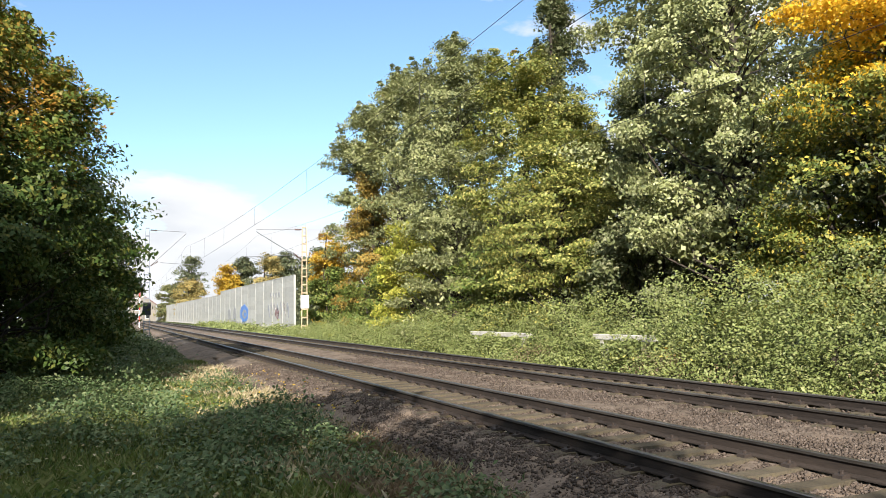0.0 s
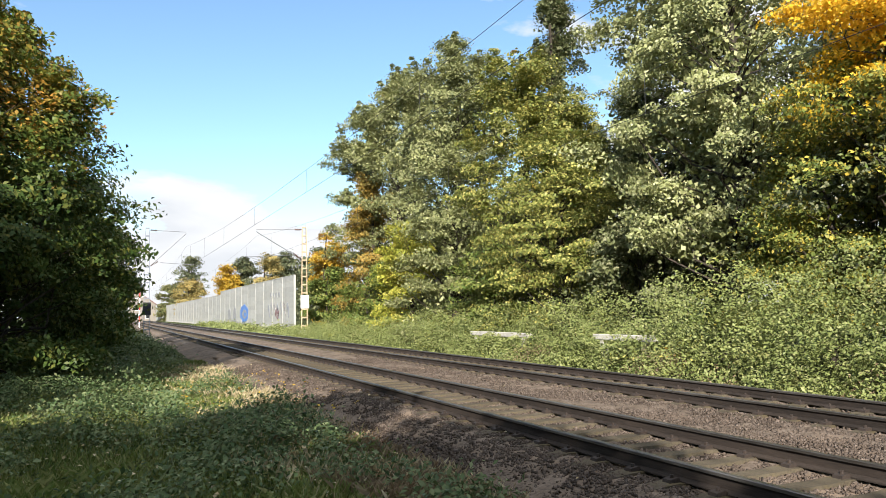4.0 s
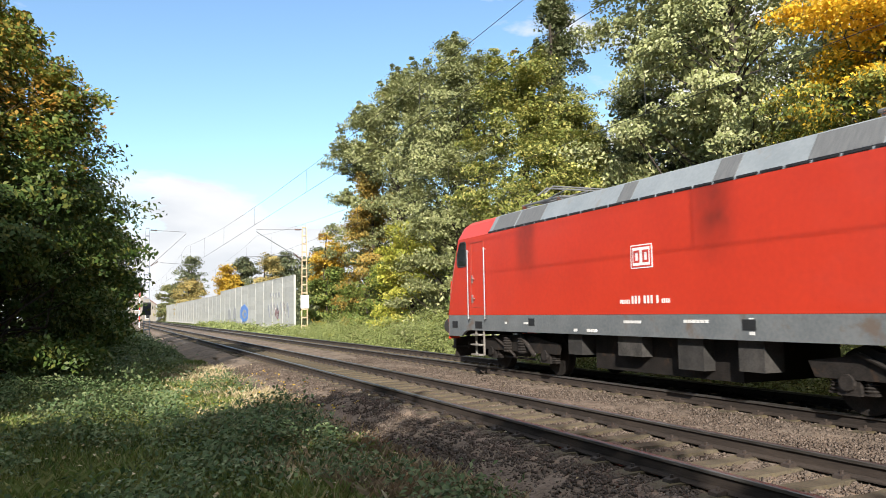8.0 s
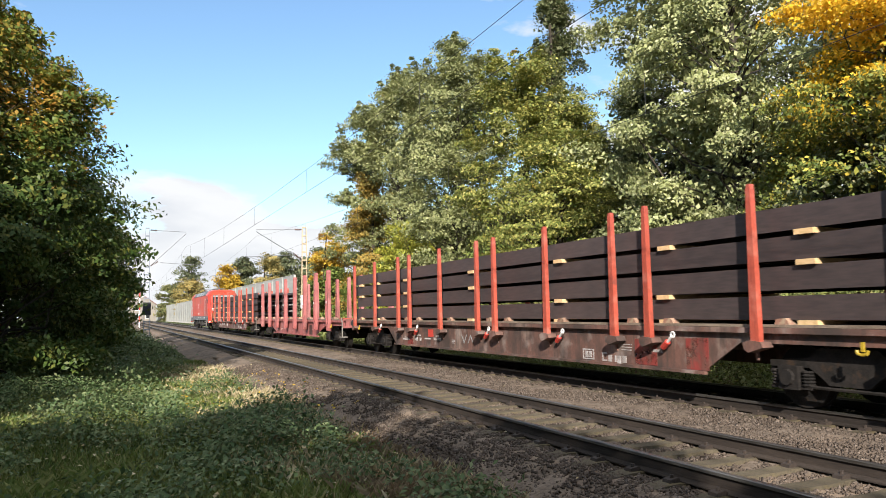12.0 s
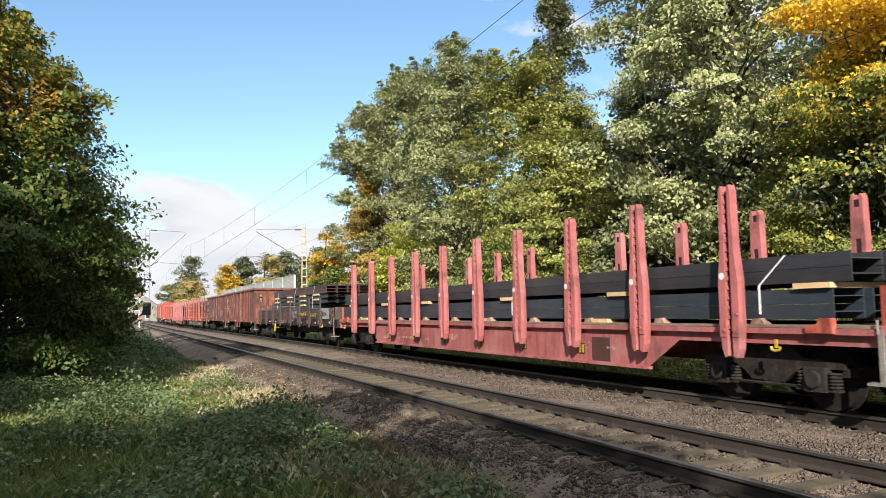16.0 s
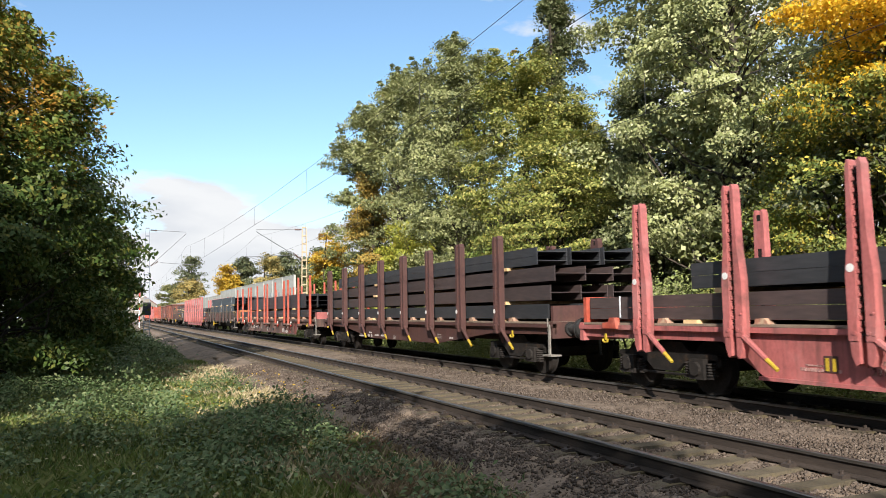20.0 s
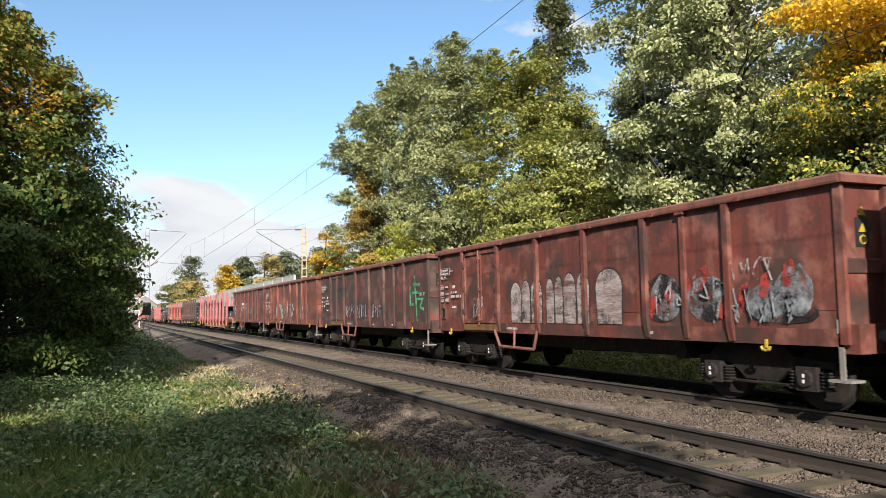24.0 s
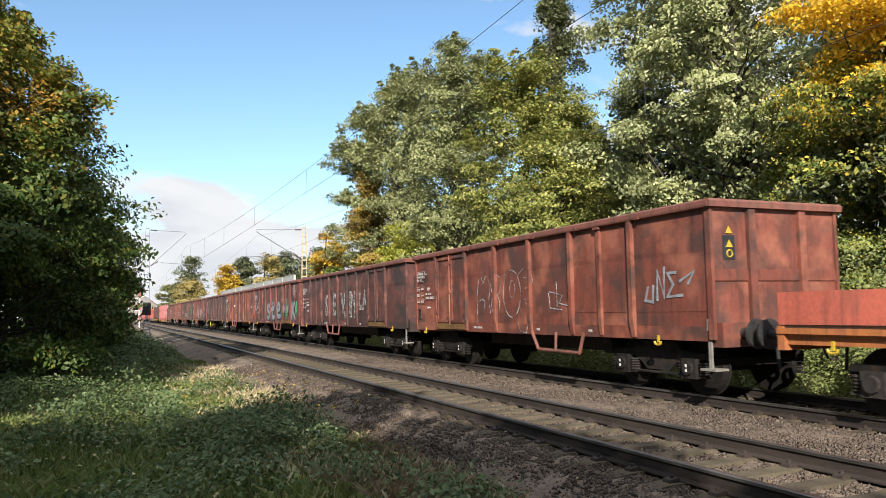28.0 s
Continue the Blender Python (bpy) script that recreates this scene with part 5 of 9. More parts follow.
def bogie(parent, y, u, half=0.9):
    b = child("bogie", G["frame"], parent, pose(0, y, 0))
    for e in (-half, half):
        w = child("wheelset", G["wheelset"], b, pose(0, e, 0.46))
        WHEELSETS.append((w, u, pose(0, e, 0.46)))
        for s in (-1, 1):
            child("axle_box", G["axle_box"], b, pose(s * 1.04, e, 0.46, 0, 0, 0 if s < 0 else 180))
            for q in (-0.26, 0.26):
                child("spring", G["spring"], b, pose(s * 1.03, e + q, 0.36))
    return b


def ends(parent, half, hose=True, pressed=False):
    """Buffers, couplings and hoses at both ends."""
    for e in (-1, 1):
        turn = 0 if e > 0 else 180
        for s in (-1, 1):
            child("buffer", G["pressed_buffer" if pressed else "buffer"], parent, pose(s * 0.875, e * half, 1.05, 0, 0, turn))
        child("screw_coupling", G["coupling"], parent, pose(0, e * half, 1.04, 0, 0, turn))
        if hose:
            child("brake_hose", G["hose"], parent, pose(0, e * half, 0.98, 0, 0, turn))


def corner_step(parent, y, material=None):
    bm = bmesh.new()
    box(bm, -1.36, -1.33, y - 0.035, y + 0.035, 0.5, 1.15)
    box(bm, -1.42, -1.16, y - 0.17, y + 0.17, 0.475, 0.51)
    tube(bm, (-1.36, y + 0.03, 1.1), (-1.36, y + 0.03, 1.28), 0.015, n=6)
    return part("corner_step", bm, material or T["step"], parent, "pale iron corner step")


def tow_hook(parent, y):
    bm = bmesh.new()
    box(bm, -1.385, -1.36, y - 0.022, y + 0.022, 0.88, 1.0)
    pts = [(y - 0.085, 0.90), (y - 0.07, 0.855), (y, 0.84), (y + 0.06, 0.855), (y + 0.075, 0.90)]
    for a, b in zip(pts[:-1], pts[1:]):
        tube(bm, (-1.39, a[0], a[1]), (-1.39, b[0], b[1]), 0.02, n=7)
    return part("rope_hook", bm, T["yellow"], parent, "yellow rope hook")


def hand_wheel(parent, y, z=0.62, material=None):
    bm = bmesh.new()
    ring(bm, (-1.43, y, z), "x", 0.215, 0.022, 22, 6)
    for k in range(3):
        a = math.pi / 2 + k * 2.094
        tube(bm, (-1.43, y, z), (-1.43, y + 0.21 * math.cos(a), z + 0.21 * math.sin(a)), 0.018, n=6)
    tube(bm, (-1.44, y, z), (-0.9, y, z), 0.025, n=6)
    return part("brake_wheel", bm, material or T["yellow"], parent, "yellow handbrake wheel")


TRAIN = []               # (thing, distance behind the reference point)


def gondola(u, length, mt, hoop=False, wheel=False, name="open_wagon", label="rusty red-brown open wagon with ribbed steel sides", sign=True, rim="rim", nb=3, front_door=True, rear_door=False):
    """High-sided bogie open wagon with two double doors a side."""
    t = thing(name, label, "freight wagon", "open wagons of the train")
    TRAIN.append((t, u))
    h = length / 2 - 0.46
    paintm = T[mt]
    bm = bmesh.new()
    box(bm, -1.25, 1.25, -h, h, 0.98, 1.2)
    for s in (-1, 1):
        box(bm, s * 1.30 - 0.06, s * 1.30 + 0.06, -h, h, 0.93, 1.16)
    for e in (-1, 1):
        box(bm, -1.3, 1.3, e * h - 0.1 + 0.05 * e, e * h + 0.1 - 0.05 * e, 0.84, 1.22)
    part("underframe", bm, paintm, t)
    bm = bmesh.new()
    box(bm, -0.7, 0.7, -2.6, 2.6, 0.62, 0.95)
    tube(bm, (-1.0, -3, 0.75), (1.0, -3, 0.75), 0.16, n=12)
    box(bm, 0.3, 0.9, 1.2, 2.3, 0.5, 0.9)
    part("brake_gear", bm, T["under"], t)
    # bays along the side: panel, door, five bays, door, panel
    d0, d1 = h - 1.62, -h + 1.95
    bay = (d0 - 1.98 - d1 - 1.98) / nb
    stops = [h, d0] + [d0 - 1.98 - bay * k for k in range(nb + 1)] + [d1, -h]
    bm = bmesh.new()
    prism(bm, [(-0.07, -0.05), (-0.02, -0.05), (-0.02, -0.08), (0.02, -0.08), (0.02, -0.05), (0.07, -0.05), (0.07, 0.05), (0.02, 0.05), (0.02, 0.08), (-0.02, 0.08), (-0.02, 0.05), (-0.07, 0.05)], "x", -0.03, 0.02)
    hinge = mesh_of(bm, "hinge", paintm)
    for s in (-1, 1):
        for k in range(nb + 4):
            a, b = stops[k], stops[k + 1]
            slot = k in (1, nb + 2)
            door = (k == 1 and front_door) or (k == nb + 2 and rear_door)
            bm = bmesh.new()
            if not door:
                # a pressed panel, set back between the posts
                y0, y1, z0, z1 = b, a, 1.1, 3.06
                box(bm, s * 1.345 - 0.012, s * 1.345 + 0.012, y0, y1, z0, z1)
                box(bm, s * 1.352 - 0.012, s * 1.352 + 0.012, y0 + 0.05, y1 - 0.05, 1.40, 1.425)
                part("side_panel", bm, paintm, t)
                if slot:                     # plated over: a slim post with a bracket under the rail
                    m = (a + b) / 2
                    bm = bmesh.new()
                    prism(bm, [(s * 1.34, 3.05), (s * 1.42, 3.05), (s * 1.42, 1.22), (s * 1.385, 0.97), (s * 1.34, 0.97)], "y", m - 0.045, m + 0.045)
                    box(bm, s * 1.43 - 0.03, s * 1.43 + 0.03, m - 0.09, m + 0.09, 2.985, 3.03)
                    part("post", bm, paintm, t)
            else:
                bm.free()
                bm = bmesh.new()
                box(bm, s * 1.345 - 0.012, s * 1.345 + 0.012, b + 0.055, a - 0.055, 2.985, 3.06)
                part("door_head", bm, paintm, t)
                d = None
                for q, (y0, y1) in enumerate(((b + 0.06, (a + b) / 2 - 0.02), ((a + b) / 2 + 0.02, a - 0.06))):
                    bm = bmesh.new()
                    box(bm, s * 1.352 - 0.012, s * 1.352 + 0.012, y0, y1, 1.16, 2.98)
                    for z0, z1 in ((1.16, 1.24), (2.90, 2.98)):
                        box(bm, s * 1.38 - 0.022, s * 1.38 + 0.022, y0, y1, z0, z1)
                    for yy in (y0, y1 - 0.06):
                        box(bm, s * 1.38 - 0.022, s * 1.38 + 0.022, yy, yy + 0.06, 1.24, 2.90)
                    d = part("door_leaf", bm, paintm, t)
                    ye = y0 if q == 0 else y1
                    for z in (1.45, 2.05, 2.65):
                        if s < 0:
                            child("hinge", hinge, d, pose(s * 1.415, ye, z))
                bm = bmesh.new()
                m = (a + b) / 2
                tube(bm, (s * 1.425, m, 1.10), (s * 1.425, m, 3.0), 0.024, n=8)
                for z in (1.25, 2.0, 2.8):
                    box(bm, s * 1.42 - 0.035, s * 1.42 + 0.035, m - 0.055, m + 0.055, z - 0.04, z + 0.04)
                box(bm, s * 1.43 - 0.03, s * 1.43 + 0.03, m - 0.02, m + 0.16, 1.32, 1.38)
                part("lock_bar", bm, paintm, t)
                bm = bmesh.new()
                box(bm, s * 1.375 - 0.03, s * 1.375 + 0.03, b + 0.05, a - 0.05, 0.98, 1.13)
                part("door_sill", bm, T["yellow_rust"], t, "ochre rusted door sill")
        for k in range(1, nb + 4):
            bm = bmesh.new()
            y = stops[k]
            prism(bm, [(s * 1.34, 3.05), (s * 1.44, 3.05), (s * 1.44, 1.25), (s * 1.39, 0.96), (s * 1.34, 0.96)], "y", y - 0.055, y + 0.055)
            part("post", bm, paintm, t)
        for y in (h, -h):
            bm = bmesh.new()
            box(bm, s * 1.36 - 0.03, s * 1.36 + 0.03, y - 0.06, y + 0.06, 0.96, 3.06)
            part("corner_post", bm, paintm, t)
        bm = bmesh.new()
        prism(bm, [(s * 1.31, 3.04), (s * 1.45, 3.04), (s * 1.46, 3.07), (s * 1.46, 3.14), (s * 1.43, 3.17), (s * 1.31, 3.17)], "y", -h - 0.08, h + 0.08)
        part("top_rail", bm, T[rim], t, "worn top rail in lightened paint")
        bm = bmesh.new()
        for k in range(nb + 4):
            y = stops[k] - 0.3
            box(bm, s * 1.465 - 0.015, s * 1.465 + 0.015, y - 0.05, y + 0.05, 3.03, 3.09)
        part("lashing_ring", bm, paintm, t)
    for e in (-1, 1):
        y = e * h
        w = None
        bm = bmesh.new()
        box(bm, -1.34, 1.34, y - 0.02, y + 0.02, 1.1, 3.05)
        w = part("end_wall", bm, paintm, t)
        for x in (-0.55, 0.55):
            bm = bmesh.new()
            prism(bm, [(y, 1.1), (y + e * 0.10, 1.15), (y + e * 0.10, 3.02), (y, 3.02)], "x", x - 0.07, x + 0.07)
            part("end_post", bm, paintm, w)
        for lo, hi, z in ((-1.34, -0.62, 1.95), (-0.48, 0.48, 1.95), (0.62, 1.34, 1.95)):
            bm = bmesh.new()
            prism(bm, [(y, z - 0.10), (y + e * 0.045, z - 0.07), (y + e * 0.045, z + 0.10), (y, z + 0.13)], "x", lo, hi)
            part("end_ledge", bm, paintm, w)
        bm = bmesh.new()
        prism(bm, [(y - e * 0.02, 3.04), (y + e * 0.13, 3.04), (y + e * 0.14, 3.13), (y + e * 0.10, 3.17), (y - e * 0.02, 3.17)], "x", -1.45, 1.45)
        part("end_rail", bm, T["rim"], w)
        if e < 0 and sign:
            bm = bmesh.new()
            box(bm, -1.11, -0.87, y - 0.034, y - 0.024, 2.22, 2.60)
            sg = part("warning_board", bm, T["ink"], w, "dark blue warning board")
            bm = bmesh.new()
            for z in (2.68, 2.46):
                bm = bmesh.new()
                prism(bm, [(-1.06, z - 0.05), (-0.92, z - 0.05), (-0.99, z + 0.07)], "y", y - 0.044, y - 0.036)
                part("warning_triangle", bm, T["yellow"], sg, "yellow warning triangle")
            bm = bmesh.new()
            ring(bm, (-0.99, y - 0.042, 2.31), "y", 0.055, 0.012, 18, 5)
            part("warning_disc", bm, T["yellow"], sg, "yellow warning ring")
    for e in (1, -1):
        b = bogie(t, e * (h - 1.75), u)
        for y in (-0.9, 0.9):
            bm = bmesh.new()
            for z in (0.40, 0.48):
                box(bm, -1.198, -1.192, y - 0.018, y + 0.018, z, z + 0.05)
            part("axle_box_mark", bm, T["mark"], b, "white painted marks")
    ends(t, h + 0.03, pressed=True)
    corner_step(t, -h + 0.08)
    tow_hook(t, h - 0.75)
    tow_hook(t, -h + 1.3)
    if wheel:
        hand_wheel(t, h - 3.2)
    if hoop:
        bm = bmesh.new()
        pts = [(-1.40, hoop + 1.05, 1.0), (-1.42, hoop + 0.75, 0.62), (-1.42, hoop - 0.85, 0.60), (-1.40, hoop - 0.98, 1.0)]
        for p, q in zip(pts[:-1], pts[1:]):
            tube(bm, p, q, 0.035, n=8)
        tube(bm, (-1.42, hoop + 0.05, 0.61), (-1.40, hoop + 0.05, 1.0), 0.03, n=8)
        part("shunter_hoop", bm, T["rim"], t)
    # stencilled data near the front end, document holder
    bars(t, h - 0.15, 2.35, [(0.0, 0.30, 0.012, (0.62,)), (0.0, 0.20, 0.010, (0.62,)), (0.0, 0.11, 0.010, (0.62,)), (0.0, 0.01, 0.012, (0.5,)), (0.04, 0.225, 0.05, (0.06,) * 6), (0.03, 0.135, 0.045, (0.04,) * 9), (0.02, 0.035, 0.05, (0.05, 0.05, -0.05, 0.05, 0.05)), (0.0, 0.01, 0.29, (0.010,)), (0.61, 0.11, 0.20, (0.010,)), (0.68, 0.2, 0.04, (0.035, -0.02, 0.035))], T["stencil"])
    bars(t, h - 0.12, 1.55, [(0.03, 0.56, 0.05, (0.05, 0.05, 0.05)), (0, 0.53, 0.012, (0.2,)), (0, 0.64, 0.012, (0.2,)), (0, 0.36, 0.09, (0.04, 0.05, 0.04)), (0.02, 0.24, 0.012, (0.18,)), (0.02, 0.30, 0.012, (0.18,)), (0.02, 0.18, 0.04, (0.04,) * 4), (0.33, 0.56, 0.05, (0.03, 0.03, 0.05, 0.03)), (0.33, 0.38, 0.03, (0.08, 0.06, 0.05)), (0.34, 0.17, 0.012, (0.22,)), (0.38, 0.26, 0.012, (0.2,)), (0.34, 0.19, 0.06, (0.03, 0.09, 0.03)), (0.7, 0.40, 0.06, (0.04, 0.04, -0.03, 0.05, -0.02, 0.05, 0.05)), (0.7, 0.28, 0.075, (0.045, 0.045, 0.045, 0.045, -0.03, 0.045, 0.045, 0.045, -0.02, 0.045))], T["stencil"])
    lettering("RIV", 0.12, T["mark"], t, h - 0.86, 2.09, x=-1.362, label="small white letters")
    lettering("Eaos-x", 0.11, T["mark"], t, h - 0.80, 1.56, x=-1.362, label="small white letters")
    bm = bmesh.new()
    for a, b, c, d in ((-0.42, -0.39, 1.26, 1.56), (-0.17, -0.14, 1.26, 1.56), (-0.39, -0.17, 1.26, 1.30), (-0.39, -0.17, 1.53, 1.56)):
        box(bm, -1.40, -1.36, h + a, h + b, c, d)
    db = part("document_box", bm, T["brown"], t, "dark red-brown document pocket")
    bm = bmesh.new()
    box(bm, -1.372, -1.36, h - 0.39, h - 0.17, 1.30, 1.53)
    part("backing", bm, T["under"], db)
    bars(t, h - 4.0, 1.02, [(0, 0, 0.05, (0.12, 0.2, 0.12)), (3.2, 0, 0.05, (0.05, 0.05)), (5.2, 0.0, 0.05, (0.06, 0.04))], T["stencil"], x=-1.364)
    return t


def stake_single(z0=1.0, z1=3.25):
    bm = bmesh.new()
    prism(bm, [(-0.085, z0 - 0.12), (0.085, z0 - 0.12), (0.075, z0 + 0.25), (0.052, z1 - 0.6), (0.042, z1 - 0.08), (0.015, z1), (-0.035, z1), (-0.045, z1 - 0.1), (-0.052, z1 - 0.6), (-0.075, z0 + 0.25)], "x", -0.045, 0.045)
    bm2 = bmesh.new()
    prism(bm2, [(-0.16, z0 - 0.12), (0.12, z0 - 0.20), (0.20, z0 - 0.15), (0.22, z0 - 0.06), (0.10, z0 - 0.02), (-0.12, z0 - 0.04)], "x", -0.085, 0.12)
    return mesh_of(bm, "stake", T["stake_red"]), mesh_of(bm2, "stake_pocket", T["flat"])


def stake_double(mt, taper=True):
    """Two plates side by side with a toothed gap between them."""
    bm = bmesh.new()
    for s in (-1, 1):
        if taper:
            ol = [(s * 0.055, 0.74), (s * 0.11, 0.71), (s * 0.165, 0.84), (s * 0.195, 1.22), (s * 0.195, 1.85), (s * 0.135, 2.35), (s * 0.115, 3.22), (s * 0.085, 3.30), (s * 0.055, 3.28)]
        else:
            ol = [(s * 0.05, 0.92), (s * 0.16, 0.95), (s * 0.165, 3.17), (s * 0.12, 3.25), (s * 0.05, 3.22)]
        prism(bm, ol, "x", -0.07, 0.07)
    for s in (-1, 1):                                         # bolted foot plates, teeth along the gap, webs behind
        box(bm, -0.082, -0.069, min(s * 0.06, s * 0.19), max(s * 0.06, s * 0.19), 1.02, 1.28)
        tube(bm, (-0.095, s * 0.10, 1.12), (-0.07, s * 0.10, 1.12), 0.028, n=8)
    for z in (1.10, 1.20, 1.36):
        tube(bm, (-0.090, -0.165, z), (-0.068, -0.165, z), 0.016, n=6)
    for k in range(15):
        z = 1.12 + 0.145 * k
        prism(bm, [(0.056, z), (0.056, z + 0.075), (0.030, z + 0.055), (0.030, z + 0.02)], "x", -0.05, -0.01)
    for z0, z1 in ((1.75, 2.25), (2.55, 3.08)):
        box(bm, 0.057, 0.067, -0.056, 0.056, z0, z1)
    # toothed bar, coloured dark to imitate the shadow in the gap
    bm2 = bmesh.new()
    box(bm2, 0.03, 0.055, -0.054, 0.054, 1.0, 3.2)
    for k in range(15):
        z = 1.08 + 0.145 * k
        prism(bm2, [(-0.056, z), (0.056, z), (0.056, z + 0.05), (-0.056, z + 0.03)], "x", -0.015, 0.035)
    return mesh_of(bm, "double_stake", mt), mesh_of(bm2, "notched_bar", T["under"])


ST_RED, ST_POCKET = stake_single()
ST_PINK, BAR_PINK = stake_double(T["pink"])
ST_BROWN, BAR_BROWN = stake_double(T["brown"], False)
F_STAKES = [11.36, 8.95, 6.54, 5.52, 3.1, 0.68, -0.28, -2.7, -5.1, -6.1, -8.52, -10.95]
P_STAKES = [10.0, 7.82, 5.68, 3.5, 1.35, -0.84, -3.0, -5.2, -7.35, -9.55]
S_STAKES = [8.16, 5.94, 3.71, 1.45, -0.78, -2.95, -5.12, -7.33]


def flat_wagon(u, length, style, name, label):
    """Stake wagon with a deep belly between the bogies."""
    t = thing(name, label, "freight wagon", "stake wagons of the train")
    TRAIN.append((t, u))
    h = length / 2 - 0.62
    body = {"red": T["flat"], "pink": T["pink"], "brown": T["brown"], "low": T["orange"]}[style]
    inner = h - 4.6 if length > 22 else h - 4.3
    bm = bmesh.new()
    for s in (-1, 1):
        if style == "brown":
            belly = [(-h, 1.12), (h, 1.12), (h, 0.94), (inner + 1.2, 0.90), (inner - 2.2, 0.55), (-inner + 2.2, 0.55), (-inner - 1.2, 0.90), (-h, 0.94)]
        elif style == "pink" and length < 22:     # long sloping ends of the belly
            belly = [(-h, 1.14), (h, 1.14), (h, 0.93), (inner + 1.3, 0.93), (inner - 0.7, 0.42), (-inner + 0.7, 0.42), (-inner - 1.3, 0.93), (-h, 0.93)]
        else:
            belly = [(-h, 1.14), (h, 1.14), (h, 0.93), (inner + 0.75, 0.93), (inner - 0.1, 0.42), (-inner + 0.1, 0.42), (-inner - 0.75, 0.93), (-h, 0.93)]
        prism(bm, belly, "x", s * 1.24 - 0.012, s * 1.24 + 0.012)
        box(bm, s * 1.28 - 0.06, s * 1.28 + 0.06, -h, h, 1.08, 1.16)
        box(bm, s * 1.27 - 0.04, s * 1.27 + 0.04, -inner, inner, 0.40, 0.45) if style != "brown" else None
    for e in (-1, 1):
        box(bm, -1.32, 1.32, e * (h - 0.06) - 0.06, e * (h - 0.06) + 0.06, 0.85, 1.2)
    for k in range(-5, 6):
        box(bm, -1.2, 1.2, k * inner / 5.2 - 0.05, k * inner / 5.2 + 0.05, 0.75, 1.1)
    part("underframe", bm, body, t)
    bm = bmesh.new()
    box(bm, -1.30, 1.30, -h + 0.1, h - 0.1, 1.165, 1.205)
    part("deck", bm, T["deck"], t, "worn wooden deck")
    stakes = {"red": F_STAKES, "pink": P_STAKES if length > 22 else S_STAKES, "brown": S_STAKES, "low": []}[style]
    me = {"red": ST_RED, "pink": ST_PINK, "brown": ST_BROWN, "low": None}[style]
    nm = "stake" if style == "red" else "double_stake"
    shift = {34.4: -0.15, 128.9: -0.18, 219.3: -0.02}.get(u, 0.0)
    stakes = [y + shift for y in stakes]
    bm = bmesh.new()
    prism(bm, [(-1.33, 1.13), (-1.25, 1.13), (-1.25, 0.68), (-1.27, 0.68), (-1.40, 1.02)], "y", -0.02, 0.02)
    gus = mesh_of(bm, "gusset", body)
    bm = bmesh.new()
    prism(bm, [(-0.13, 1.20), (0.14, 1.20), (0.11, 1.28), (-0.06, 1.29)], "x", -0.07, 0.07)
    wedge = mesh_of(bm, "wedge", T["wedge"])
    for y in stakes:
        for s in (-1, 1):
            o = child(nm, me, t, pose(s * 1.42, y, 0, 0, 0, 0 if s < 0 else 180))
            if style != "red":
                child("notched_bar", BAR_PINK if style == "pink" else BAR_BROWN, o, pose(0, 0, 0))
            if style == "red":
                child("stake_pocket", ST_POCKET, t, pose(s * 1.40, y, 0))
            child("gusset", gus, t, pose(0, y + 0.15, 0) if s < 0 else pose(0, y + 0.15, 0, 0, 0, 180))
            if s < 0:
                child("wedge", wedge, t, pose(-1.22, y - 0.35, 0.006))
        if style in ("brown", "pink") and u > 150:
            bm = bmesh.new()
            tube(bm, (-1.46, y - 0.18, 1.02), (-1.50, y - 0.62, 0.72), 0.05, 0.04, 8)
            lv = part("release_lever", bm, T["brown"] if style == "brown" else body, t)
            bm = bmesh.new()
            tube(bm, (-1.50, y - 0.62, 0.72), (-1.515, y - 0.82, 0.585), 0.034, 0.03, 8)
            part("lever_tip", bm, T["yellow"], lv, "yellow lever tip")
        if style == "brown" or style == "pink":
            bm = bmesh.new()
            tube(bm, (-1.495, y + 0.12, 1.93 if style == "pink" else 1.45), (-1.488, y + 0.12, 1.93 if style == "pink" else 1.45), 0.055, n=16)
            part("load_mark", bm, T["mark"], t, "round white mark")
    if style == "red":
        for y in F_STAKES[1:-1:2]:
            bm = bmesh.new()
            tube(bm, (-1.34, y - 0.26, 0.80), (-1.37, y - 0.42, 0.90), 0.05, n=8)
            lw = part("lashing_winch", bm, T["redspot"], t, "red lashing winch")
            bm = bmesh.new()
            tube(bm, (-1.37, y - 0.42, 0.90), (-1.39, y - 0.55, 1.00), 0.025, n=8)
            ring(bm, (-1.39, y - 0.57, 1.02), "x", 0.045, 0.016, 12, 5)
            part("winch_lever", bm, T["mark"], lw, "pale worn lever")
    for e in (1, -1):                    # end stops
        bm = bmesh.new()
        if style == "low":
            pass
        elif style == "pink":
            if length > 22:
                box(bm, -1.25, 1.25, e * (h - 0.1) - 0.05, e * (h - 0.1) + 0.05, 1.2, 1.70)
            else:
                box(bm, -1.25, 1.25, e * (h - 0.55) - 0.4, e * (h - 0.55) + 0.4, 1.21, 1.25)
            part("end_board", bm, T["stake_red"], t, "orange-red end board" if length > 22 else "folded orange-red end board")
        elif style == "red":
            if (e > 0) != (50 < u < 60) or u > 150:
                for x in (-0.68, 0.68):
                    bm = bmesh.new()
                    box(bm, x - 0.62, x + 0.62, e * (h - 0.22) - 0.17, e * (h - 0.22) + 0.17, 1.2, (1.78 if e > 0 else 1.52) if u > 150 else 1.68)
                    part("end_board", bm, T["orange"] if e > 0 or u < 150 else T["pink"], t, "orange rusted end board" if e > 0 or u < 150 else "faded pink end board")
        else:
            box(bm, -1.2, 1.2, e * (h - 0.2) - 0.05, e * (h - 0.2) + 0.05, 1.2, 1.55)
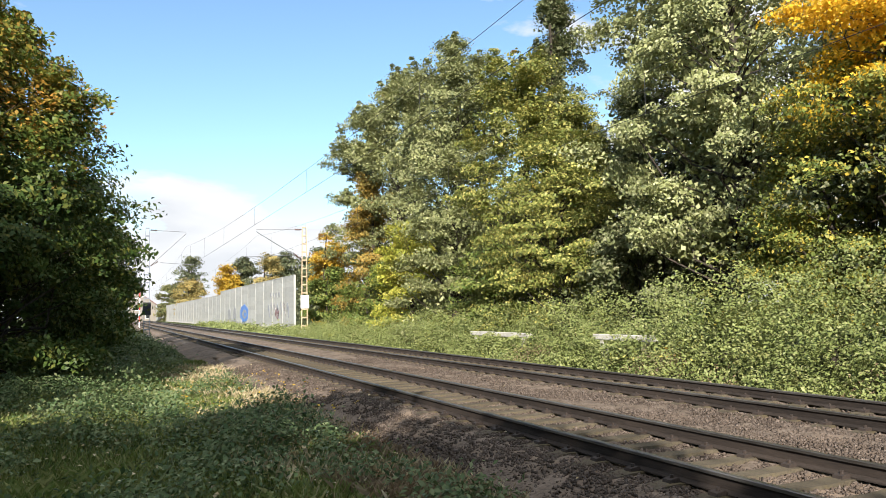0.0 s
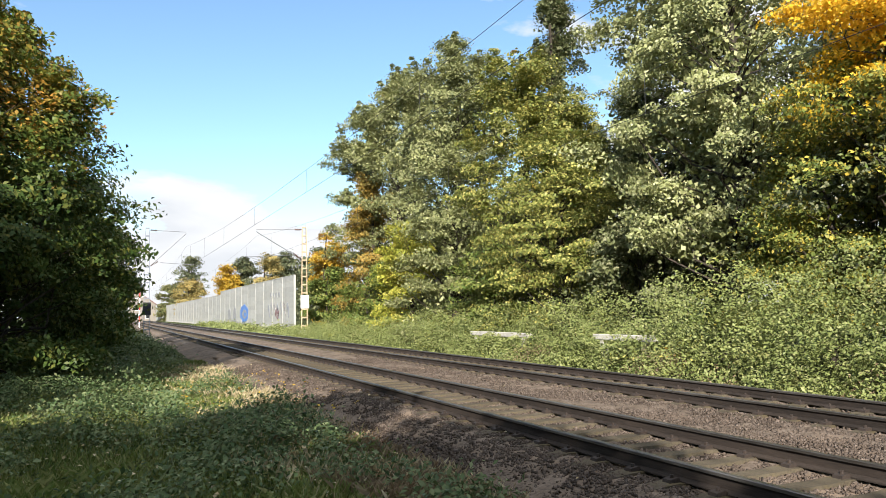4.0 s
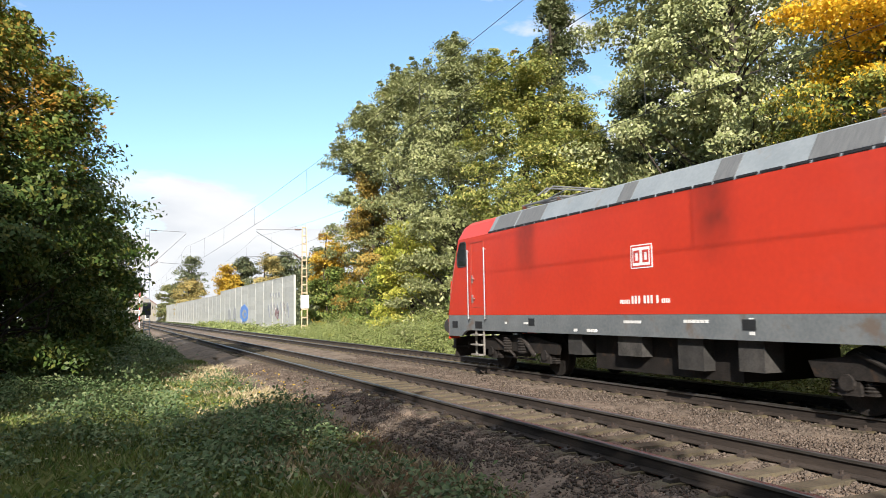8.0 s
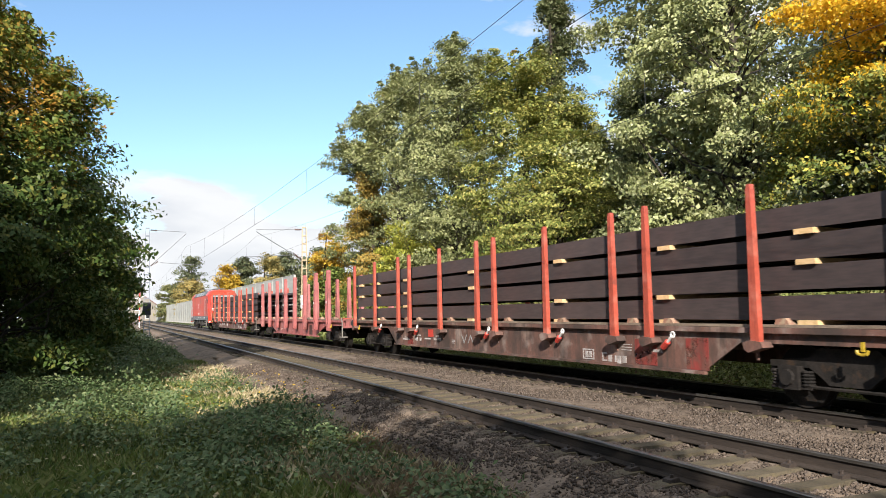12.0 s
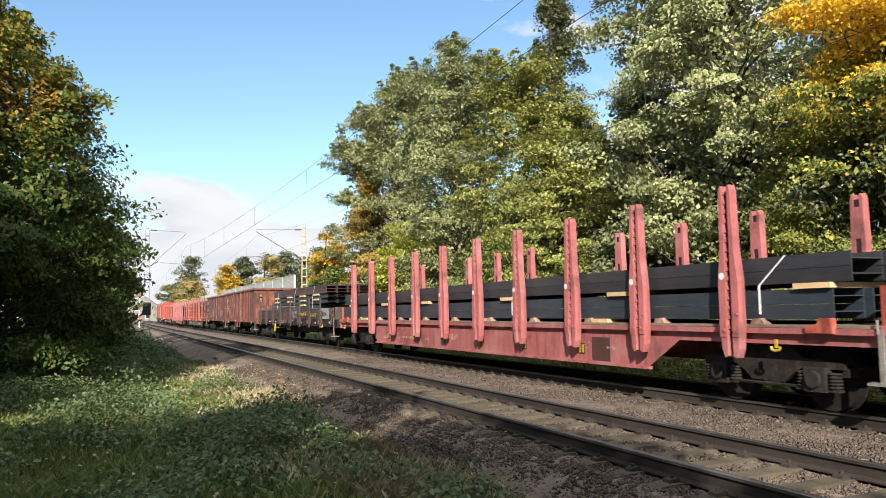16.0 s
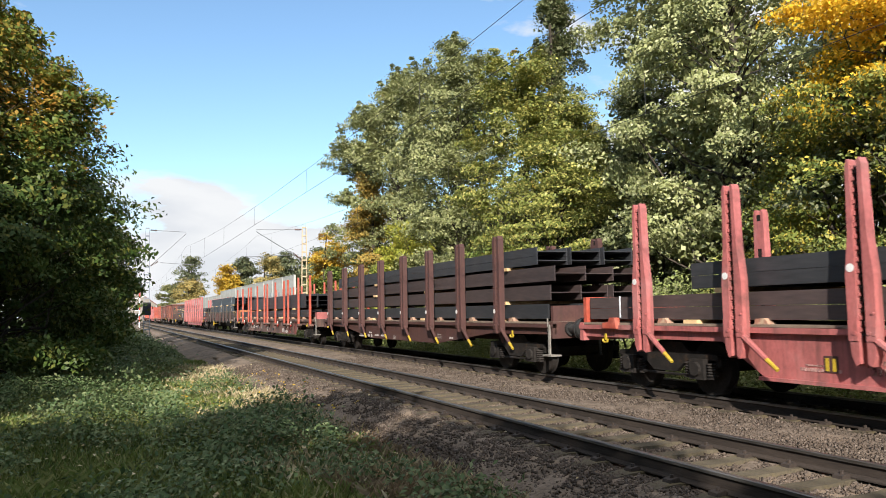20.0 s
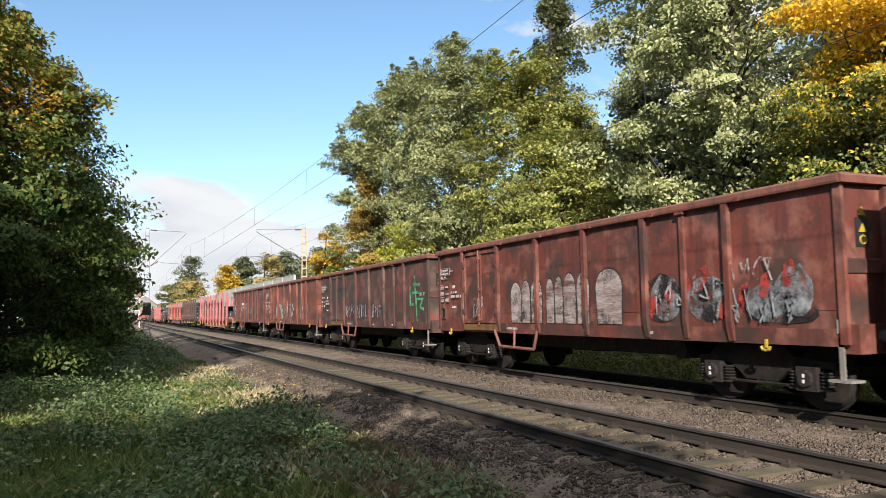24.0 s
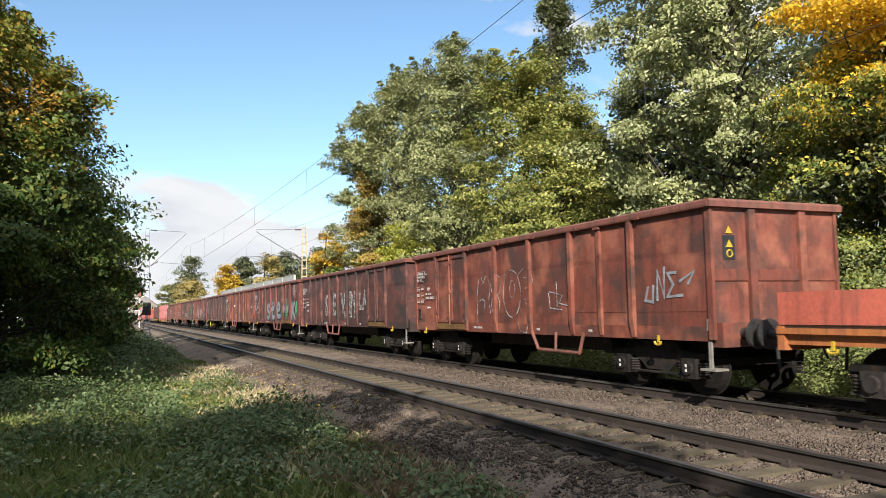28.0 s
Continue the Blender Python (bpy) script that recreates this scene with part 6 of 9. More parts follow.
            part("end_board", bm, T["brown"], t)
    if style == "low":
        for s in (-1, 1):
            for k in range(8):
                bm = bmesh.new()
                y1 = h - 0.05 - k * (2 * h - 0.1) / 8
                box(bm, s * 1.31 - 0.03, s * 1.31 + 0.03, y1 - (2 * h - 0.1) / 8 + 0.03, y1, 1.21, 1.66)
                part("side_flap", bm, T["flap"], t)
    if style == "pink" and length > 22:  # rope hooks on brackets near the ends
        for y in (h - 1.0, -h + 1.05):
            bm = bmesh.new()
            prism(bm, [(y - 0.30, 1.10), (y + 0.12, 1.10), (y + 0.14, 1.20), (y - 0.05, 1.22), (y - 0.10, 1.30), (y - 0.26, 1.30)], "x", -1.39, -1.28)
            part("hook_bracket", bm, T["stake_red"], t, "orange-red hook bracket")
    bogie(t, h - 2.2, u)
    bogie(t, -h + 2.2, u)
    ends(t, h)
    corner_step(t, -h + 0.1)
    tow_hook(t, h - 0.95)
    tow_hook(t, -h + 1.7)
    bm = bmesh.new()
    box(bm, -0.5, 0.5, -2.0, 2.0, 0.55, 0.9)
    tube(bm, (-0.9, 3.0, 0.7), (0.9, 3.0, 0.7), 0.17, n=12)
    part("brake_gear", bm, T["under"], t)
    if style != "low":
        x = -1.256
        bars(t, inner - 0.7, 0.58, [(0, 0.0, 0.045, (0.04,) * 12), (0.1, 0.07, 0.02, (0.35,)), (1.1, 0.0, 0.10, (0.05, 0.04, 0.05, -0.1, 0.05, 0.05)), (1.25, 0.14, 0.05, (0.3,)), (1.9, 0.06, 0.045, (0.03,) * 10), (2.6, 0.05, 0.075, (0.045, 0.045, 0.045, -0.03, 0.045, 0.045, 0.045, 0.045)), (2.75, 0.15, 0.04, (0.04, 0.04, -0.02, 0.04, 0.04)), (3.9, 0.0, 0.02, (0.22,)), (3.9, 0.08, 0.02, (0.22,)), (3.9, 0.04, 0.02, (0.22,))], T["stencil"] if style != "pink" else T["faint"], x=x)
        bars(t, -inner + 2.2, 0.60, [(0, 0.2, 0.015, (0.30,)), (0, 0.15, 0.015, (0.30,)), (0, 0.10, 0.015, (0.30,)), (0.9, 0.1, 0.05, (0.1, 0.12))], T["stencil"] if style != "pink" else T["faint"], x=x)
        if style != "brown":
            bm = bmesh.new()
            box(bm, x - 0.003, x + 0.003, -inner + 1.2, -inner + 1.8, 0.47, 0.92)
            part("red_patch", bm, T["red_worn"] if style == "red" else T["brown"], t, "freshly painted patch")
    return t


def dropside(u, length, name, label, seed):
    """Dark wagon with low hinged sides between slim posts."""
    t = thing(name, label, "freight wagon", "drop-side wagons of the train")
    TRAIN.append((t, u))
    h = length / 2 - 0.62
    bm = bmesh.new()
    for s in (-1, 1):
        box(bm, s * 1.30 - 0.05, s * 1.30 + 0.05, -h, h, 0.88, 1.18)
        prism(bm, [(-h + 4, 0.9), (h - 4, 0.9), (h - 6, 0.55), (-h + 6, 0.55)], "x", s * 0.7 - 0.05, s * 0.7 + 0.05)
    for e in (-1, 1):
        box(bm, -1.3, 1.3, e * (h - 0.06) - 0.06, e * (h - 0.06) + 0.06, 0.85, 1.2)
    part("underframe", bm, T["under"], t)
    bm = bmesh.new()
    box(bm, -1.30, 1.30, -h + 0.05, h - 0.05, 1.185, 1.23)
    part("deck", bm, T["deck"], t)
    posts = [y + (0.42 if u < 120 else 0.0) for y in (7.70, 5.75, 3.70, 1.65, -0.98, -3.05, -5.07, -7.17)]
    cuts = [h - 0.08] + posts[:4] + [(posts[3] + posts[4]) / 2] + posts[4:] + [-h + 0.08]
    bm = bmesh.new()
    box(bm, -1.40, -1.36, -0.05, 0.05, 1.05, 1.50)
    tube(bm, (-1.40, 0, 0.98), (-1.40, 0, 1.18), 0.045, n=8)
    box(bm, -1.43, -1.36, -0.07, 0.07, 1.34, 1.42)
    tube(bm, (-1.40, 0, 1.50), (-1.40, 0, 1.60), 0.03, n=8)
    latch = mesh_of(bm, "latch", T["brown"])
    bm = bmesh.new()
    prism(bm, [(-0.06, 0.82), (0.06, 0.82), (0.05, 1.7), (0.04, 2.12), (-0.02, 2.16), (-0.04, 2.12), (-0.05, 1.7)], "x", -0.035, 0.035)
    post = mesh_of(bm, "post", T["drop"])
    for y1, y0 in zip(cuts[:-1], cuts[1:]):
        y, w = (y0 + y1) / 2, y1 - y0
        bm = bmesh.new()
        prism(bm, [(-1.34, 1.2), (-1.31, 1.2), (-1.31, 1.70), (-1.34, 1.70), (-1.36, 1.66), (-1.345, 1.6), (-1.345, 1.48), (-1.365, 1.45), (-1.345, 1.40), (-1.345, 1.24)], "y", -w / 2 + 0.05, w / 2 - 0.05)
        flap = mesh_of(bm, "side_flap", T["drop"])
        for s in (-1, 1):
            turn = 0 if s < 0 else 180
            child("side_flap", flap, t, pose(0, y, 0, 0, 0, turn))
            for q in (-1, 1):
                child("latch", latch, t, pose(0, y + q * (w / 2 - 0.26), 0, 0, 0, turn))
    for y in posts:
        for s in (-1, 1):
            child("post", post, t, pose(s * 1.385, y, 0))
    for e in (-1, 1):
        bm = bmesh.new()
        box(bm, -1.3, 1.3, e * (h - 0.05) - 0.03, e * (h - 0.05) + 0.03, 1.2, 1.72)
        for x in (-0.9, 0, 0.9):
            box(bm, x - 0.06, x + 0.06, e * h - 0.03, e * h + 0.06, 1.2, 1.72)
        part("end_flap", bm, T["drop"], t)
    strokes(t, -h + 0.6, 1.32, [[(0.1, 0.3), (0.42, 0.3), (0.12, 0.2), (0.18, 0.06), (0.46, 0.06)]], 0.045, T["yellow"], x=-1.368, label="yellow chalk sign")
    bogie(t, h - 2.3, u)
    bogie(t, -h + 2.3, u)
    ends(t, h)
    corner_step(t, -h + 0.1)
    tow_hook(t, -h + 1.9)
    hand_wheel(t, 2.82 if u > 120 else 3.25, 0.72)
    bm = bmesh.new()
    box(bm, -0.5, 0.5, -2.0, 2.0, 0.5, 0.9)
    box(bm, -1.2, -0.8, 0.5, 1.2, 0.6, 0.9)
    part("brake_gear", bm, T["under"], t)
    bars(t, h - 3.6, 1.0, [(0, 0, 0.07, (0.04,) * 5), (1.7, 0, 0.07, (0.045,) * 6), (3.6, -0.02, 0.14, (0.05, -0.12, 0.05)), (8.2, 0, 0.05, (0.2,)), (11, 0, 0.08, (0.07, 0.05, 0.05)), (13.5, 0.02, 0.09, (0.06, 0.06, 0.06, -0.05, 0.06, 0.06))], T["stencil"], x=-1.356)
    return t


# ---- loads ----
def section(w, h, tk):
    """An I-section lying on its side: upright flanges outside, level web between."""
    return [(-w / 2, 0), (-w / 2 + tk, 0), (-w / 2 + tk, h / 2 - tk * 0.35), (w / 2 - tk, h / 2 - tk * 0.35), (w / 2 - tk, 0), (w / 2, 0),
            (w / 2, h), (w / 2 - tk, h), (w / 2 - tk, h / 2 + tk * 0.35), (-w / 2 + tk, h / 2 + tk * 0.35), (-w / 2 + tk, h), (-w / 2, h)]


def load(u, name, label, tiers, straps=(), seed=0, wide=2.44, plank=0.16, slant=0.5):
    """Steel sections in tiers on timber: each tier (z, height, rows, columns, front y, rear y, metal, timber ys)."""
    t = thing(name, label, "steel load", "steel loads of the train")
    TRAIN.append((t, u))
    g = random.Random(seed)
    for z, tall, rows, cols, y1, y0, mt, blocks in tiers:
        w = wide / cols
        hh = tall / rows
        bm = bmesh.new()
        prism(bm, section(w - 0.012, hh - 0.006, 0.022), "y", y0, y1)
        me = mesh_of(bm, "beam", T[mt])
        for r in range(rows):
            for c in range(cols):
                slip = g.uniform(-0.18, 0.18) if rows == 1 else 0.12 * ((c * 7 + 3) % 4 - 1.5)
                child("beam", me, t, pose(-wide / 2 + w * (c + 0.5), slip, z + hh * r))
        for y in blocks:
            if rows == 1 and math.sin(37.0 * y + 11.0 * z) > 0.72:
                continue
            y = y + g.uniform(-0.06, 0.06)
            bm = bmesh.new()
            box(bm, -wide / 2 - 0.06, wide / 2 + 0.03, y - plank, y + plank, z - 0.08, z - 0.004)
            part("timber", bm, T["timber"], t, "pale squared timber")
    top = max(a[0] + a[1] for a in tiers)
    for y, z0, z1 in straps:
        bm = bmesh.new()
        x = -wide / 2 - 0.012
        mid = (z0 + z1) / 2
        prism(bm, [(y, z0), (y + 0.035, z0), (y + 0.035, mid), (y + 0.035 - slant, z1), (y - slant, z1), (y, mid)], "x", x - 0.003, x + 0.003)
        part("strap", bm, T["strap"], t, "white plastic strap")
    return t


# ---- the electric locomotive ----
def loft(bm, levels):
    """Closed rings of equal count, joined and capped."""
    rows = [[bm.verts.new(p) for p in lv] for lv in levels]
    n = len(rows[0])
    for a, b in zip(rows[:-1], rows[1:]):
        for i in range(n):
            bm.faces.new((a[i], a[(i + 1) % n], b[(i + 1) % n], b[i]))
    bm.faces.new(rows[0][::-1])
    bm.faces.new(rows[-1])


def plan(z, w, yc, wf, yf):
    """Outline of the body at one height: straight sides to yc, blunt front wf wide at yf."""
    k = (w - wf) * 0.55
    half = [(-w, yc), (-w + k, yc + (yf - yc) * 0.62), (-wf, yf)]
    pts = [(-w, -yc)] + half + [(wf, yf), (w - k, yc + (yf - yc) * 0.62), (w, yc), (w, -yc), (w - k, -yc - (yf - yc) * 0.62), (wf, -yf), (-wf, -yf), (-w + k, -yc - (yf - yc) * 0.62)]
    return [(x, y, z) for x, y in pts]


def locomotive(u):
    t = thing("electric_locomotive", "bright red electric freight locomotive with grey roof and skirt", "locomotive")
    TRAIN.append((t, u))
    bm = bmesh.new()
    loft(bm, [plan(1.36, 1.394, 8.50, 1.10, 8.90), plan(2.10, 1.394, 8.25, 1.10, 8.94), plan(2.45, 1.394, 8.12, 1.09, 8.84), plan(3.37, 1.390, 7.80, 1.06, 8.44)])
    body = part("body", bm, T["loco_red"], t, "traffic-red body with soot streaks")
    for e in (-1, 1):
        bm = bmesh.new()
        rings = []
        for z, w, yc, wf, yf in ((3.372, 1.388, 7.80, 1.06, 8.44), (3.74, 1.14, 7.70, 0.98, 8.26), (3.83, 1.02, 7.60, 0.88, 8.12), (3.875, 0.80, 7.4, 0.72, 7.9)):
            k = (w - wf) * 0.55
            half = [(-w, e * 6.04), (-w, e * yc), (-w + k, e * (yc + (yf - yc) * 0.62)), (-wf, e * yf), (wf, e * yf), (w - k, e * (yc + (yf - yc) * 0.62)), (w, e * yc), (w, e * 6.04)]
            rings.append([(x, y, z) for x, y in half])
        loft(bm, rings)
        part("cab_roof", bm, T["loco_front"], t, "plain red cab roof")
    bm = bmesh.new()
    for s in (-1, 1):
        low = [(8.5, 1.356), (8.5, 0.80), (7.75, 0.80), (7.62, 0.83), (7.50, 0.90), (7.36, 0.955), (7.2, 0.97)]
        prism(bm, [(-y, z) for y, z in low[::-1]][0:0] + low + [(-y, z) for y, z in low[::-1]], "x", s * 1.36 - 0.035, s * 1.36 + 0.035)
    box(bm, -1.3, 1.3, -8.3, 8.3, 1.0, 1.35)
    part("skirt", bm, T["loco_grey"], t, "dusty grey skirt")
    for e in (-1, 1):
        bm = bmesh.new()
        box(bm, -1.04, 1.04, min(e * 8.45, e * 8.86), max(e * 8.45, e * 8.86), 0.80, 1.352)
        part("buffer_beam", bm, T["under"], t)
        for s in (-1, 1):
            bm = bmesh.new()
            prism(bm, [(s * 1.396, e * 8.502), (s * 1.12, e * 8.92), (s * 1.06, e * 8.92), (s * 1.06, e * 8.502)], "z", 0.72, 1.354)
            ch = part("corner_cheek", bm, T["loco_front"], t, "bright red corner cheek")
            bm = bmesh.new()
            prism(bm, [(s * 1.352, e * 8.582), (s * 1.19, e * 8.827), (s * 1.18, e * 8.82), (s * 1.342, e * 8.575)], "z", 0.77, 0.87)
            part("corner_plate", bm, T["mark"], ch, "small pale plate")
            # shunter's steps under the corner
            bm = bmesh.new()
            for x in (1.02, 0.62):
                box(bm, s * x - 0.02, s * x + 0.02, min(e * 8.86, e * 9.0), max(e * 8.86, e * 9.0), 0.42, 1.28)
            for z in (0.45, 0.80, 1.0):
                box(bm, min(s * 0.6, s * 1.06), max(s * 0.6, s * 1.06), min(e * 8.84, e * 9.06), max(e * 8.84, e * 9.06), z, z + 0.05)
            part("corner_ladder", bm, T["loco_under"], t, "dark corner steps")
        bm = bmesh.new()
        prism(bm, [(e * 8.9, 0.45), (e * 9.02, 0.2), (e * 8.97, 0.2), (e * 8.82, 0.75), (e * 8.9, 0.75)], "x", -1.0, 1.0)
        part("plough", bm, T["under"], t)
        F = lambda z: 8.84 - (z - 2.45) * 0.4348     # the sloping front above the waist
        for s in (-1, 1):
            bm = bmesh.new()
            pts = [(s * 0.05, 2.60), (s * 0.99, 2.62), (s * 0.95, 3.36), (s * 0.05, 3.36)]
            lo = [bm.verts.new((px, e * (F(pz) + 0.010), pz)) for px, pz in pts]
            hi = [bm.verts.new((px, e * (F(pz) - 0.03), pz)) for px, pz in pts]
            bm.faces.new(lo)
            bm.faces.new(hi[::-1])
            for i in range(4):
                bm.faces.new((lo[i], lo[(i + 1) % 4], hi[(i + 1) % 4], hi[i]))
            ws = part("windscreen", bm, T["glass"], t, "dark cab windscreen with a pale blind")
            for (xa, za), (xb, zb) in zip(pts, pts[1:] + pts[:1]):
                bm = bmesh.new()
                tube(bm, (xa, e * (F(za) + 0.008), za), (xb, e * (F(zb) + 0.008), zb), 0.018, n=6)
                part("windscreen_seal", bm, T["buffer"], ws)
            bm = bmesh.new()
            pts = [(s * 0.08, 3.20), (s * 0.93, 3.20), (s * 0.93, 3.33), (s * 0.08, 3.33)]
            lo = [bm.verts.new((px, e * (F(pz) + 0.013), pz)) for px, pz in pts]
            hi = [bm.verts.new((px, e * (F(pz) + 0.007), pz)) for px, pz in pts]
            bm.faces.new(lo)
            bm.faces.new(hi[::-1])
            for i in range(4):
                bm.faces.new((lo[i], lo[(i + 1) % 4], hi[(i + 1) % 4], hi[i]))
            part("sun_blind", bm, T["plate_grey"], ws, "pale roller blind")
            bm = bmesh.new()
            tube(bm, (s * 0.28, e * (F(2.5) + 0.03), 2.5), (s * 0.10, e * (F(3.1) + 0.03), 3.1), 0.014, n=6)
            tube(bm, (s * 0.28, e * (F(2.5) + 0.03), 2.5), (s * 0.34, e * 8.93, 2.38), 0.02, n=6)
            part("wiper", bm, T["buffer"], t)
            bm = bmesh.new()
            prism(bm, [(s * 0.42, 1.87), (s * 1.05, 1.87), (s * 1.06, 2.15), (s * 0.50, 2.16)], "y", e * 8.915, e * 8.955)
            part("front_panel", bm, T["white"], t, "chalky white front panel")
            bm = bmesh.new()
            box(bm, min(s * 0.46, s * 0.94), max(s * 0.46, s * 0.94), min(e * 8.88, e * 8.945), max(e * 8.88, e * 8.945), 1.46, 1.68)
            hl = part("headlamp", bm, T["loco_grey"], t, "grey headlamp box")
            for q in (0.58, 0.80):
                bm = bmesh.new()
                tube(bm, (s * q, e * 8.94, 1.57), (s * q, e * 8.955, 1.57), 0.082, 0.075, 16)
                part("headlamp_glass", bm, T["lamp"] if q < 0.7 else T["plate_grey"], hl)
            bm = bmesh.new()
            tube(bm, (s * 1.24, e * 8.72, 1.45), (s * 1.245, e * 8.60, 2.30), 0.02, n=6)
            tube(bm, (s * 1.02, e * 8.96, 1.78), (s * 0.98, e * 8.97, 2.38), 0.02, n=6)
            part("front_rail", bm, T["loco_front"], t)
        bm = bmesh.new()
        box(bm, -0.42, 0.42, min(e * 8.88, e * 8.945), max(e * 8.88, e * 8.945), 1.40, 2.12)
        mid = part("coupling_panel", bm, T["loco_red"], t, "darker red middle panel")
        bm = bmesh.new()
        box(bm, -0.19, 0.19, min(e * 8.94, e * 8.955), max(e * 8.94, e * 8.955), 1.88, 2.10)
        pl = part("emblem", bm, T["mark"], mid, "small pale emblem plate")
        bm = bmesh.new()
        for q in (-0.15, 0.02):
            for w0, w1, z0, z1 in ((0, 0.035, 1.90, 2.08), (0.035, 0.12, 2.05, 2.08), (0.035, 0.12, 1.90, 1.93), (0.10, 0.13, 1.93, 2.05)):
                box(bm, q + w0, q + w1, min(e * 8.953, e * 8.962), max(e * 8.953, e * 8.962), z0, z1)
        part("emblem_shape", bm, T["red_worn"], pl)
        bm = bmesh.new()
        box(bm, -0.15, 0.15, min(e * 8.82, e * 8.93), max(e * 8.82, e * 8.93), 2.24, 2.45)
        tl = part("top_lamp", bm, T["loco_grey"], t)
        bm = bmesh.new()
        tube(bm, (-0.04, e * 8.925, 2.345), (-0.04, e * 8.945, 2.345), 0.085, 0.08, 16)
        part("headlamp_glass", bm, T["lamp"], tl)
    for s in (-1, 1):
        turn = 0 if s < 0 else 180
        for e in (-1, 1):
            # cab side window with cut corner, door with rails and handles
            bm = bmesh.new()
            y0, y1 = 7.30, 7.86
            rim = [(y0, 2.68), (y0 + 0.04, 2.64), (y1 - 0.06, 2.64), (y1, 2.72), (y1, 2.95), (y1 - 0.18, 3.24), (y1 - 0.24, 3.28), (y0 + 0.05, 3.28), (y0, 3.22)]
            prism(bm, [(e * a, z) for a, z in rim], "x", s * 1.375, s * 1.400)
            cw = part("cab_window", bm, T["glass"], t, "dark cab side window")
            for (a, c), (b, d) in zip(rim, rim[1:] + rim[:1]):
                bm = bmesh.new()
                tube(bm, (s * 1.399, e * a, c), (s * 1.399, e * b, d), 0.016, n=6)
                part("window_seal", bm, T["buffer"], cw)
            bm = bmesh.new()
            ys = sorted((e * 6.27, e * 7.0))
            for a, b, c, d in ((ys[0], ys[0] + 0.015, 1.56, 3.22), (ys[1] - 0.015, ys[1], 1.56, 3.22), (ys[0], ys[1], 3.21, 3.225), (ys[0], ys[1], 1.55, 1.565)):
                box(bm, s * 1.394 - 0.006, s * 1.394 + 0.006, a, b, c, d)
            dr = part("cab_door", bm, T["stake_red"], t)
            for y in (e * 6.16, e * 7.12):
                bm = bmesh.new()
                tube(bm, (s * 1.45, y, 1.25), (s * 1.45, y, 3.05), 0.02, n=8)
                for z in (1.28, 3.0):
                    tube(bm, (s * 1.45, y, z), (s * 1.38, y, z), 0.015, n=6)
                part("hand_rail", bm, T["chrome"], t, "bare steel hand rail")
            for z in (1.78, 2.28):
                bm = bmesh.new()
                box(bm, s * 1.40 - 0.02, s * 1.40 + 0.02, e * 6.95 - 0.03, e * 6.95 + 0.03, z - 0.1, z + 0.1)
                tube(bm, (s * 1.43, e * 6.95, z), (s * 1.43, e * 6.76, z), 0.015, n=6)
                part("door_handle", bm, T["chrome"], dr)
            bm = bmesh.new()
            for z in (0.35, 0.60, 0.85):
                box(bm, s * 1.40 - 0.12, s * 1.40 + 0.02, e * 6.62 - 0.24, e * 6.62 + 0.24, z, z + 0.035)
            for q in (-0.22, 0.22):
                box(bm, s * 1.36 - 0.02, s * 1.36 + 0.02, e * 6.62 + q - 0.02, e * 6.62 + q + 0.02, 0.35, 1.0)
            part("cab_steps", bm, T["step"], t, "pale worn cab steps")
            # flat black plates painted as the shade inside the foot holes
            bm = bmesh.new()
            box(bm, s * 1.388 - 0.012, s * 1.388 + 0.012, e * 6.62 - 0.2, e * 6.62 + 0.2, 1.02, 1.2)
            part("foot_hole", bm, T["ink"], t)
            bm = bmesh.new()
            box(bm, s * 1.388 - 0.012, s * 1.388 + 0.012, e * 8.08 - 0.17, e * 8.08 + 0.17, 1.02, 1.2)
            part("foot_hole", bm, T["ink"], t)
        # black plates again, for the dark inside of the sockets
        for y in (-2.4, 3.95):
            bm = bmesh.new()
            box(bm, s * 1.39 - 0.012, s * 1.39 + 0.012, y - 0.13, y + 0.13, 1.12, 1.28)
            part("socket_hole", bm, T["ink"], t)
        # roof edge
    bm = bmesh.new()
    prism(bm, [(-1.378, 3.375), (1.378, 3.375), (1.12, 3.80), (0.95, 3.86), (-0.95, 3.86), (-1.12, 3.80)], "y", -6.03, 6.03)
    roof = part("roof", bm, T["loco_roof"], t, "pale grey roof with slanting sides")
    for s in (-1, 1):
        for y0, y1 in ((4.75, 5.80), (3.55, 4.65), (0.35, 0.75), (-2.2, -1.75), (-4.65, -3.55), (-5.85, -4.75)):
            bm = bmesh.new()
            prism(bm, [(s * 1.362, 3.43), (s * 1.142, 3.795), (s * 1.12, 3.785), (s * 1.340, 3.42)], "y", y0, y1)
            part("roof_grille", bm, T["grille"], roof, "dark roof grille")
        bm = bmesh.new()
        for k in range(26):
            y = 5.8 - k * 0.46
            box(bm, s * 1.38 - 0.012, s * 1.38 + 0.012, y - 0.2, y + 0.2, 3.385, 3.42)
        part("rain_slot", bm, T["ink"], roof)
    # roof gear
    for y, up in ((4.9, False), (-4.9, True)):
        bm = bmesh.new()
        for s in (-1, 1):
            tube(bm, (s * 0.5, y - 0.9, 4.06), (s * 0.5, y + 0.9, 4.06), 0.03, n=6)
        for q in (-0.9, 0.9):
            tube(bm, (-0.5, y + q, 4.06), (0.5, y + q, 4.06), 0.03, n=6)
        pan = part("pantograph", bm, T["grille"], t, "raised pantograph" if up else "folded pantograph")
        for s in (-0.5, 0.5):
            for q in (-0.8, 0.8):
                bm = bmesh.new()
                for k in range(3):
                    tube(bm, (s, y + q, 3.95 + 0.04 * k), (s, y + q, 3.975 + 0.04 * k), 0.07, 0.04, 10)
                part("roof_insulator", bm, M["insulator"], pan)
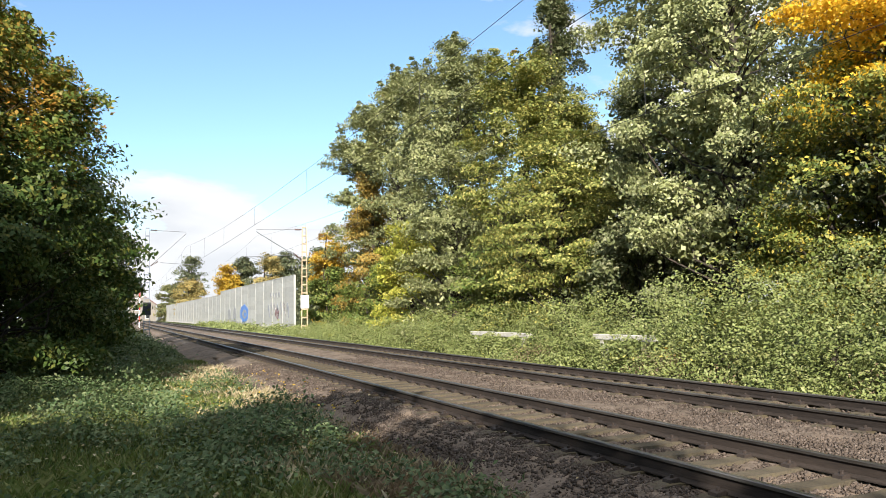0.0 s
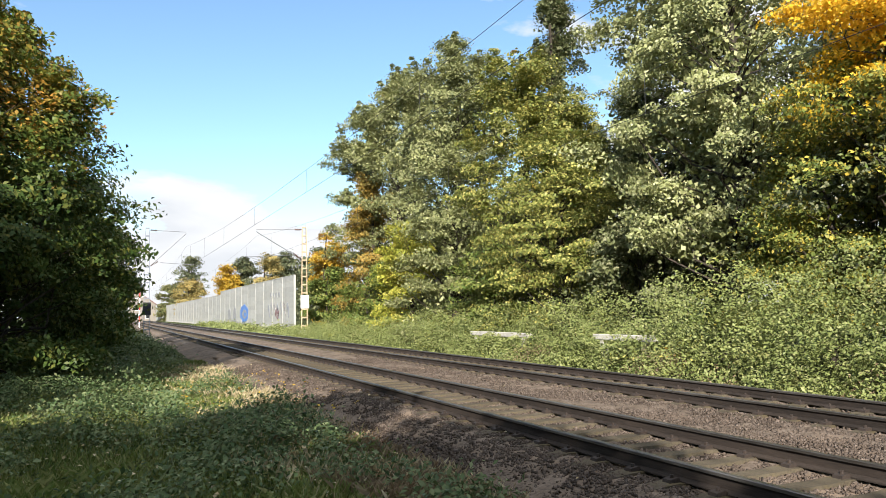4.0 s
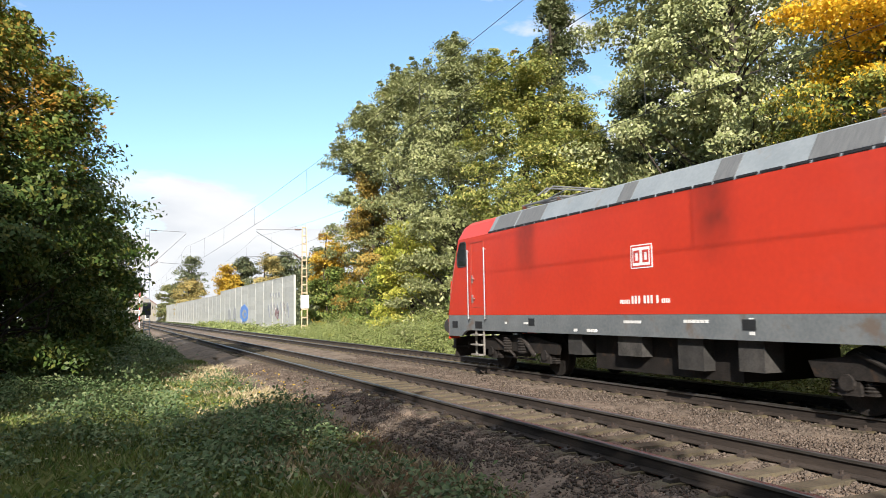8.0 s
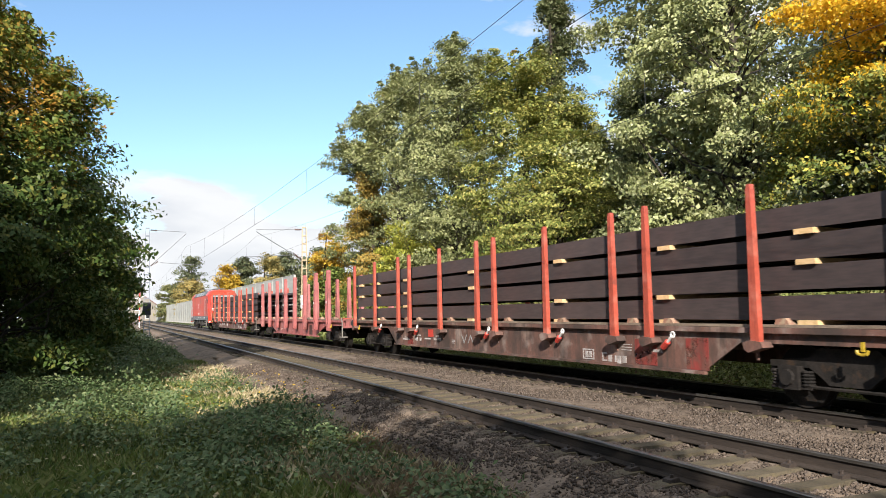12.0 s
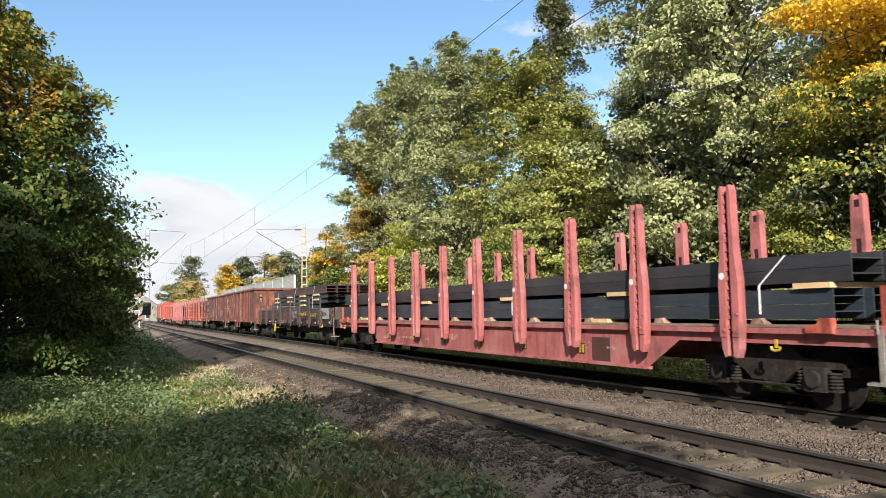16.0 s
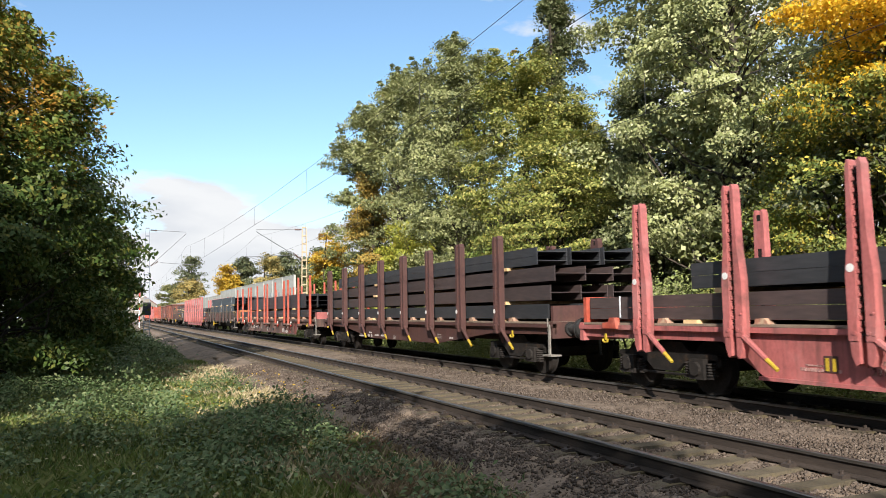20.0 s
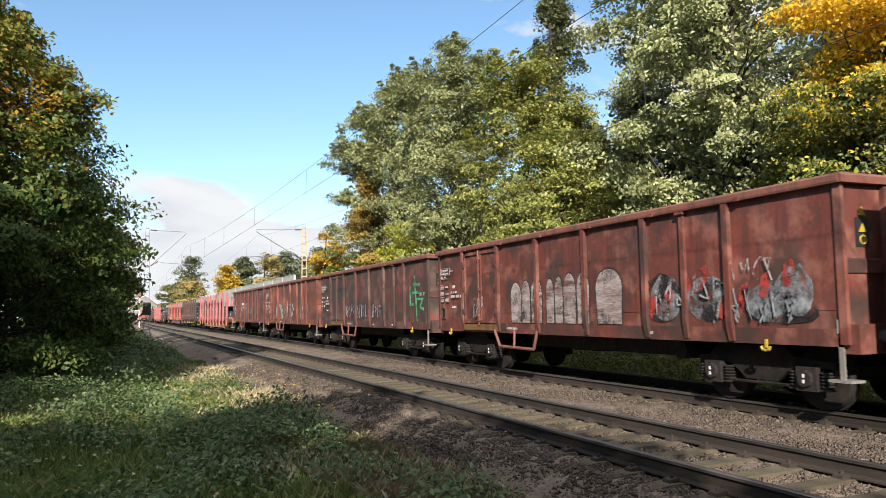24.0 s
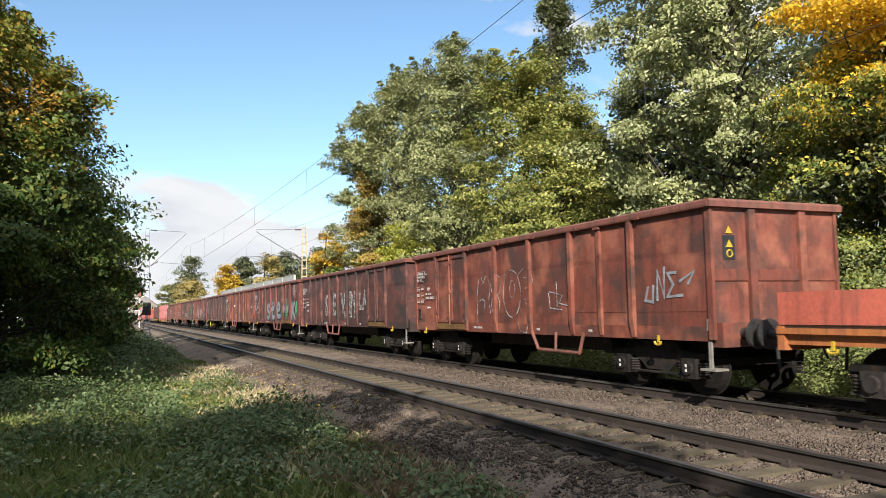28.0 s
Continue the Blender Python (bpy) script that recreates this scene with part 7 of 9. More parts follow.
        knee = (0, y + 0.95, 4.62) if up else (0, y + 0.85, 4.16)
        head = (0, y - 0.25, 5.32) if up else (0, y - 0.75, 4.22)
        bm = bmesh.new()
        tube(bm, (0, y - 0.75, 4.08), knee, 0.045, 0.04, 8)
        part("lower_arm", bm, T["grille"], pan)
        bm = bmesh.new()
        for s in (-1, 1):
            tube(bm, knee, (s * 0.32, head[1], head[2]), 0.022, n=6)
        part("upper_arm", bm, T["grille"], pan)
        bm = bmesh.new()
        for q in (-0.14, 0.14):
            pts = [(-0.95, 5.2 - 5.38), (-0.7, 0.0), (0.7, 0.0), (0.95, 5.2 - 5.38)]
            for a, b in zip(pts[:-1], pts[1:]):
                tube(bm, (a[0], head[1] + q, head[2] + 0.06 + a[1]), (b[0], head[1] + q, head[2] + 0.06 + b[1]), 0.02, n=6)
        part("collector_strip", bm, T["grille"], pan)
    bm = bmesh.new()
    tube(bm, (0.3, -3.6, 4.12), (0.3, 3.6, 4.12), 0.02, n=6)
    for y in (-3.2, -1.2, 1.2, 3.2):
        for k in range(4):
            tube(bm, (0.3, y, 3.95 + 0.04 * k), (0.3, y, 3.975 + 0.04 * k), 0.07, 0.045, 10)
    part("roof_line", bm, M["insulator"], t)
    for e in (-1, 1):
        bm = bmesh.new()
        tube(bm, (-0.2, e * 7.0, 3.86), (-0.2, e * 7.0, 4.0), 0.05, 0.03, 8)
        part("roof_horn", bm, T["loco_front"], t)
        bm = bmesh.new()
        tube(bm, (0.25, e * 7.0, 3.78), (0.25, e * 7.0, 4.05), 0.012, n=6)
        part("roof_antenna", bm, T["loco_red"], t)
    # running gear
    for e in (-1, 1):
        b = bogie(t, e * 5.1, u, 1.3)
        for s in (-1, 1):
            bm = bmesh.new()
            prism(bm, [(-1.9, 0.72), (-1.8, 0.5), (1.8, 0.5), (1.9, 0.72), (0.8, 0.86), (-0.8, 0.86)], "x", s * 1.12 - 0.04, s * 1.12 + 0.04)
            part("side_beam", bm, T["under"], b)
        for q in (-0.35, 0.35):
            bm = bmesh.new()
            for k in range(6):
                ring(bm, (-1.18, q, 0.5 + 0.06 * k), "z", 0.1, 0.028, 10, 5)
            part("coil_spring", bm, T["gear_light"], b)
        bm = bmesh.new()
        tube(bm, (-1.2, 0.0, 0.4), (-1.2, 1.1, 0.85), 0.03, n=6)
        tube(bm, (-1.2, -0.9, 0.45), (-1.2, -0.3, 0.9), 0.05, n=8)
        part("damper", bm, T["gear_light"], b)
    bm = bmesh.new()
    box(bm, -1.05, 1.05, -1.9, 2.0, 0.30, 0.95)
    part("transformer_box", bm, T["under"], t)
    for y, w, z0 in ((2.4, 0.5, 0.55), (0.6, 0.7, 0.6), (-1.0, 0.6, 0.45), (-2.3, 0.5, 0.5)):
        bm = bmesh.new()
        box(bm, -1.28, -0.9, y - w / 2, y + w / 2, z0, 0.97)
        part("equipment_box", bm, T["loco_under"], t)
    ends(t, 8.92)
    # emblem, number bars and small notices
    for s in (-1,):
        x = SIDE - 0.004
        bm = bmesh.new()
        box(bm, x - 0.004, x + 0.002, 0.02 - 0.30, 0.02 + 0.30, 2.17, 2.59)
        em = part("emblem", bm, T["white"], t, "white square emblem with red shapes")
        bm = bmesh.new()
        box(bm, x - 0.007, x, 0.02 - 0.275, 0.02 + 0.275, 2.19, 2.57)
        part("emblem_field", bm, T["redspot"], em)
        bm = bmesh.new()
        box(bm, x - 0.010, x - 0.002, 0.02 - 0.235, 0.02 + 0.235, 2.22, 2.54)
        part("emblem_field", bm, T["white"], em)
        bm = bmesh.new()
        for y in (0.02 + 0.04, 0.02 - 0.21):
            box(bm, x - 0.013, x - 0.006, y + 0.12, y + 0.17, 2.27, 2.49)
            box(bm, x - 0.013, x - 0.006, y, y + 0.12, 2.45, 2.49)
            box(bm, x - 0.013, x - 0.006, y, y + 0.12, 2.27, 2.31)
            box(bm, x - 0.013, x - 0.006, y, y + 0.04, 2.31, 2.45)
        part("emblem_shape", bm, T["redspot"], em)
        bars(t, 0.68, 1.55, [(0, 0, 0.075, (0.025,) * 6), (0.34, 0, 0.14, (0.045, 0.045, 0.045, -0.01, 0.045, 0.045, 0.045, -0.01, 0.045)), (1.16, 0, 0.075, (0.03,) * 4)], x=x, label="white number bars")
        bars(t, 5.2, 1.10, [(0, 0.05, 0.05, (0.1,)), (0.9, 0.05, 0.05, (0.2,)), (2.95, -0.08, 0.06, (0.12, -0.3, 0.1, 0.1, 0.1)), (4.6, 0.1, 0.05, (0.5,)), (6.2, 0.12, 0.05, (0.08,) * 6), (7.6, -0.05, 0.05, (0.1,)), (7.6, 0.05, 0.05, (0.1,)), (7.6, 0.15, 0.05, (0.1,))], x=-1.397)
        lettering("2", 0.20, T["mark"], t, -7.22, 1.60, x=-1.398, label="small white figure")
        bm = bmesh.new()
        box(bm, -1.402, -1.392, -5.75, -4.6, 1.14, 1.26)
        part("name_strip", bm, T["mark"], t, "pale strip on the skirt")
    return t


locomotive(-11.0)

# ---- wagons in order behind the locomotive ----
flat_wagon(11.76, 25.1, "red", "stake_wagon", "dirty brown stake wagon with tall orange-red stakes")
flat_wagon(34.4, 20.1, "pink", "stake_wagon", "empty faded-red stake wagon with paired stakes")
flat_wagon(57.12, 25.0, "red", "stake_wagon", "dirty brown stake wagon with tall orange-red stakes")
def beams(places):
    return [(1.27 + 0.42 * k, 0.345, 1, 3, 11.9 - 0.3 * (k < 2), -11.6, "beam_brown", places) for k in range(4)]


load(11.76, "steel_beam_stack", "four tiers of dark brown steel beams on timber", beams((10.9, 9.15, 6.35, 2.85, -1.45, -5.35, -8.75)), seed=1)
load(57.12, "steel_beam_stack", "four tiers of dark brown steel beams on timber", beams((11.1, 9.2, 6.3, 1.4, -2.95, -6.35, -9.3)), seed=2)
gons = [gondola(76.5, 13.4, "gon_a", name="open_wagon", rim="rim_pale", label="red-brown open wagon with grey sprayed figures on its side"),
        gondola(90.3, 13.7, "gon_c", hoop=0.55, label="bright rusty open wagon with pale sprayed marks")]
dropside(107.0, 19.2, "dropside_wagon", "dark brown drop-side wagon with sprayed lettering", 5)
load(107.0, "steel_bundle_stack", "stacked bundles of dark steel channels with white straps",
     [(1.30, 0.55, 3, 4, 6.4, -4.95, "beam_blue", (5.0, 1.5, -1.65, -4.45)), (1.93, 0.16, 1, 4, 6.0, -6.4, "beam_grey", (4.9, 1.5, -1.65, -4.45)), (2.16, 0.16, 1, 4, 5.9, -6.4, "beam_grey", (4.9, 1.5, -1.65, -4.45)),
      (2.39, 0.40, 3, 4, 5.7, -6.45, "beam_red", (4.9, 1.5, -1.65, -4.45))], straps=((4.8, 1.7, 2.78), (0.35, 1.7, 2.78), (-3.7, 1.7, 2.78)), seed=3, wide=1.95, plank=0.48)
flat_wagon(128.9, 25.6, "pink", "stake_wagon", "faded-red stake wagon with paired tapered stakes")
load(128.9, "steel_bundle_stack", "two tiers of blue-black steel bundles",
     [(1.28, 0.42, 2, 4, 11.75, -11.5, "beam_blue", (9, 4, -1, -6)), (1.78, 0.40, 2, 4, 11.5, -11.8, "beam_grey", (10.65, 6.7, 2.9, -2.3, -6.7, -11.0))], straps=((10.3, 1.35, 2.18), (-2.5, 1.35, 2.18), (-10.1, 1.35, 2.18)), seed=4, plank=0.3)
dropside(151.3, 20.0, "dropside_wagon", "dark brown drop-side wagon with a yellow handbrake wheel", 8)
load(151.3, "steel_bundle_stack", "two tiers of blue-grey steel bundles with white straps",
     [(1.72, 0.53, 3, 4, 7.6, -7.4, "beam_blue", (7.2, 3.85, 0.36, -3.4, -6.97)), (2.265, 0.60, 3, 3, 6.9, -8.05, "beam_blue", (6.3, 3.2, 0.0, -3.8, -6.9))], straps=((6.4, 1.75, 2.9), (-0.15, 1.75, 2.9), (-6.0, 1.75, 2.9)), seed=5, wide=2.3, plank=0.38)
flat_wagon(173.84, 25.0, "red", "stake_wagon", "dirty brown stake wagon with orange-red stakes")
load(173.84, "steel_bundle_stack", "two tiers of black steel bundles",
     [(1.30, 0.36, 2, 4, 11.2, -9.9, "beam_grey", (10.5, 6.0, 1.0, -3.6, -8.0)), (1.76, 0.70, 3, 4, 7.9, -9.4, "beam_grey", (7.0, 3.4, -1.8, -6.6))], seed=6)
flat_wagon(196.55, 20.4, "brown", "stake_wagon", "dark red-brown stake wagon with square paired stakes")
load(196.55, "steel_beam_stack", "four tiers of dark steel beams with pale timbers",
     [(1.27, 0.33, 1, 3, 9.0, -9.2, "beam_grey", (8, 3, -2, -7)), (1.68, 0.33, 1, 3, 9.0, -9.2, "beam_brown", (6.5, 2.6, -2.4, -7.2)), (2.09, 0.33, 1, 3, 8.6, -9.4, "beam_brown", (6.5, 2.6, -2.4, -7.2)),
      (2.48, 0.40, 2, 3, 7.3, -9.0, "beam_grey", (6.3, 2.4, -2.6, -7.4))], seed=7)
flat_wagon(219.3, 25.5, "pink", "stake_wagon", "faded-red stake wagon with paired stakes and yellow levers")
load(219.3, "steel_bundle_stack", "low black steel bundles with white straps",
     [(1.27, 0.42, 2, 4, 11.72, 0.45, "beam_brown", (9, 5, 1)), (1.27, 0.42, 2, 4, 0.05, -11.6, "beam_grey", (-1, -5, -9)), (1.77, 0.42, 2, 4, 8.78, -8.9, "beam_grey", (-2.02, 2.59, 8.2, -8.1))],
     straps=((10.88, 1.3, 1.7), (-1.82, 1.3, 2.2), (2.88, 1.3, 2.2), (-7.85, 1.3, 2.2), (-10.21, 1.3, 1.7)), seed=8, slant=0.0)
EDGES = [231.9, 245.25, 258.49, 271.87, 285.92, 299.42, 312.98, 326.43, 341.56, 355.08]
LOOK = ["gon_a", "gon_c", "gon_b", "gon_a", "gon_b", "gon_c", "gon_a", "gon_d", "gon_c"]
WORDS = ["red-brown open wagon with white sprayed tags", "rusty open wagon with sprayed lettering", "dark rusty open wagon with a green sprayed sign", "red-brown open wagon with rows of white sprayed loops",
         "grimy brown open wagon with a yellow brake wheel", "plain red-brown open wagon", "red-brown open wagon with big silver sprayed letters", "brown open wagon with tall pale sprayed letters",
         "bright rusty open wagon with faint sprayed tags"]
for k in range(9):
    a, b = EDGES[k], EDGES[k + 1]
    gons.append(gondola((a + b) / 2, b - a, LOOK[k], hoop={3: 2.1, 4: False, 5: 1.75, 6: -1.0, 7: 1.5, 8: -1.8}.get(k, 1.9), wheel=k == 4, label=WORDS[k], nb=5 if k == 7 else 3,
                        front_door=k not in (6, 7), rear_door=k in (4, 6, 7)))
flat_wagon(365.32, 20.2, "low", "flat_wagon", "orange-red flat wagon with low sides")


# ---- sprayed letters, brand panels and small marks on the wagons ----
def blob(parent, y, z, pts, material, x=SIDE - 0.003, label="sprayed patch of colour", lift_x=0.0):
    """A flat sprayed patch with the outline pts of (along, up)."""
    bm = bmesh.new()
    prism(bm, [(y - a, z + b) for a, b in pts], "x", x - lift_x - 0.003, x - lift_x + 0.003)
    return part("graffiti", bm, material, parent, label)


def disc(parent, y, z, ry, rz, material, x, label="sprayed disc", wob=0.06, seed=1):
    g = random.Random(seed)
    pts = [(ry * math.cos(a) * (1 + g.uniform(-wob, wob)), rz * math.sin(a) * (1 + g.uniform(-wob, wob))) for a in [2 * math.pi * k / 20 for k in range(20)]]
    return blob(parent, y, z, pts, material, x, label)


def fat_letter(parent, y, z, *lines, wide=0.25, edge=0.13, fill="silver", tall=0.8):
    """A fat sprayed letter drawn with a broad round brush, on a black outline."""
    for x, w, mt, name in ((-1.374, wide + edge, "ink", "black letter outline"), (-1.384, wide, fill, "silver sprayed letter")):
        for k, ln in enumerate(lines):
            pts = [Vector((0, y - a, z + tall * b)) for a, b in ln]
            for _ in range(3):               # round the corners of the stroke
                pts = [pts[0]] + [q for p0, p1 in zip(pts[:-1], pts[1:]) for q in (p0.lerp(p1, 0.25), p0.lerp(p1, 0.75))] + [pts[-1]]
            d0, d1 = (pts[1] - pts[0]).normalized(), (pts[-1] - pts[-2]).normalized()
            run_ = [(pts[0] - d0 * w * f, g) for f, g in ((0.48, 0.25), (0.40, 0.6), (0.25, 0.87))] + [(p, 1.0) for p in pts] + [(pts[-1] + d1 * w * f, g) for f, g in ((0.25, 0.87), (0.40, 0.6), (0.48, 0.25))]
            bm = bmesh.new()
            rows = []
            for i, (p, g) in enumerate(run_):
                d = (run_[min(i + 1, len(run_) - 1)][0] - run_[max(i - 1, 0)][0]).normalized()
                n = Vector((0, d.z, -d.y)) * w / 2 * g
                rows.append([bm.verts.new(p + q + Vector((x - 0.0015 * k - 0.00004 * i + h, 0, 0))) for h, q in ((-0.002, -n), (-0.002, n), (0.002, n), (0.002, -n))])
            for r0, r1 in zip(rows[:-1], rows[1:]):
                for j in range(4):
                    bm.faces.new((r0[j], r0[(j + 1) % 4], r1[(j + 1) % 4], r1[j]))
            bm.faces.new(rows[0][::-1])
            bm.faces.new(rows[-1])
            part("graffiti", bm, T[mt], parent, name)


OWN = {o.name for g in gons for o in g.children}     # what the wagons carry of their own
FACE = -1.368            # just outside the side panels of an open wagon
g1, g2, g3, g4, g5, g6, g7, g8, g9, g10, g11 = gons
# first wagon: a silver shape and a disc with black outlines
blob(g1, 2.42, 1.20, [(0, 0.95), (0.25, 0.82), (0.62, 0.84), (1.05, 1.0), (1.40, 1.02), (1.05, 0.55), (1.15, -0.02), (0.72, -0.05), (0.74, 0.22), (0.12, 0.22)], T["ink"], FACE, "black sprayed outline")
blob(g1, 2.42, 1.20, [(0.05, 0.88), (0.28, 0.75), (0.62, 0.77), (1.0, 0.9), (1.2, 0.93), (0.92, 0.5), (0.98, 0.06), (0.80, 0.05), (0.78, 0.30), (0.66, 0.31), (0.64, 0.42), (0.58, 0.42), (0.56, 0.28), (0.18, 0.30)], T["chalk"], FACE - 0.008, "pale sprayed shape")
disc(g1, 0.02, 1.62, 0.68, 0.50, T["ink"], FACE, "black sprayed outline", 0.03, 2)
disc(g1, 0.0, 1.60, 0.60, 0.42, T["chalk"], FACE - 0.008, "pale sprayed disc", 0.02, 3)
disc(g1, 0.08, 1.64, 0.11, 0.10, T["ink"], FACE - 0.014, "dark sprayed spot", 0.05, 4)
disc(g1, 0.08, 1.64, 0.07, 0.06, T["gon_a"], FACE - 0.018, "red spot", 0.05, 4)
scrawl(g1, 0.45, 1.33, 5, 0.8, 0.16, 0.02, T["ink"], 12, "small black tag")
# second wagon: blocks of white and pale strips
scrawl(g2, 3.2, 2.05, 4, 1.2, 0.42, 0.12, T["chalk"], 21, "white sprayed lettering")
for y, w, hh, mt in ((-0.2, 0.5, 0.85, "silver"), (-1.5, 0.18, 1.0, "chalk"), (-2.3, 0.2, 1.15, "chalk")):
    blob(g2, y, 1.12, [(0, 0), (w, 0.02), (w * 0.92, hh), (w * 0.5, hh * 1.06), (0.02, hh * 0.94)], T[mt], FACE, "pale sprayed strip")
scrawl(g1, -2.4, 1.3, 4, 2.2, 0.6, 0.10, T["silver"], 23)
# third: loose white letters over concentric arcs, and two pale shapes
strokes(g3, 1.12, 1.78, [[(0.32, 0.42), (0.12, 0.46), (0.05, 0.34), (0.16, 0.25), (0.05, 0.14), (0.10, 0.02), (0.34, 0.04)], [(0.44, 0.52), (0.46, 0.0)], [(0.72, 0.5), (0.46, 0.24), (0.78, 0.0)], [(0.84, 0.62), (0.86, 0.52)],
                        [(1.32, 0.50), (1.1, 0.56), (0.98, 0.44), (1.1, 0.32), (1.32, 0.20), (1.30, 0.05), (1.0, -0.02)]], 0.035, T["chalk"], FACE, label="white sprayed letters")
arc = lambda c, r, a0, a1: [(c[0] - r * math.cos(math.radians(a)), c[1] + 0.6 * r * math.sin(math.radians(a))) for a in range(a0, a1 + 1, 20)]
strokes(g3, 1.12, 1.15, [arc((0.72, 0.12), 0.72, 20, 160), arc((0.72, 0.05), 0.54, 20, 160), arc((0.72, 0.0), 0.36, 10, 170)], 0.03, T["chalk"], FACE, label="white sprayed arcs")
strokes(g3, 5.85, 1.40, [[(0.2, 0.22), (0.02, 0.2), (0.08, 0.12), (0.0, 0.02), (0.2, 0.0)], [(0.3, 0.26), (0.32, 0.0)], [(0.5, 0.24), (0.32, 0.12), (0.52, 0.0)], [(0.85, 0.24), (0.65, 0.22), (0.8, 0.1), (0.62, 0.0)]], 0.03, T["chalk"], FACE, label="white sprayed letters")
scrawl(g3, 4.55, 1.32, 3, 0.7, 0.55, 0.03, T["chalk"], 33)
blob(g3, 3.5, 1.45, [(0, 0.15), (0.3, 0.55), (0.5, 0.7), (0.55, 0.1), (0.3, 0.0)], T["mint"], FACE, "pale sprayed shape")
blob(g3, 2.5, 1.50, [(0, 0.1), (0.15, 0.6), (0.5, 0.5), (0.9, 0.62), (1.15, 0.4), (1.1, 0.05), (0.8, 0.0), (0.7, 0.3), (0.35, 0.0)], T["chalk"], FACE, "pale sprayed shape")
bars(g3, 2.64, 2.14, [(0, 0, 0.13, (0.13, 0.07, 0.07, 0.07, 0.07, 0.07, 0.07, 0.07))], x=FACE, label="white brand panel")
blob(g3, -0.68, 1.52, [(-0.06, 0.30), (0.10, 0.52), (0.62, 0.50), (0.80, 0.62), (1.20, 0.56), (1.30, 0.42), (1.02, 0.18), (1.26, 0.10), (0.98, -0.06), (0.30, -0.08), (0.0, 0.04)], T["ink"], FACE, "black sprayed outline")
blob(g3, -0.72, 1.53, [(0.02, 0.28), (0.12, 0.42), (0.56, 0.42), (0.60, 0.10), (0.36, 0.08), (0.36, 0.30), (0.44, 0.34), (0.62, 0.42), (0.78, 0.52), (1.10, 0.46), (0.86, 0.18), (1.06, 0.08), (0.90, 0.0), (0.32, -0.02), (0.08, 0.08)], T["chalk"], FACE - 0.006, "pale sprayed shape")
# fourth and fifth
scrawl(g4, 3.6, 1.35, 7, 4.6, 0.62, 0.10, T["mint"], 41)
scrawl(g4, -2.2, 1.3, 4, 2.0, 0.55, 0.05, T["chalk"], 42)
strokes(g5, -4.1, 1.25, [[(0.05, 0.95), (0.05, 0.45), (0.3, 0.45)], [(0.42, 1.3), (0.62, -0.05)], [(0.25, 1.05), (0.85, 1.05)], [(0.25, 0.8), (0.9, 0.8)], [(0.6, 0.6), (1.1, 0.6), (0.85, 0.35), (1.15, 0.3)]], 0.09, T["green"], FACE, label="green sprayed sign")
scrawl(g5, 3.0, 1.33, 5, 1.2, 0.42, 0.03, T["silver"], 51)
scrawl(g5, 1.45, 1.33, 5, 1.25, 0.40, 0.03, T["silver"], 52)
scrawl(g5, -0.3, 1.33, 5, 1.1, 0.40, 0.03, T["silver"], 53)
lettering("UIC ST", 0.14, T["stencil"], g5, -4.95, 1.95, x=FACE, label="small white letters")
# sixth: rows of pale loops, then silver tags with red specks
def loop_of(cy, cz, ry, rz):
    return [(cy + ry * math.cos(math.radians(a)), cz + rz * math.sin(math.radians(a))) for a in range(0, 361, 30)]


def finger(y1, y0, z1, seed):
    """A tall pale sprayed shape with a round top and a flat foot."""
    g = random.Random(seed)
    for x, grow, mt, name in ((FACE, 0.03, "ink", "dark sprayed outline"), (FACE - 0.007, 0.0, "finger", "pale sprayed finger shape")):
        m, r = (y0 + y1) / 2, (y1 - y0) / 2 + grow
        pts = [(m - r * 0.9, 1.18), (m + r * 0.9, 1.18)] + [(m + r * math.cos(a), z1 - 0.35 + (0.35 + grow) * math.sin(a)) for a in [math.pi * k / 10 for k in range(11)]]
        bm = bmesh.new()
        prism(bm, pts, "x", x - 0.003, x + 0.003)
        part("graffiti", bm, T[mt], g6, name)


for k, (y1, y0, z1) in enumerate(((2.64, 2.16, 2.10), (2.12, 1.76, 2.13), (1.70, 1.24, 2.14), (1.05, 0.75, 2.12), (0.70, 0.40, 2.16), (0.36, -0.08, 2.20), (-0.14, -0.56, 2.20), (-0.80, -1.62, 2.22))):
    finger(y1, y0, z1, k)
strokes(g6, 1.56, 1.55, [loop_of(0.06, 0.3, 0.09, 0.13), loop_of(0.06, 0.3, 0.04, 0.06)], 0.018, T["ink"], FACE - 0.012, label="dark sprayed spirals")
for k, (y, z, w, hh, mt) in enumerate(((-2.10, 1.18, 1.15, 0.86, "soot"), (-2.40, 1.20, 0.85, 0.84, "smear"), (-3.30, 1.18, 1.05, 0.80, "smear"), (-3.55, 1.22, 0.70, 0.70, "soot"), (-4.45, 1.18, 1.55, 0.50, "soot"), (-4.55, 1.22, 1.0, 0.62, "smear"), (-5.15, 1.30, 0.70, 0.76, "smear"))):
    g = random.Random(400 + k)
    blob(g6, y, z, [(w * (0.5 + 0.5 * math.cos(a) * g.uniform(0.8, 1.0)), hh * (0.5 + 0.5 * math.sin(a) * g.uniform(0.85, 1.05))) for a in [math.pi * i / 8 for i in range(16)]], T[mt], FACE + 0.004 - 0.0012 * k, "smeared silver and black spray")
for k in range(8):
    blob(g6, -2.35 - 0.42 * k, 1.32 + 0.15 * (k % 4), [(0, 0), (0.10, -0.04), (0.24, 0.18), (0.20, 0.36), (0.05, 0.28)], T["flick"], FACE - 0.006, "thin red spray")
scrawl(g6, -2.55, 1.3, 6, 1.7, 0.6, 0.03, T["chalk"], 66)
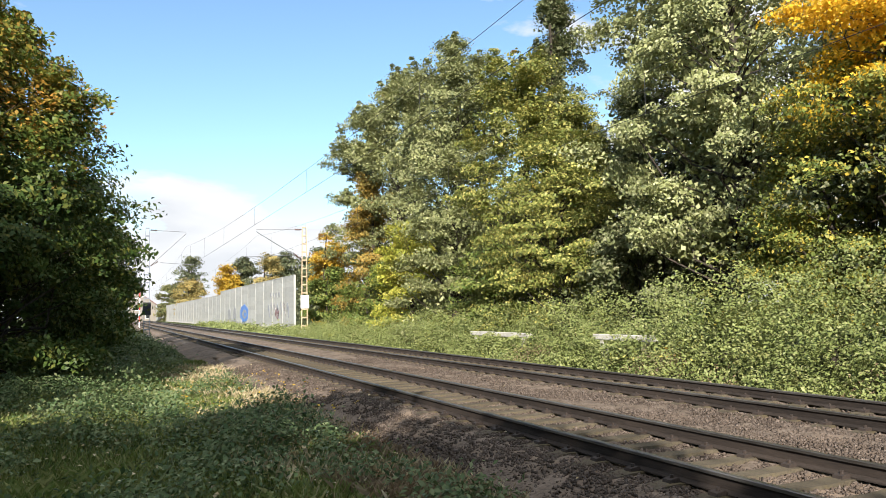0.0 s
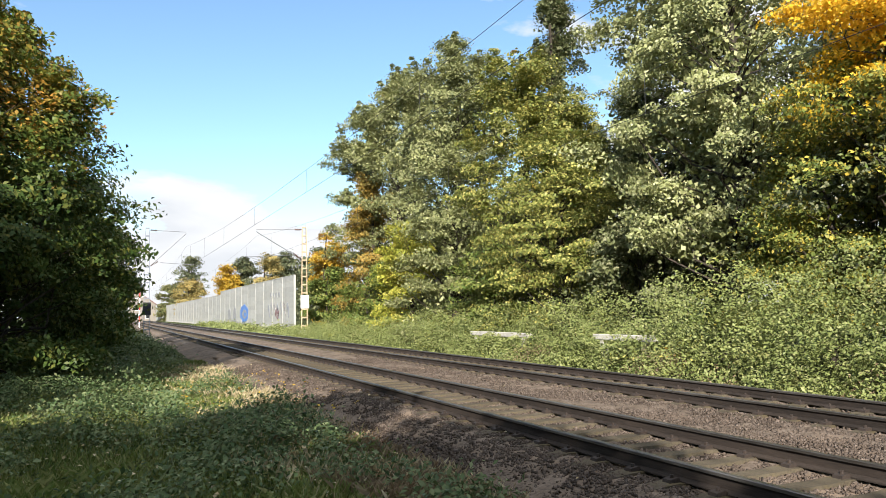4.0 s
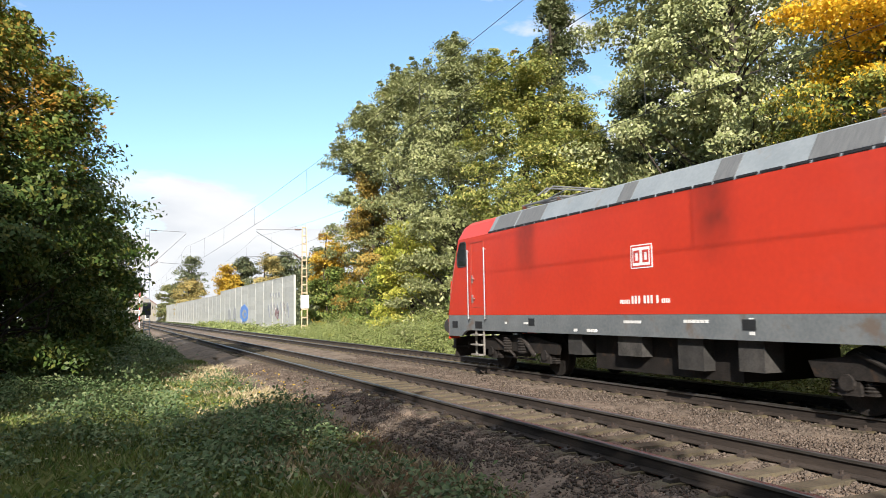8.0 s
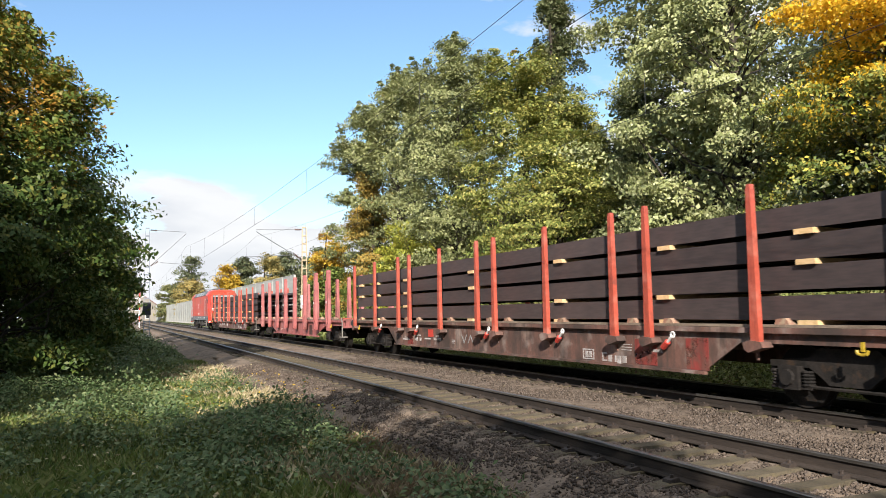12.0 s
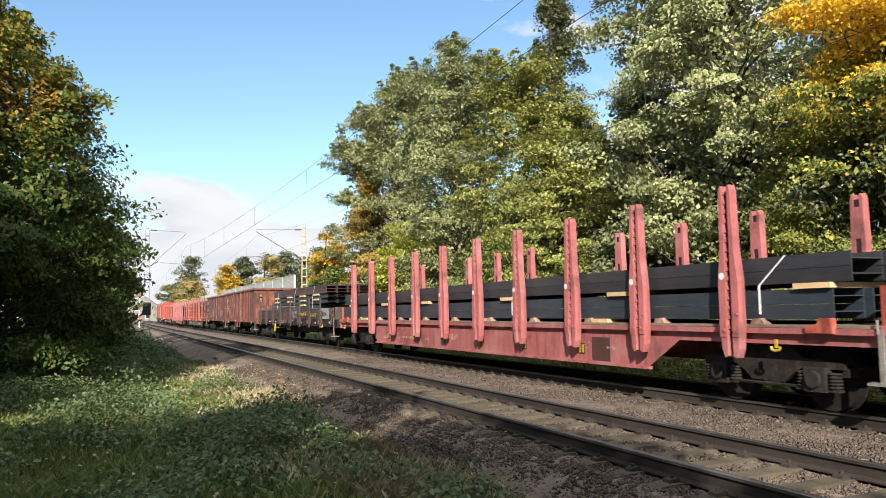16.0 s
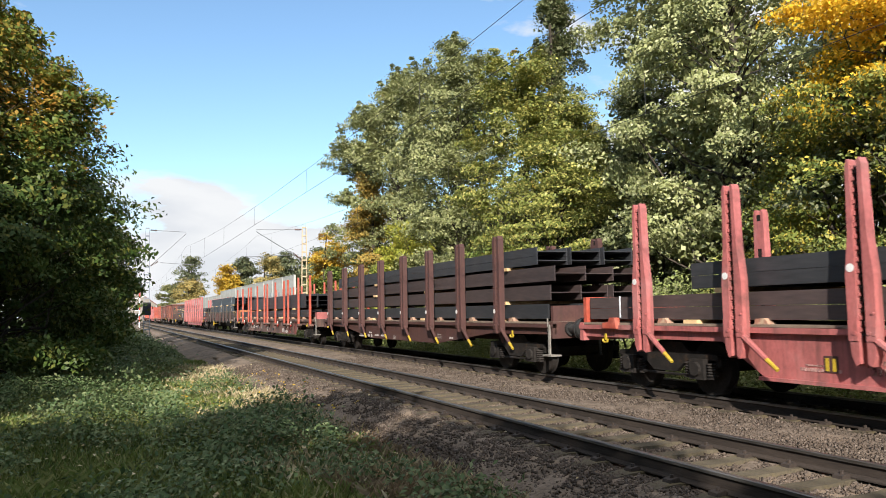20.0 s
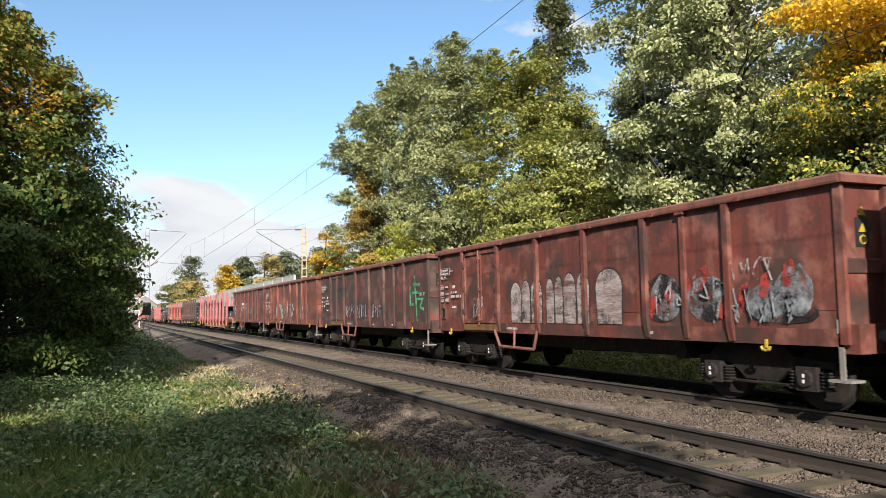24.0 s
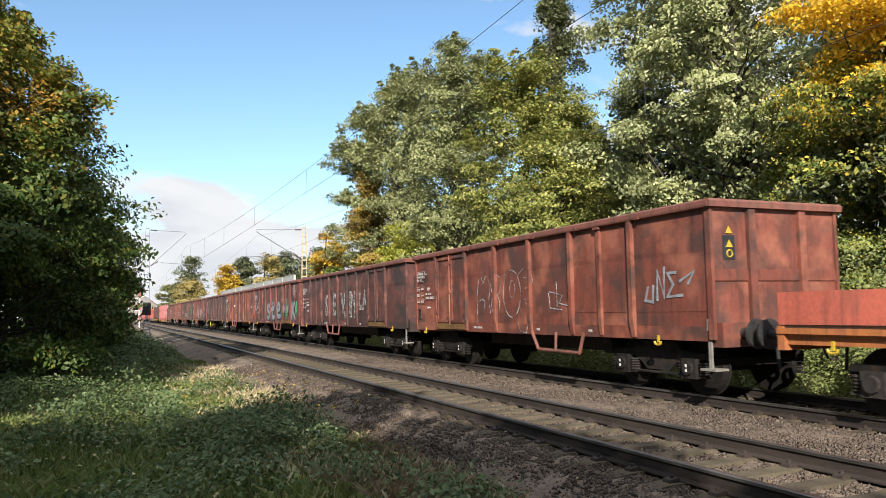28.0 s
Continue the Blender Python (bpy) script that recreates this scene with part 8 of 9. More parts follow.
scrawl(g6, -4.3, 1.85, 4, 0.95, 0.3, 0.022, T["chalk"], 67)
scrawl(g6, -4.3, 1.3, 5, 1.3, 0.4, 0.03, T["silver"], 68)
for k in range(4):
    blob(g6, -2.6 - 0.62 * k, 1.35 + 0.12 * (k % 3), [(0, 0), (0.05, -0.03), (0.08, 0.16), (0.02, 0.2)], T["red_worn"], FACE - 0.006, "red sprayed speck")
scrawl(g6, 4.62, 1.36, 4, 0.6, 0.42, 0.025, T["chalk"], 69)
# seventh: worn patches and a scratched sign
strokes(g7, 0.62, 2.15, [[(0.0, 0.55), (0.12, 0.72), (0.3, 0.45), (0.55, 0.72)], [(0.05, 0.5), (0.06, 0.1)], [(0.6, 0.6), (0.62, 0.0)], [(0.32, 0.3), (0.33, 0.05)]], 0.05, T["red_worn"], FACE, label="faint red sprayed sign")
blob(g7, -0.80, 1.42, [(0, 0.48), (0.35, 0.44), (0.42, 0.30), (0.3, 0.22), (0.32, 0.02), (0.12, 0.0), (0.10, 0.3), (0.02, 0.34)], T["red_worn"], FACE, "red repainted patch")
bars(g7, 0.12, 0.98, [(0, 0, 0.012, (0.24,)), (0, 0.05, 0.012, (0.24,)), (0, 0.10, 0.012, (0.24,)), (0, 0.15, 0.012, (0.24,))], T["stencil"], x=-1.368)
# eighth: plain, one small panel and a red patch
bars(g8, 2.45, 2.06, [(0, 0, 0.13, (0.12, 0.06, 0.06, 0.06, 0.06, 0.06, 0.06, 0.06))], x=FACE, label="white brand panel")
lettering("UIC ST", 0.17, T["mark"], g8, -5.16, 1.90, x=FACE, label="small white letters")
disc(g8, -6.12, 1.44, 0.12, 0.20, T["redspot"], FACE, "bright red sprayed spot", 0.14, 81)
blob(g8, -1.55, 1.5, [(0, 0.9), (0.22, 0.5), (0.28, 0.1), (0.2, 0.0), (0.1, 0.3), (0.04, 0.6)], T["red_worn"], FACE, "red scuffed patch")
strokes(g8, -5.2, 2.2, [[(0.0, 0.5), (0.18, 0.62), (0.12, 0.05)], [(0.12, 0.3), (0.32, 0.6), (0.36, 0.1)]], 0.022, T["brown"], FACE, label="thin dark tag")
# ninth: big silver letters over green and pink
haze = ((2.42, 1.50, 0.34, 0.30, "pinkspray"), (1.42, 1.40, 0.22, 0.30, "ochrespray"), (1.52, 1.75, 0.20, 0.28, "green"), (0.42, 1.95, 0.24, 0.42, "pinkspray"), (0.16, 1.42, 0.28, 0.22, "pinkspray"), (-0.14, 1.60, 0.22, 0.50, "green"),
        (-0.32, 2.2, 0.24, 0.22, "ochrespray"), (-1.62, 2.18, 0.2, 0.26, "ochrespray"), (-1.66, 1.55, 0.2, 0.30, "green"), (-5.30, 1.72, 0.26, 0.44, "green"), (-4.92, 2.45, 0.26, 0.24, "pinkspray"), (-4.20, 1.6, 0.12, 0.4, "ochrespray"))
for k, (y, z, ry, rz, mt) in enumerate(haze):
    disc(g9, y, z, ry * 0.85, rz * 0.85, T[mt], FACE + 0.002, "patch of sprayed colour", 0.22, 300 + k)
for k, (y, z, ry, rz, mt) in enumerate(((-2.35, 1.52, 0.30, 0.30, "green"), (-2.55, 2.05, 0.16, 0.20, "pinkspray"), (-3.30, 2.0, 0.22, 0.26, "green"), (-3.30, 1.48, 0.28, 0.22, "green"), (-3.78, 1.75, 0.16, 0.40, "pinkspray"))):
    disc(g9, y, z, ry * 0.85, rz * 0.85, T[mt], -1.408, "patch of sprayed colour", 0.22, 340 + k)
fat_letter(g9, 2.62, 1.20, [(0.98, 1.02), (0.62, 1.20), (0.26, 1.02), (0.30, 0.72), (0.80, 0.58), (0.98, 0.30), (0.66, 0.04), (0.18, 0.16)], tall=0.68)
fat_letter(g9, 1.30, 1.20, [(0.42, 1.30), (0.36, 0.30), (0.62, 0.05), (1.00, 0.14)], [(0.08, 0.80), (0.92, 0.86)], tall=0.68)
fat_letter(g9, -0.28, 1.24, [(0.22, 0.62), (1.04, 0.70), (0.98, 1.04), (0.62, 1.20), (0.24, 0.92), (0.20, 0.44), (0.52, 0.08), (1.12, 0.16)], tall=0.70)
disc(g9, -2.55, 1.72, 0.26, 0.28, T["ink"], -1.412, "black sprayed ring", 0.03, 91)
disc(g9, -2.53, 1.73, 0.20, 0.22, T["silver"], -1.42, "silver sprayed disc", 0.03, 92)
disc(g9, -3.48, 1.72, 0.26, 0.28, T["ink"], -1.412, "black sprayed ring", 0.03, 93)
disc(g9, -3.46, 1.73, 0.20, 0.22, T["silver"], -1.42, "silver sprayed disc", 0.03, 94)
fat_letter(g9, -4.16, 1.24, [(0.26, 1.30), (0.22, 0.04)], [(0.82, 1.30), (0.38, 0.68), (0.94, 0.0)], tall=0.60, wide=0.25)
strokes(g9, -4.6, 2.6, [[(0.25, 0.3), (0.05, 0.3), (0.05, 0.0), (0.25, 0.0)], [(0.05, 0.15), (0.2, 0.15)], [(0.35, 0.32), (0.35, 0.02), (0.55, 0.02)], [(0.1, -0.15), (0.75, 0.02)]], 0.022, T["stencil"], FACE, label="pale chalk letters")
scrawl(g9, 5.2, 1.25, 6, 1.4, 0.28, 0.02, T["ink"], 96, "small black tags")
# tenth: tall pale letters one to a bay
for ch, y, z, sz, st in (("S", 2.90, 1.40, 1.18, 0.85), ("E", 1.70, 1.42, 1.18, 0.85), ("V", 0.42, 1.46, 1.12, 0.9), ("I", -0.72, 1.34, 1.35, 1.4), ("I", -1.35, 1.34, 1.35, 1.4), ("L", -2.02, 1.62, 0.9, 0.8), ("A", -2.52, 1.62, 0.92, 0.85)):
    lettering(ch, sz, T["chalk"], g10, y, z, x=FACE, name="graffiti", label="pale sprayed letter", fat=0.055, stretch=st)
strokes(g10, -1.0, 1.42, [[(0.0, 0.85), (0.75, 0.0)]], 0.14, T["chalk"], FACE, label="pale sprayed stroke")
bars(g10, -0.1, 1.28, [(0, 0.0, 0.03, (0.4,)), (0, 0.07, 0.03, (0.4,)), (0, 0.14, 0.03, (0.4,)), (0, 0.21, 0.03, (0.4,))], x=FACE - 0.004)
scrawl(g10, -3.85, 2.30, 4, 0.5, 0.16, 0.014, T["yellow_rust"], 101)
scrawl(g10, -3.95, 2.06, 3, 0.36, 0.14, 0.014, T["yellow_rust"], 102)
blob(g10, 5.88, 2.48, [(0, 0), (0.4, 0.02), (0.38, 0.3), (0.02, 0.28)], T["stencil"], FACE, "flaking pale patch")
# last wagon: chalk outlines of round letters, a jagged sign
loop = lambda cy, cz, ry, rz, a0=0, a1=360: [(cy + ry * math.cos(math.radians(a)), cz + rz * math.sin(math.radians(a))) for a in range(a0, a1 + 1, 15)]
strokes(g11, 2.1, 1.1, [[(0.02, 0.05), (0.0, 0.75), (0.1, 1.12), (0.26, 1.2), (0.34, 1.02), (0.5, 1.22), (0.62, 1.18), (0.72, 0.95), (0.66, 0.6), (0.74, 0.3)], [(0.1, 0.6), (0.28, 0.66), (0.44, 0.6), (0.42, 0.4)],
                       loop(1.05, 0.98, 0.27, 0.25), loop(1.08, 0.98, 0.10, 0.09), loop(1.02, 0.50, 0.22, 0.24), loop(1.85, 0.75, 0.42, 0.55), loop(1.88, 0.85, 0.13, 0.2),
                       [(2.15, 1.15), (2.4, 1.30), (2.75, 1.22), (2.85, 1.0), (2.5, 0.85)], [(2.45, 0.6), (2.8, 0.58), (2.6, 0.4), (2.5, 0.55)], [(2.1, 0.1), (2.2, -0.1), (2.5, -0.15), (2.6, 0.1)], [(1.5, 1.2), (1.62, 1.28), (1.9, 1.3), (2.1, 1.2)], [(2.42, 1.1), (2.7, 1.1)], [(2.56, 1.2), (2.56, 0.98)]], 0.022, T["faded"], FACE, label="chalky outlines of round letters")
strokes(g11, -1.4, 1.4, [[(0.0, 0.42), (0.05, 0.1), (0.5, 0.06)], [(0.32, 0.72), (0.34, 0.12)], [(0.04, 0.45), (0.55, 0.35), (0.4, 0.2), (0.75, 0.14)]], 0.024, T["faded"], FACE, label="faint pale jagged sign")
strokes(g11, -4.65, 1.55, [[(0.08, 0.28), (0.0, 0.05), (0.2, 0.02), (0.22, 0.3)], [(0.32, 0.05), (0.34, 0.55), (0.5, 0.1), (0.52, 0.6)], [(0.8, 0.5), (0.6, 0.5), (0.74, 0.3), (0.58, 0.1), (0.95, 0.12)], [(0.9, 0.35), (1.25, 0.5), (1.1, 0.3)]], 0.05, T["silver"], FACE, label="silver sprayed letters")
blob(g11, 3.2, 1.25, [(0, 0), (0.45, 0), (0.45, 0.65), (0, 0.65)], T["gon_a"], FACE + 0.001, "darker repainted patch")

# how far the sprayed marks sit from the middle of their wagon
for g, dy in zip(gons, (0, 0, -0.44, -0.63, -0.62, -0.31, -0.22, -0.26, -0.30, 0.0, -0.04)):
    for o in g.children:
        if o.name not in OWN:
            o.location.y += dy

# stake wagons: white brand panels and red patches on the belly
WAGON = {round(u, 2): ob for ob, u in TRAIN if "wagon" in ob.name}
for u in (11.76, 57.12, 173.84):
    w = WAGON[u]
    y0 = -3.8
    bars(w, y0, 0.48, [(0, 0, 0.20, (0.025,)), (0.02, 0.18, 0.022, (0.34,)), (0.02, 0, 0.022, (0.34,)), (0.09, 0.04, 0.12, (0.09, 0.09)), (0.36, 0, 0.20, (0.025,))], T["stencil"], x=-1.258, label="white emblem frame")
    bars(w, y0 - 0.66, 0.47, [(0, 0.0, 0.16, (0.03,)), (0.02, 0.14, 0.03, (0.13,)), (0.02, 0.0, 0.03, (0.13,)), (0.20, 0.0, 0.12, (0.11, -0.01, 0.04, -0.01)), (0.48, -0.04, 0.16, (0.11,)), (0.64, 0.0, 0.12, (0.12,))], T["stencil"], x=-1.258, label="faded white brand panel")
    blob(w, -6.83, 0.46, [(0, 0), (0.52, 0), (0.52, 0.52), (0, 0.50)], T["red_worn"], -1.256, "bright red patch")
    if u < 20:
        blob(w, 2.40, 0.46, [(0, 0), (0.72, 0), (0.72, 0.48), (0, 0.5)], T["red_worn"], -1.256, "bright red patch")
        blob(w, 0.78, 0.46, [(0, 0), (0.34, 0), (0.34, 0.28), (0, 0.28)], T["red_worn"], -1.256, "small red patch")
        bars(w, 2.2, 0.52, [(0, 0.05 * k, 0.012, (0.4,)) for k in range(6)] + [(0.08 * k, 0, 0.26, (0.012,)) for k in range(6)], T["stencil"], x=-1.262, label="white outlined table")
        strokes(w, -6.3, 0.52, [[(0.12, 0.42), (0.10, 0.02), (0.42, 0.06), (0.14, 0.22), (0.36, 0.26)]], 0.045, T["stencil"], x=-1.262, label="white sprayed letter")
        strokes(w, -6.9, 0.54, [[(0.34, 0.30), (0.10, 0.32), (0.07, 0.16), (0.28, 0.17)], [(0.07, 0.16), (0.08, 0.0), (0.34, 0.02)]], 0.03, T["stencil"], x=-1.264, label="white sprayed letter")
        strokes(w, -2.85, 0.72, [[(0.0, 0.12), (0.12, 0.0), (0.3, 0.16), (0.4, 0.02)], [(0.5, 0.2), (0.75, 0.05), (0.6, 0.0)]], 0.035, T["plate_grey"], x=-1.262, label="grey sprayed tag")
    if 50 < u < 60:
        blob(w, 4.40, 0.72, [(0, 0), (0.38, 0), (0.38, 0.22), (0, 0.22)], T["redspot"], -1.256, "bright red patch")
        blob(w, 6.2, 0.44, [(0, 0), (0.55, 0), (0.55, 0.34), (0.1, 0.36)], T["red_worn"], -1.256, "scuffed red patch")
        strokes(w, 2.0, 0.62, [[(0.0, 0.2), (0.15, 0.0), (0.3, 0.2)], [(0.4, 0.0), (0.55, 0.2), (0.7, 0.02)]], 0.03, T["plate_grey"], x=-1.262, label="grey sprayed tag")
    if u > 150:
        bars(w, 0.70, 0.46, [(0, 0.05 * k, 0.012, (0.45,)) for k in range(5)] + [(0.11 * k, 0, 0.2, (0.012,)) for k in range(5)], T["stencil"], x=-1.262, label="white outlined table")
        blob(w, -6.9, 0.92, [(0, 0), (0.26, 0), (0.26, 0.14), (0, 0.14)], T["red_worn"], -1.256, "small red patch")
        bm = bmesh.new()
        box(bm, -1.30, -1.25, -1.5, -1.2, 0.55, 0.66)
        part("document_box", bm, T["ink"], w, "black document holder")
for u in (128.9, 219.3):
    w = WAGON[u]
    for k in range(6):
        bm = bmesh.new()
        box(bm, -1.262, -1.255, 6.22 - 2.35 * k, 6.44 - 2.35 * k, 0.58, 0.80)
        part("bracket_plate", bm, T["brown"], w)
        bars(w, 6.41 - 2.35 * k, 0.60, [(0, 0, 0.17, (0.05, 0.05))], T["yellow"], x=-1.264, label="yellow marks")
    bars(w, 1.7, 0.68, [(0, 0, 0.15, (0.11,) * 7)], T["brown"] if u > 200 else T["faint"], x=-1.257, label="faint brand panel")
blob(WAGON[219.3], -3.2, 0.50, [(0, 0.05), (0.3, -0.04), (0.8, 0.0), (0.85, 0.3), (0.5, 0.42), (0.1, 0.35)], T["chalk"], -1.257, "peeling white paint")
blob(WAGON[219.3], -3.4, 0.58, [(0, 0), (0.28, 0), (0.28, 0.2), (0, 0.2)], T["pink"], -1.262, "red patch")
strokes(WAGON[219.3], -0.25, 0.36, [[(0.0, 0.22), (0.04, 0.0)], [(0.0, 0.22), (0.16, 0.24), (0.06, 0.12), (0.2, 0.0)], [(0.26, 0.24), (0.42, 0.02)], [(0.44, 0.24), (0.26, 0.02)], [(0.5, 0.12), (0.6, 0.22), (0.66, 0.12), (0.52, 0.12), (0.64, -0.02)]], 0.022, T["ink"], x=-1.262, label="black sprayed tag")
scrawl(WAGON[219.3], 2.6, 0.92, 4, 0.6, 0.1, 0.018, T["ink"], 221, "small black tag")
bm = bmesh.new()
box(bm, -1.30, -1.24, -8.2 + 11.4, -7.9 + 11.4, 0.6, 0.85)
part("document_box", bm, T["ink"], WAGON[219.3], "black document holder")
d1 = WAGON[107.0]
strokes(d1, -0.75, 1.26, [[(0.0, 0.26), (0.14, 0.26)], [(0.07, 0.36), (0.07, 0.0)], [(0.24, 0.3), (0.22, 0.02), (0.38, 0.02), (0.38, 0.3)], [(0.5, 0.0), (0.5, 0.34)], [(0.44, 0.17), (0.58, 0.17)], [(0.68, 0.32), (0.66, 0.0), (0.78, 0.1), (0.88, 0.0), (0.9, 0.32)], [(1.0, 0.3), (1.02, 0.02)], [(1.1, 0.34), (1.1, 0.02)]], 0.045, T["chalk"], x=-1.372, label="white sprayed letters")
scrawl(d1, -0.95, 1.10, 9, 0.8, 0.06, 0.014, T["chalk"], 202, "small white sprayed line")
scrawl(d1, -2.87, 1.38, 9, 1.35, 0.17, 0.018, T["yellow"], 203, "yellow sprayed lettering")
scrawl(d1, -2.87, 1.26, 8, 1.3, 0.07, 0.016, T["red_worn"], 204, "red sprayed lettering")
scrawl(d1, -4.9, 1.32, 8, 1.2, 0.12, 0.016, T["yellow"], 205, "yellow sprayed lettering")
blob(d1, -6.6, 1.21, [(0, 0), (1.6, 0), (1.6, 0.47), (0, 0.48)], T["plate_grey"], -1.369, "pale grey repainted flap")
scrawl(d1, -7.0, 1.36, 4, 0.5, 0.16, 0.02, T["ink"], 213, "black sprayed tag on the grey flap")
scrawl(d1, -7.5, 1.36, 3, 0.4, 0.16, 0.02, T["red_worn"], 214, "red sprayed tag on the grey flap")
d2 = WAGON[151.3]
scrawl(d2, 2.6, 1.36, 6, 1.3, 0.22, 0.02, T["chalk"], 211, "white sprayed tag")
scrawl(d2, 6.6, 1.38, 4, 0.55, 0.14, 0.018, T["chalk"], 212, "white sprayed tag")

# graffiti on the noise barrier
X0 = 15.0 - 0.085


def wall_spray(y, z, pts, mt, label, proud=0.0):
    bm = bmesh.new()
    prism(bm, [(y + a, z + b) for a, b in pts], "x", X0 - 0.012 - proud, X0 + 0.02)
    part("graffiti", bm, T[mt], wall, label)


def round_pts(r, s, n=16, seed=0):
    g = random.Random(seed)
    return [(r * math.cos(2 * math.pi * k / n) * g.uniform(0.8, 1.1), s * math.sin(2 * math.pi * k / n) * g.uniform(0.8, 1.1)) for k in range(n)]


wall_spray(95.5, 1.55, round_pts(3.2, 1.15, seed=5), "blue", "blue sprayed shape")
wall_spray(95.5, 1.5, round_pts(1.8, 0.55, seed=6), "silver", "pale sprayed middle", 0.006)
wall_spray(95.0, 1.45, round_pts(0.9, 0.28, seed=7), "blue", "blue sprayed eye", 0.012)
wall_spray(103.5, 1.5, round_pts(1.5, 1.0, seed=8), "plate_grey", "dark sprayed letters")
wall_spray(108.5, 1.4, round_pts(1.6, 0.9, seed=9), "plate_grey", "dark sprayed letters")
wall_spray(75.5, 1.5, round_pts(0.9, 0.55, seed=10), "pinkspray", "red sprayed shape")
for k in range(7):
    wall_spray(70.0 + 1.55 * k, 1.2 + 0.1 * (k % 3), [(0, 0), (0.25, -0.1), (0.7, 0.9), (0.9, 0.3), (1.1, 1.0), (0.8, 1.3), (0.2, 0.9)], ("silver", "chalk", "plate_grey")[k % 3], "grey sprayed letters")
for k in range(4):
    wall_spray(74.0 + 1.4 * k, 3.0, [(0, 0), (0.2, -0.05), (0.5, 0.4), (0.8, 0.1), (0.95, 0.5), (0.3, 0.6)], "plate_grey", "grey sprayed tags")


# ---- concrete rail in the brambles, signal, distant houses, fallen leaves ----
def concrete_rail(y0, y1, z, label):
    t = thing("concrete_rail", label, "concrete rail", "concrete rails in the brambles", at=pose(13.25, (y0 + y1) / 2, 0))
    h = (y1 - y0) / 2
    bm = bmesh.new()
    box(bm, -0.12, 0.12, -h, h, z - 0.10, z + 0.06)
    bmesh.ops.bevel(bm, geom=bm.edges[:], offset=0.015, segments=1, affect="EDGES")
    part("beam", bm, M["concrete"], t)
    for y in (-h + 0.4, h - 0.4):
        bm = bmesh.new()
        box(bm, -0.09, 0.09, y - 0.08, y + 0.08, -0.6, z - 0.09)
        part("post", bm, M["concrete"], t)


concrete_rail(23.2, 27.8, 0.60, "weathered pale concrete rail half hidden by brambles")
concrete_rail(16.6, 19.3, 0.66, "short pale concrete rail half hidden by brambles")

# concrete trough cover beside the far rail
bm = bmesh.new()
prism(bm, [(12.0, -0.42), (12.35, -0.42), (12.33, -0.25), (12.04, -0.25)], "y", 12.6, 14.6)
box(bm, 12.03, 12.34, 14.63, 16.5, -0.42, -0.26)
ob = new("cable_trough", mesh_of(bm, "cable_trough", M["concrete"]))
tagged(ob, "grey concrete cable trough cover by the track", "cable trough")

# light signal beyond the grey mast
sg = thing("railway_signal", "slim red and white railway signal post far down the line", "signal", at=pose(4.1, 128.0, -0.3))
for k in range(6):
    bm = bmesh.new()
    box(bm, -0.09, 0.09, -0.09, 0.09, 0.9 * k, 0.9 * (k + 1) - 0.004)
    part("post_section", bm, T["redspot"] if k % 2 else M["white"], sg)
bm = bmesh.new()
box(bm, -0.35, 0.35, -0.12, 0.12, 5.42, 6.9)
hd = part("signal_head", bm, M["black"], sg)
bm = bmesh.new()
tube(bm, (-0.9, -0.1, 4.4), (0.9, -0.1, 4.9), 0.05, n=6)
part("signal_arm", bm, M["white"], sg)


def house(x, y, w, d, hh, rise, wall_c, label, seed):
    t = thing("house", label, "house", "distant houses", at=pose(x, y, -0.4))
    wm = surf("render_%d" % seed, wall_c, tuple(0.85 * c for c in wall_c), 0.5, 0.9, fine=6)
    bm = bmesh.new()
    box(bm, -w / 2, w / 2, -d / 2, d / 2, 0, hh)
    prism(bm, [(-w / 2, hh), (w / 2, hh), (0, hh + rise - 0.1)], "y", -d / 2, d / 2)
    part("wall", bm, wm, t)
    rm = T["gon_c"]
    for s in (-1, 1):
        bm = bmesh.new()
        prism(bm, [(0, hh + rise), (s * (w / 2 + 0.4), hh - 0.25), (s * (w / 2 + 0.4), hh - 0.05), (0, hh + rise + 0.22)], "y", -d / 2 - 0.4, d / 2 + 0.4)
        part("roof", bm, rm, t, "red tiled roof slope")
    for q in (-0.28, 0.0, 0.28):
        for z in (1.0, 3.6):
            if z + 1.5 < hh + 0.8:
                bm = bmesh.new()
                box(bm, q * w - 0.6, q * w + 0.6, -d / 2 - 0.05, -d / 2 + 0.02, z, z + 1.4)
                wn_ = part("window", bm, M["white"], t)
                bm = bmesh.new()
                box(bm, q * w - 0.48, q * w + 0.48, -d / 2 - 0.07, -d / 2 - 0.03, z + 0.12, z + 1.28)
                part("pane", bm, T["glass"], wn_)


house(-4.5, 225, 12, 10, 5.0, 4.0, (0.26, 0.16, 0.125), "distant brick-coloured house with a red roof", 1)
house(7.5, 262, 11, 10, 5.4, 4.2, (0.27, 0.24, 0.20), "distant pale house with a red roof", 2)
house(-10.0, 190, 10, 9, 4.6, 3.6, (0.28, 0.24, 0.21), "distant pale house behind the hedge", 3)

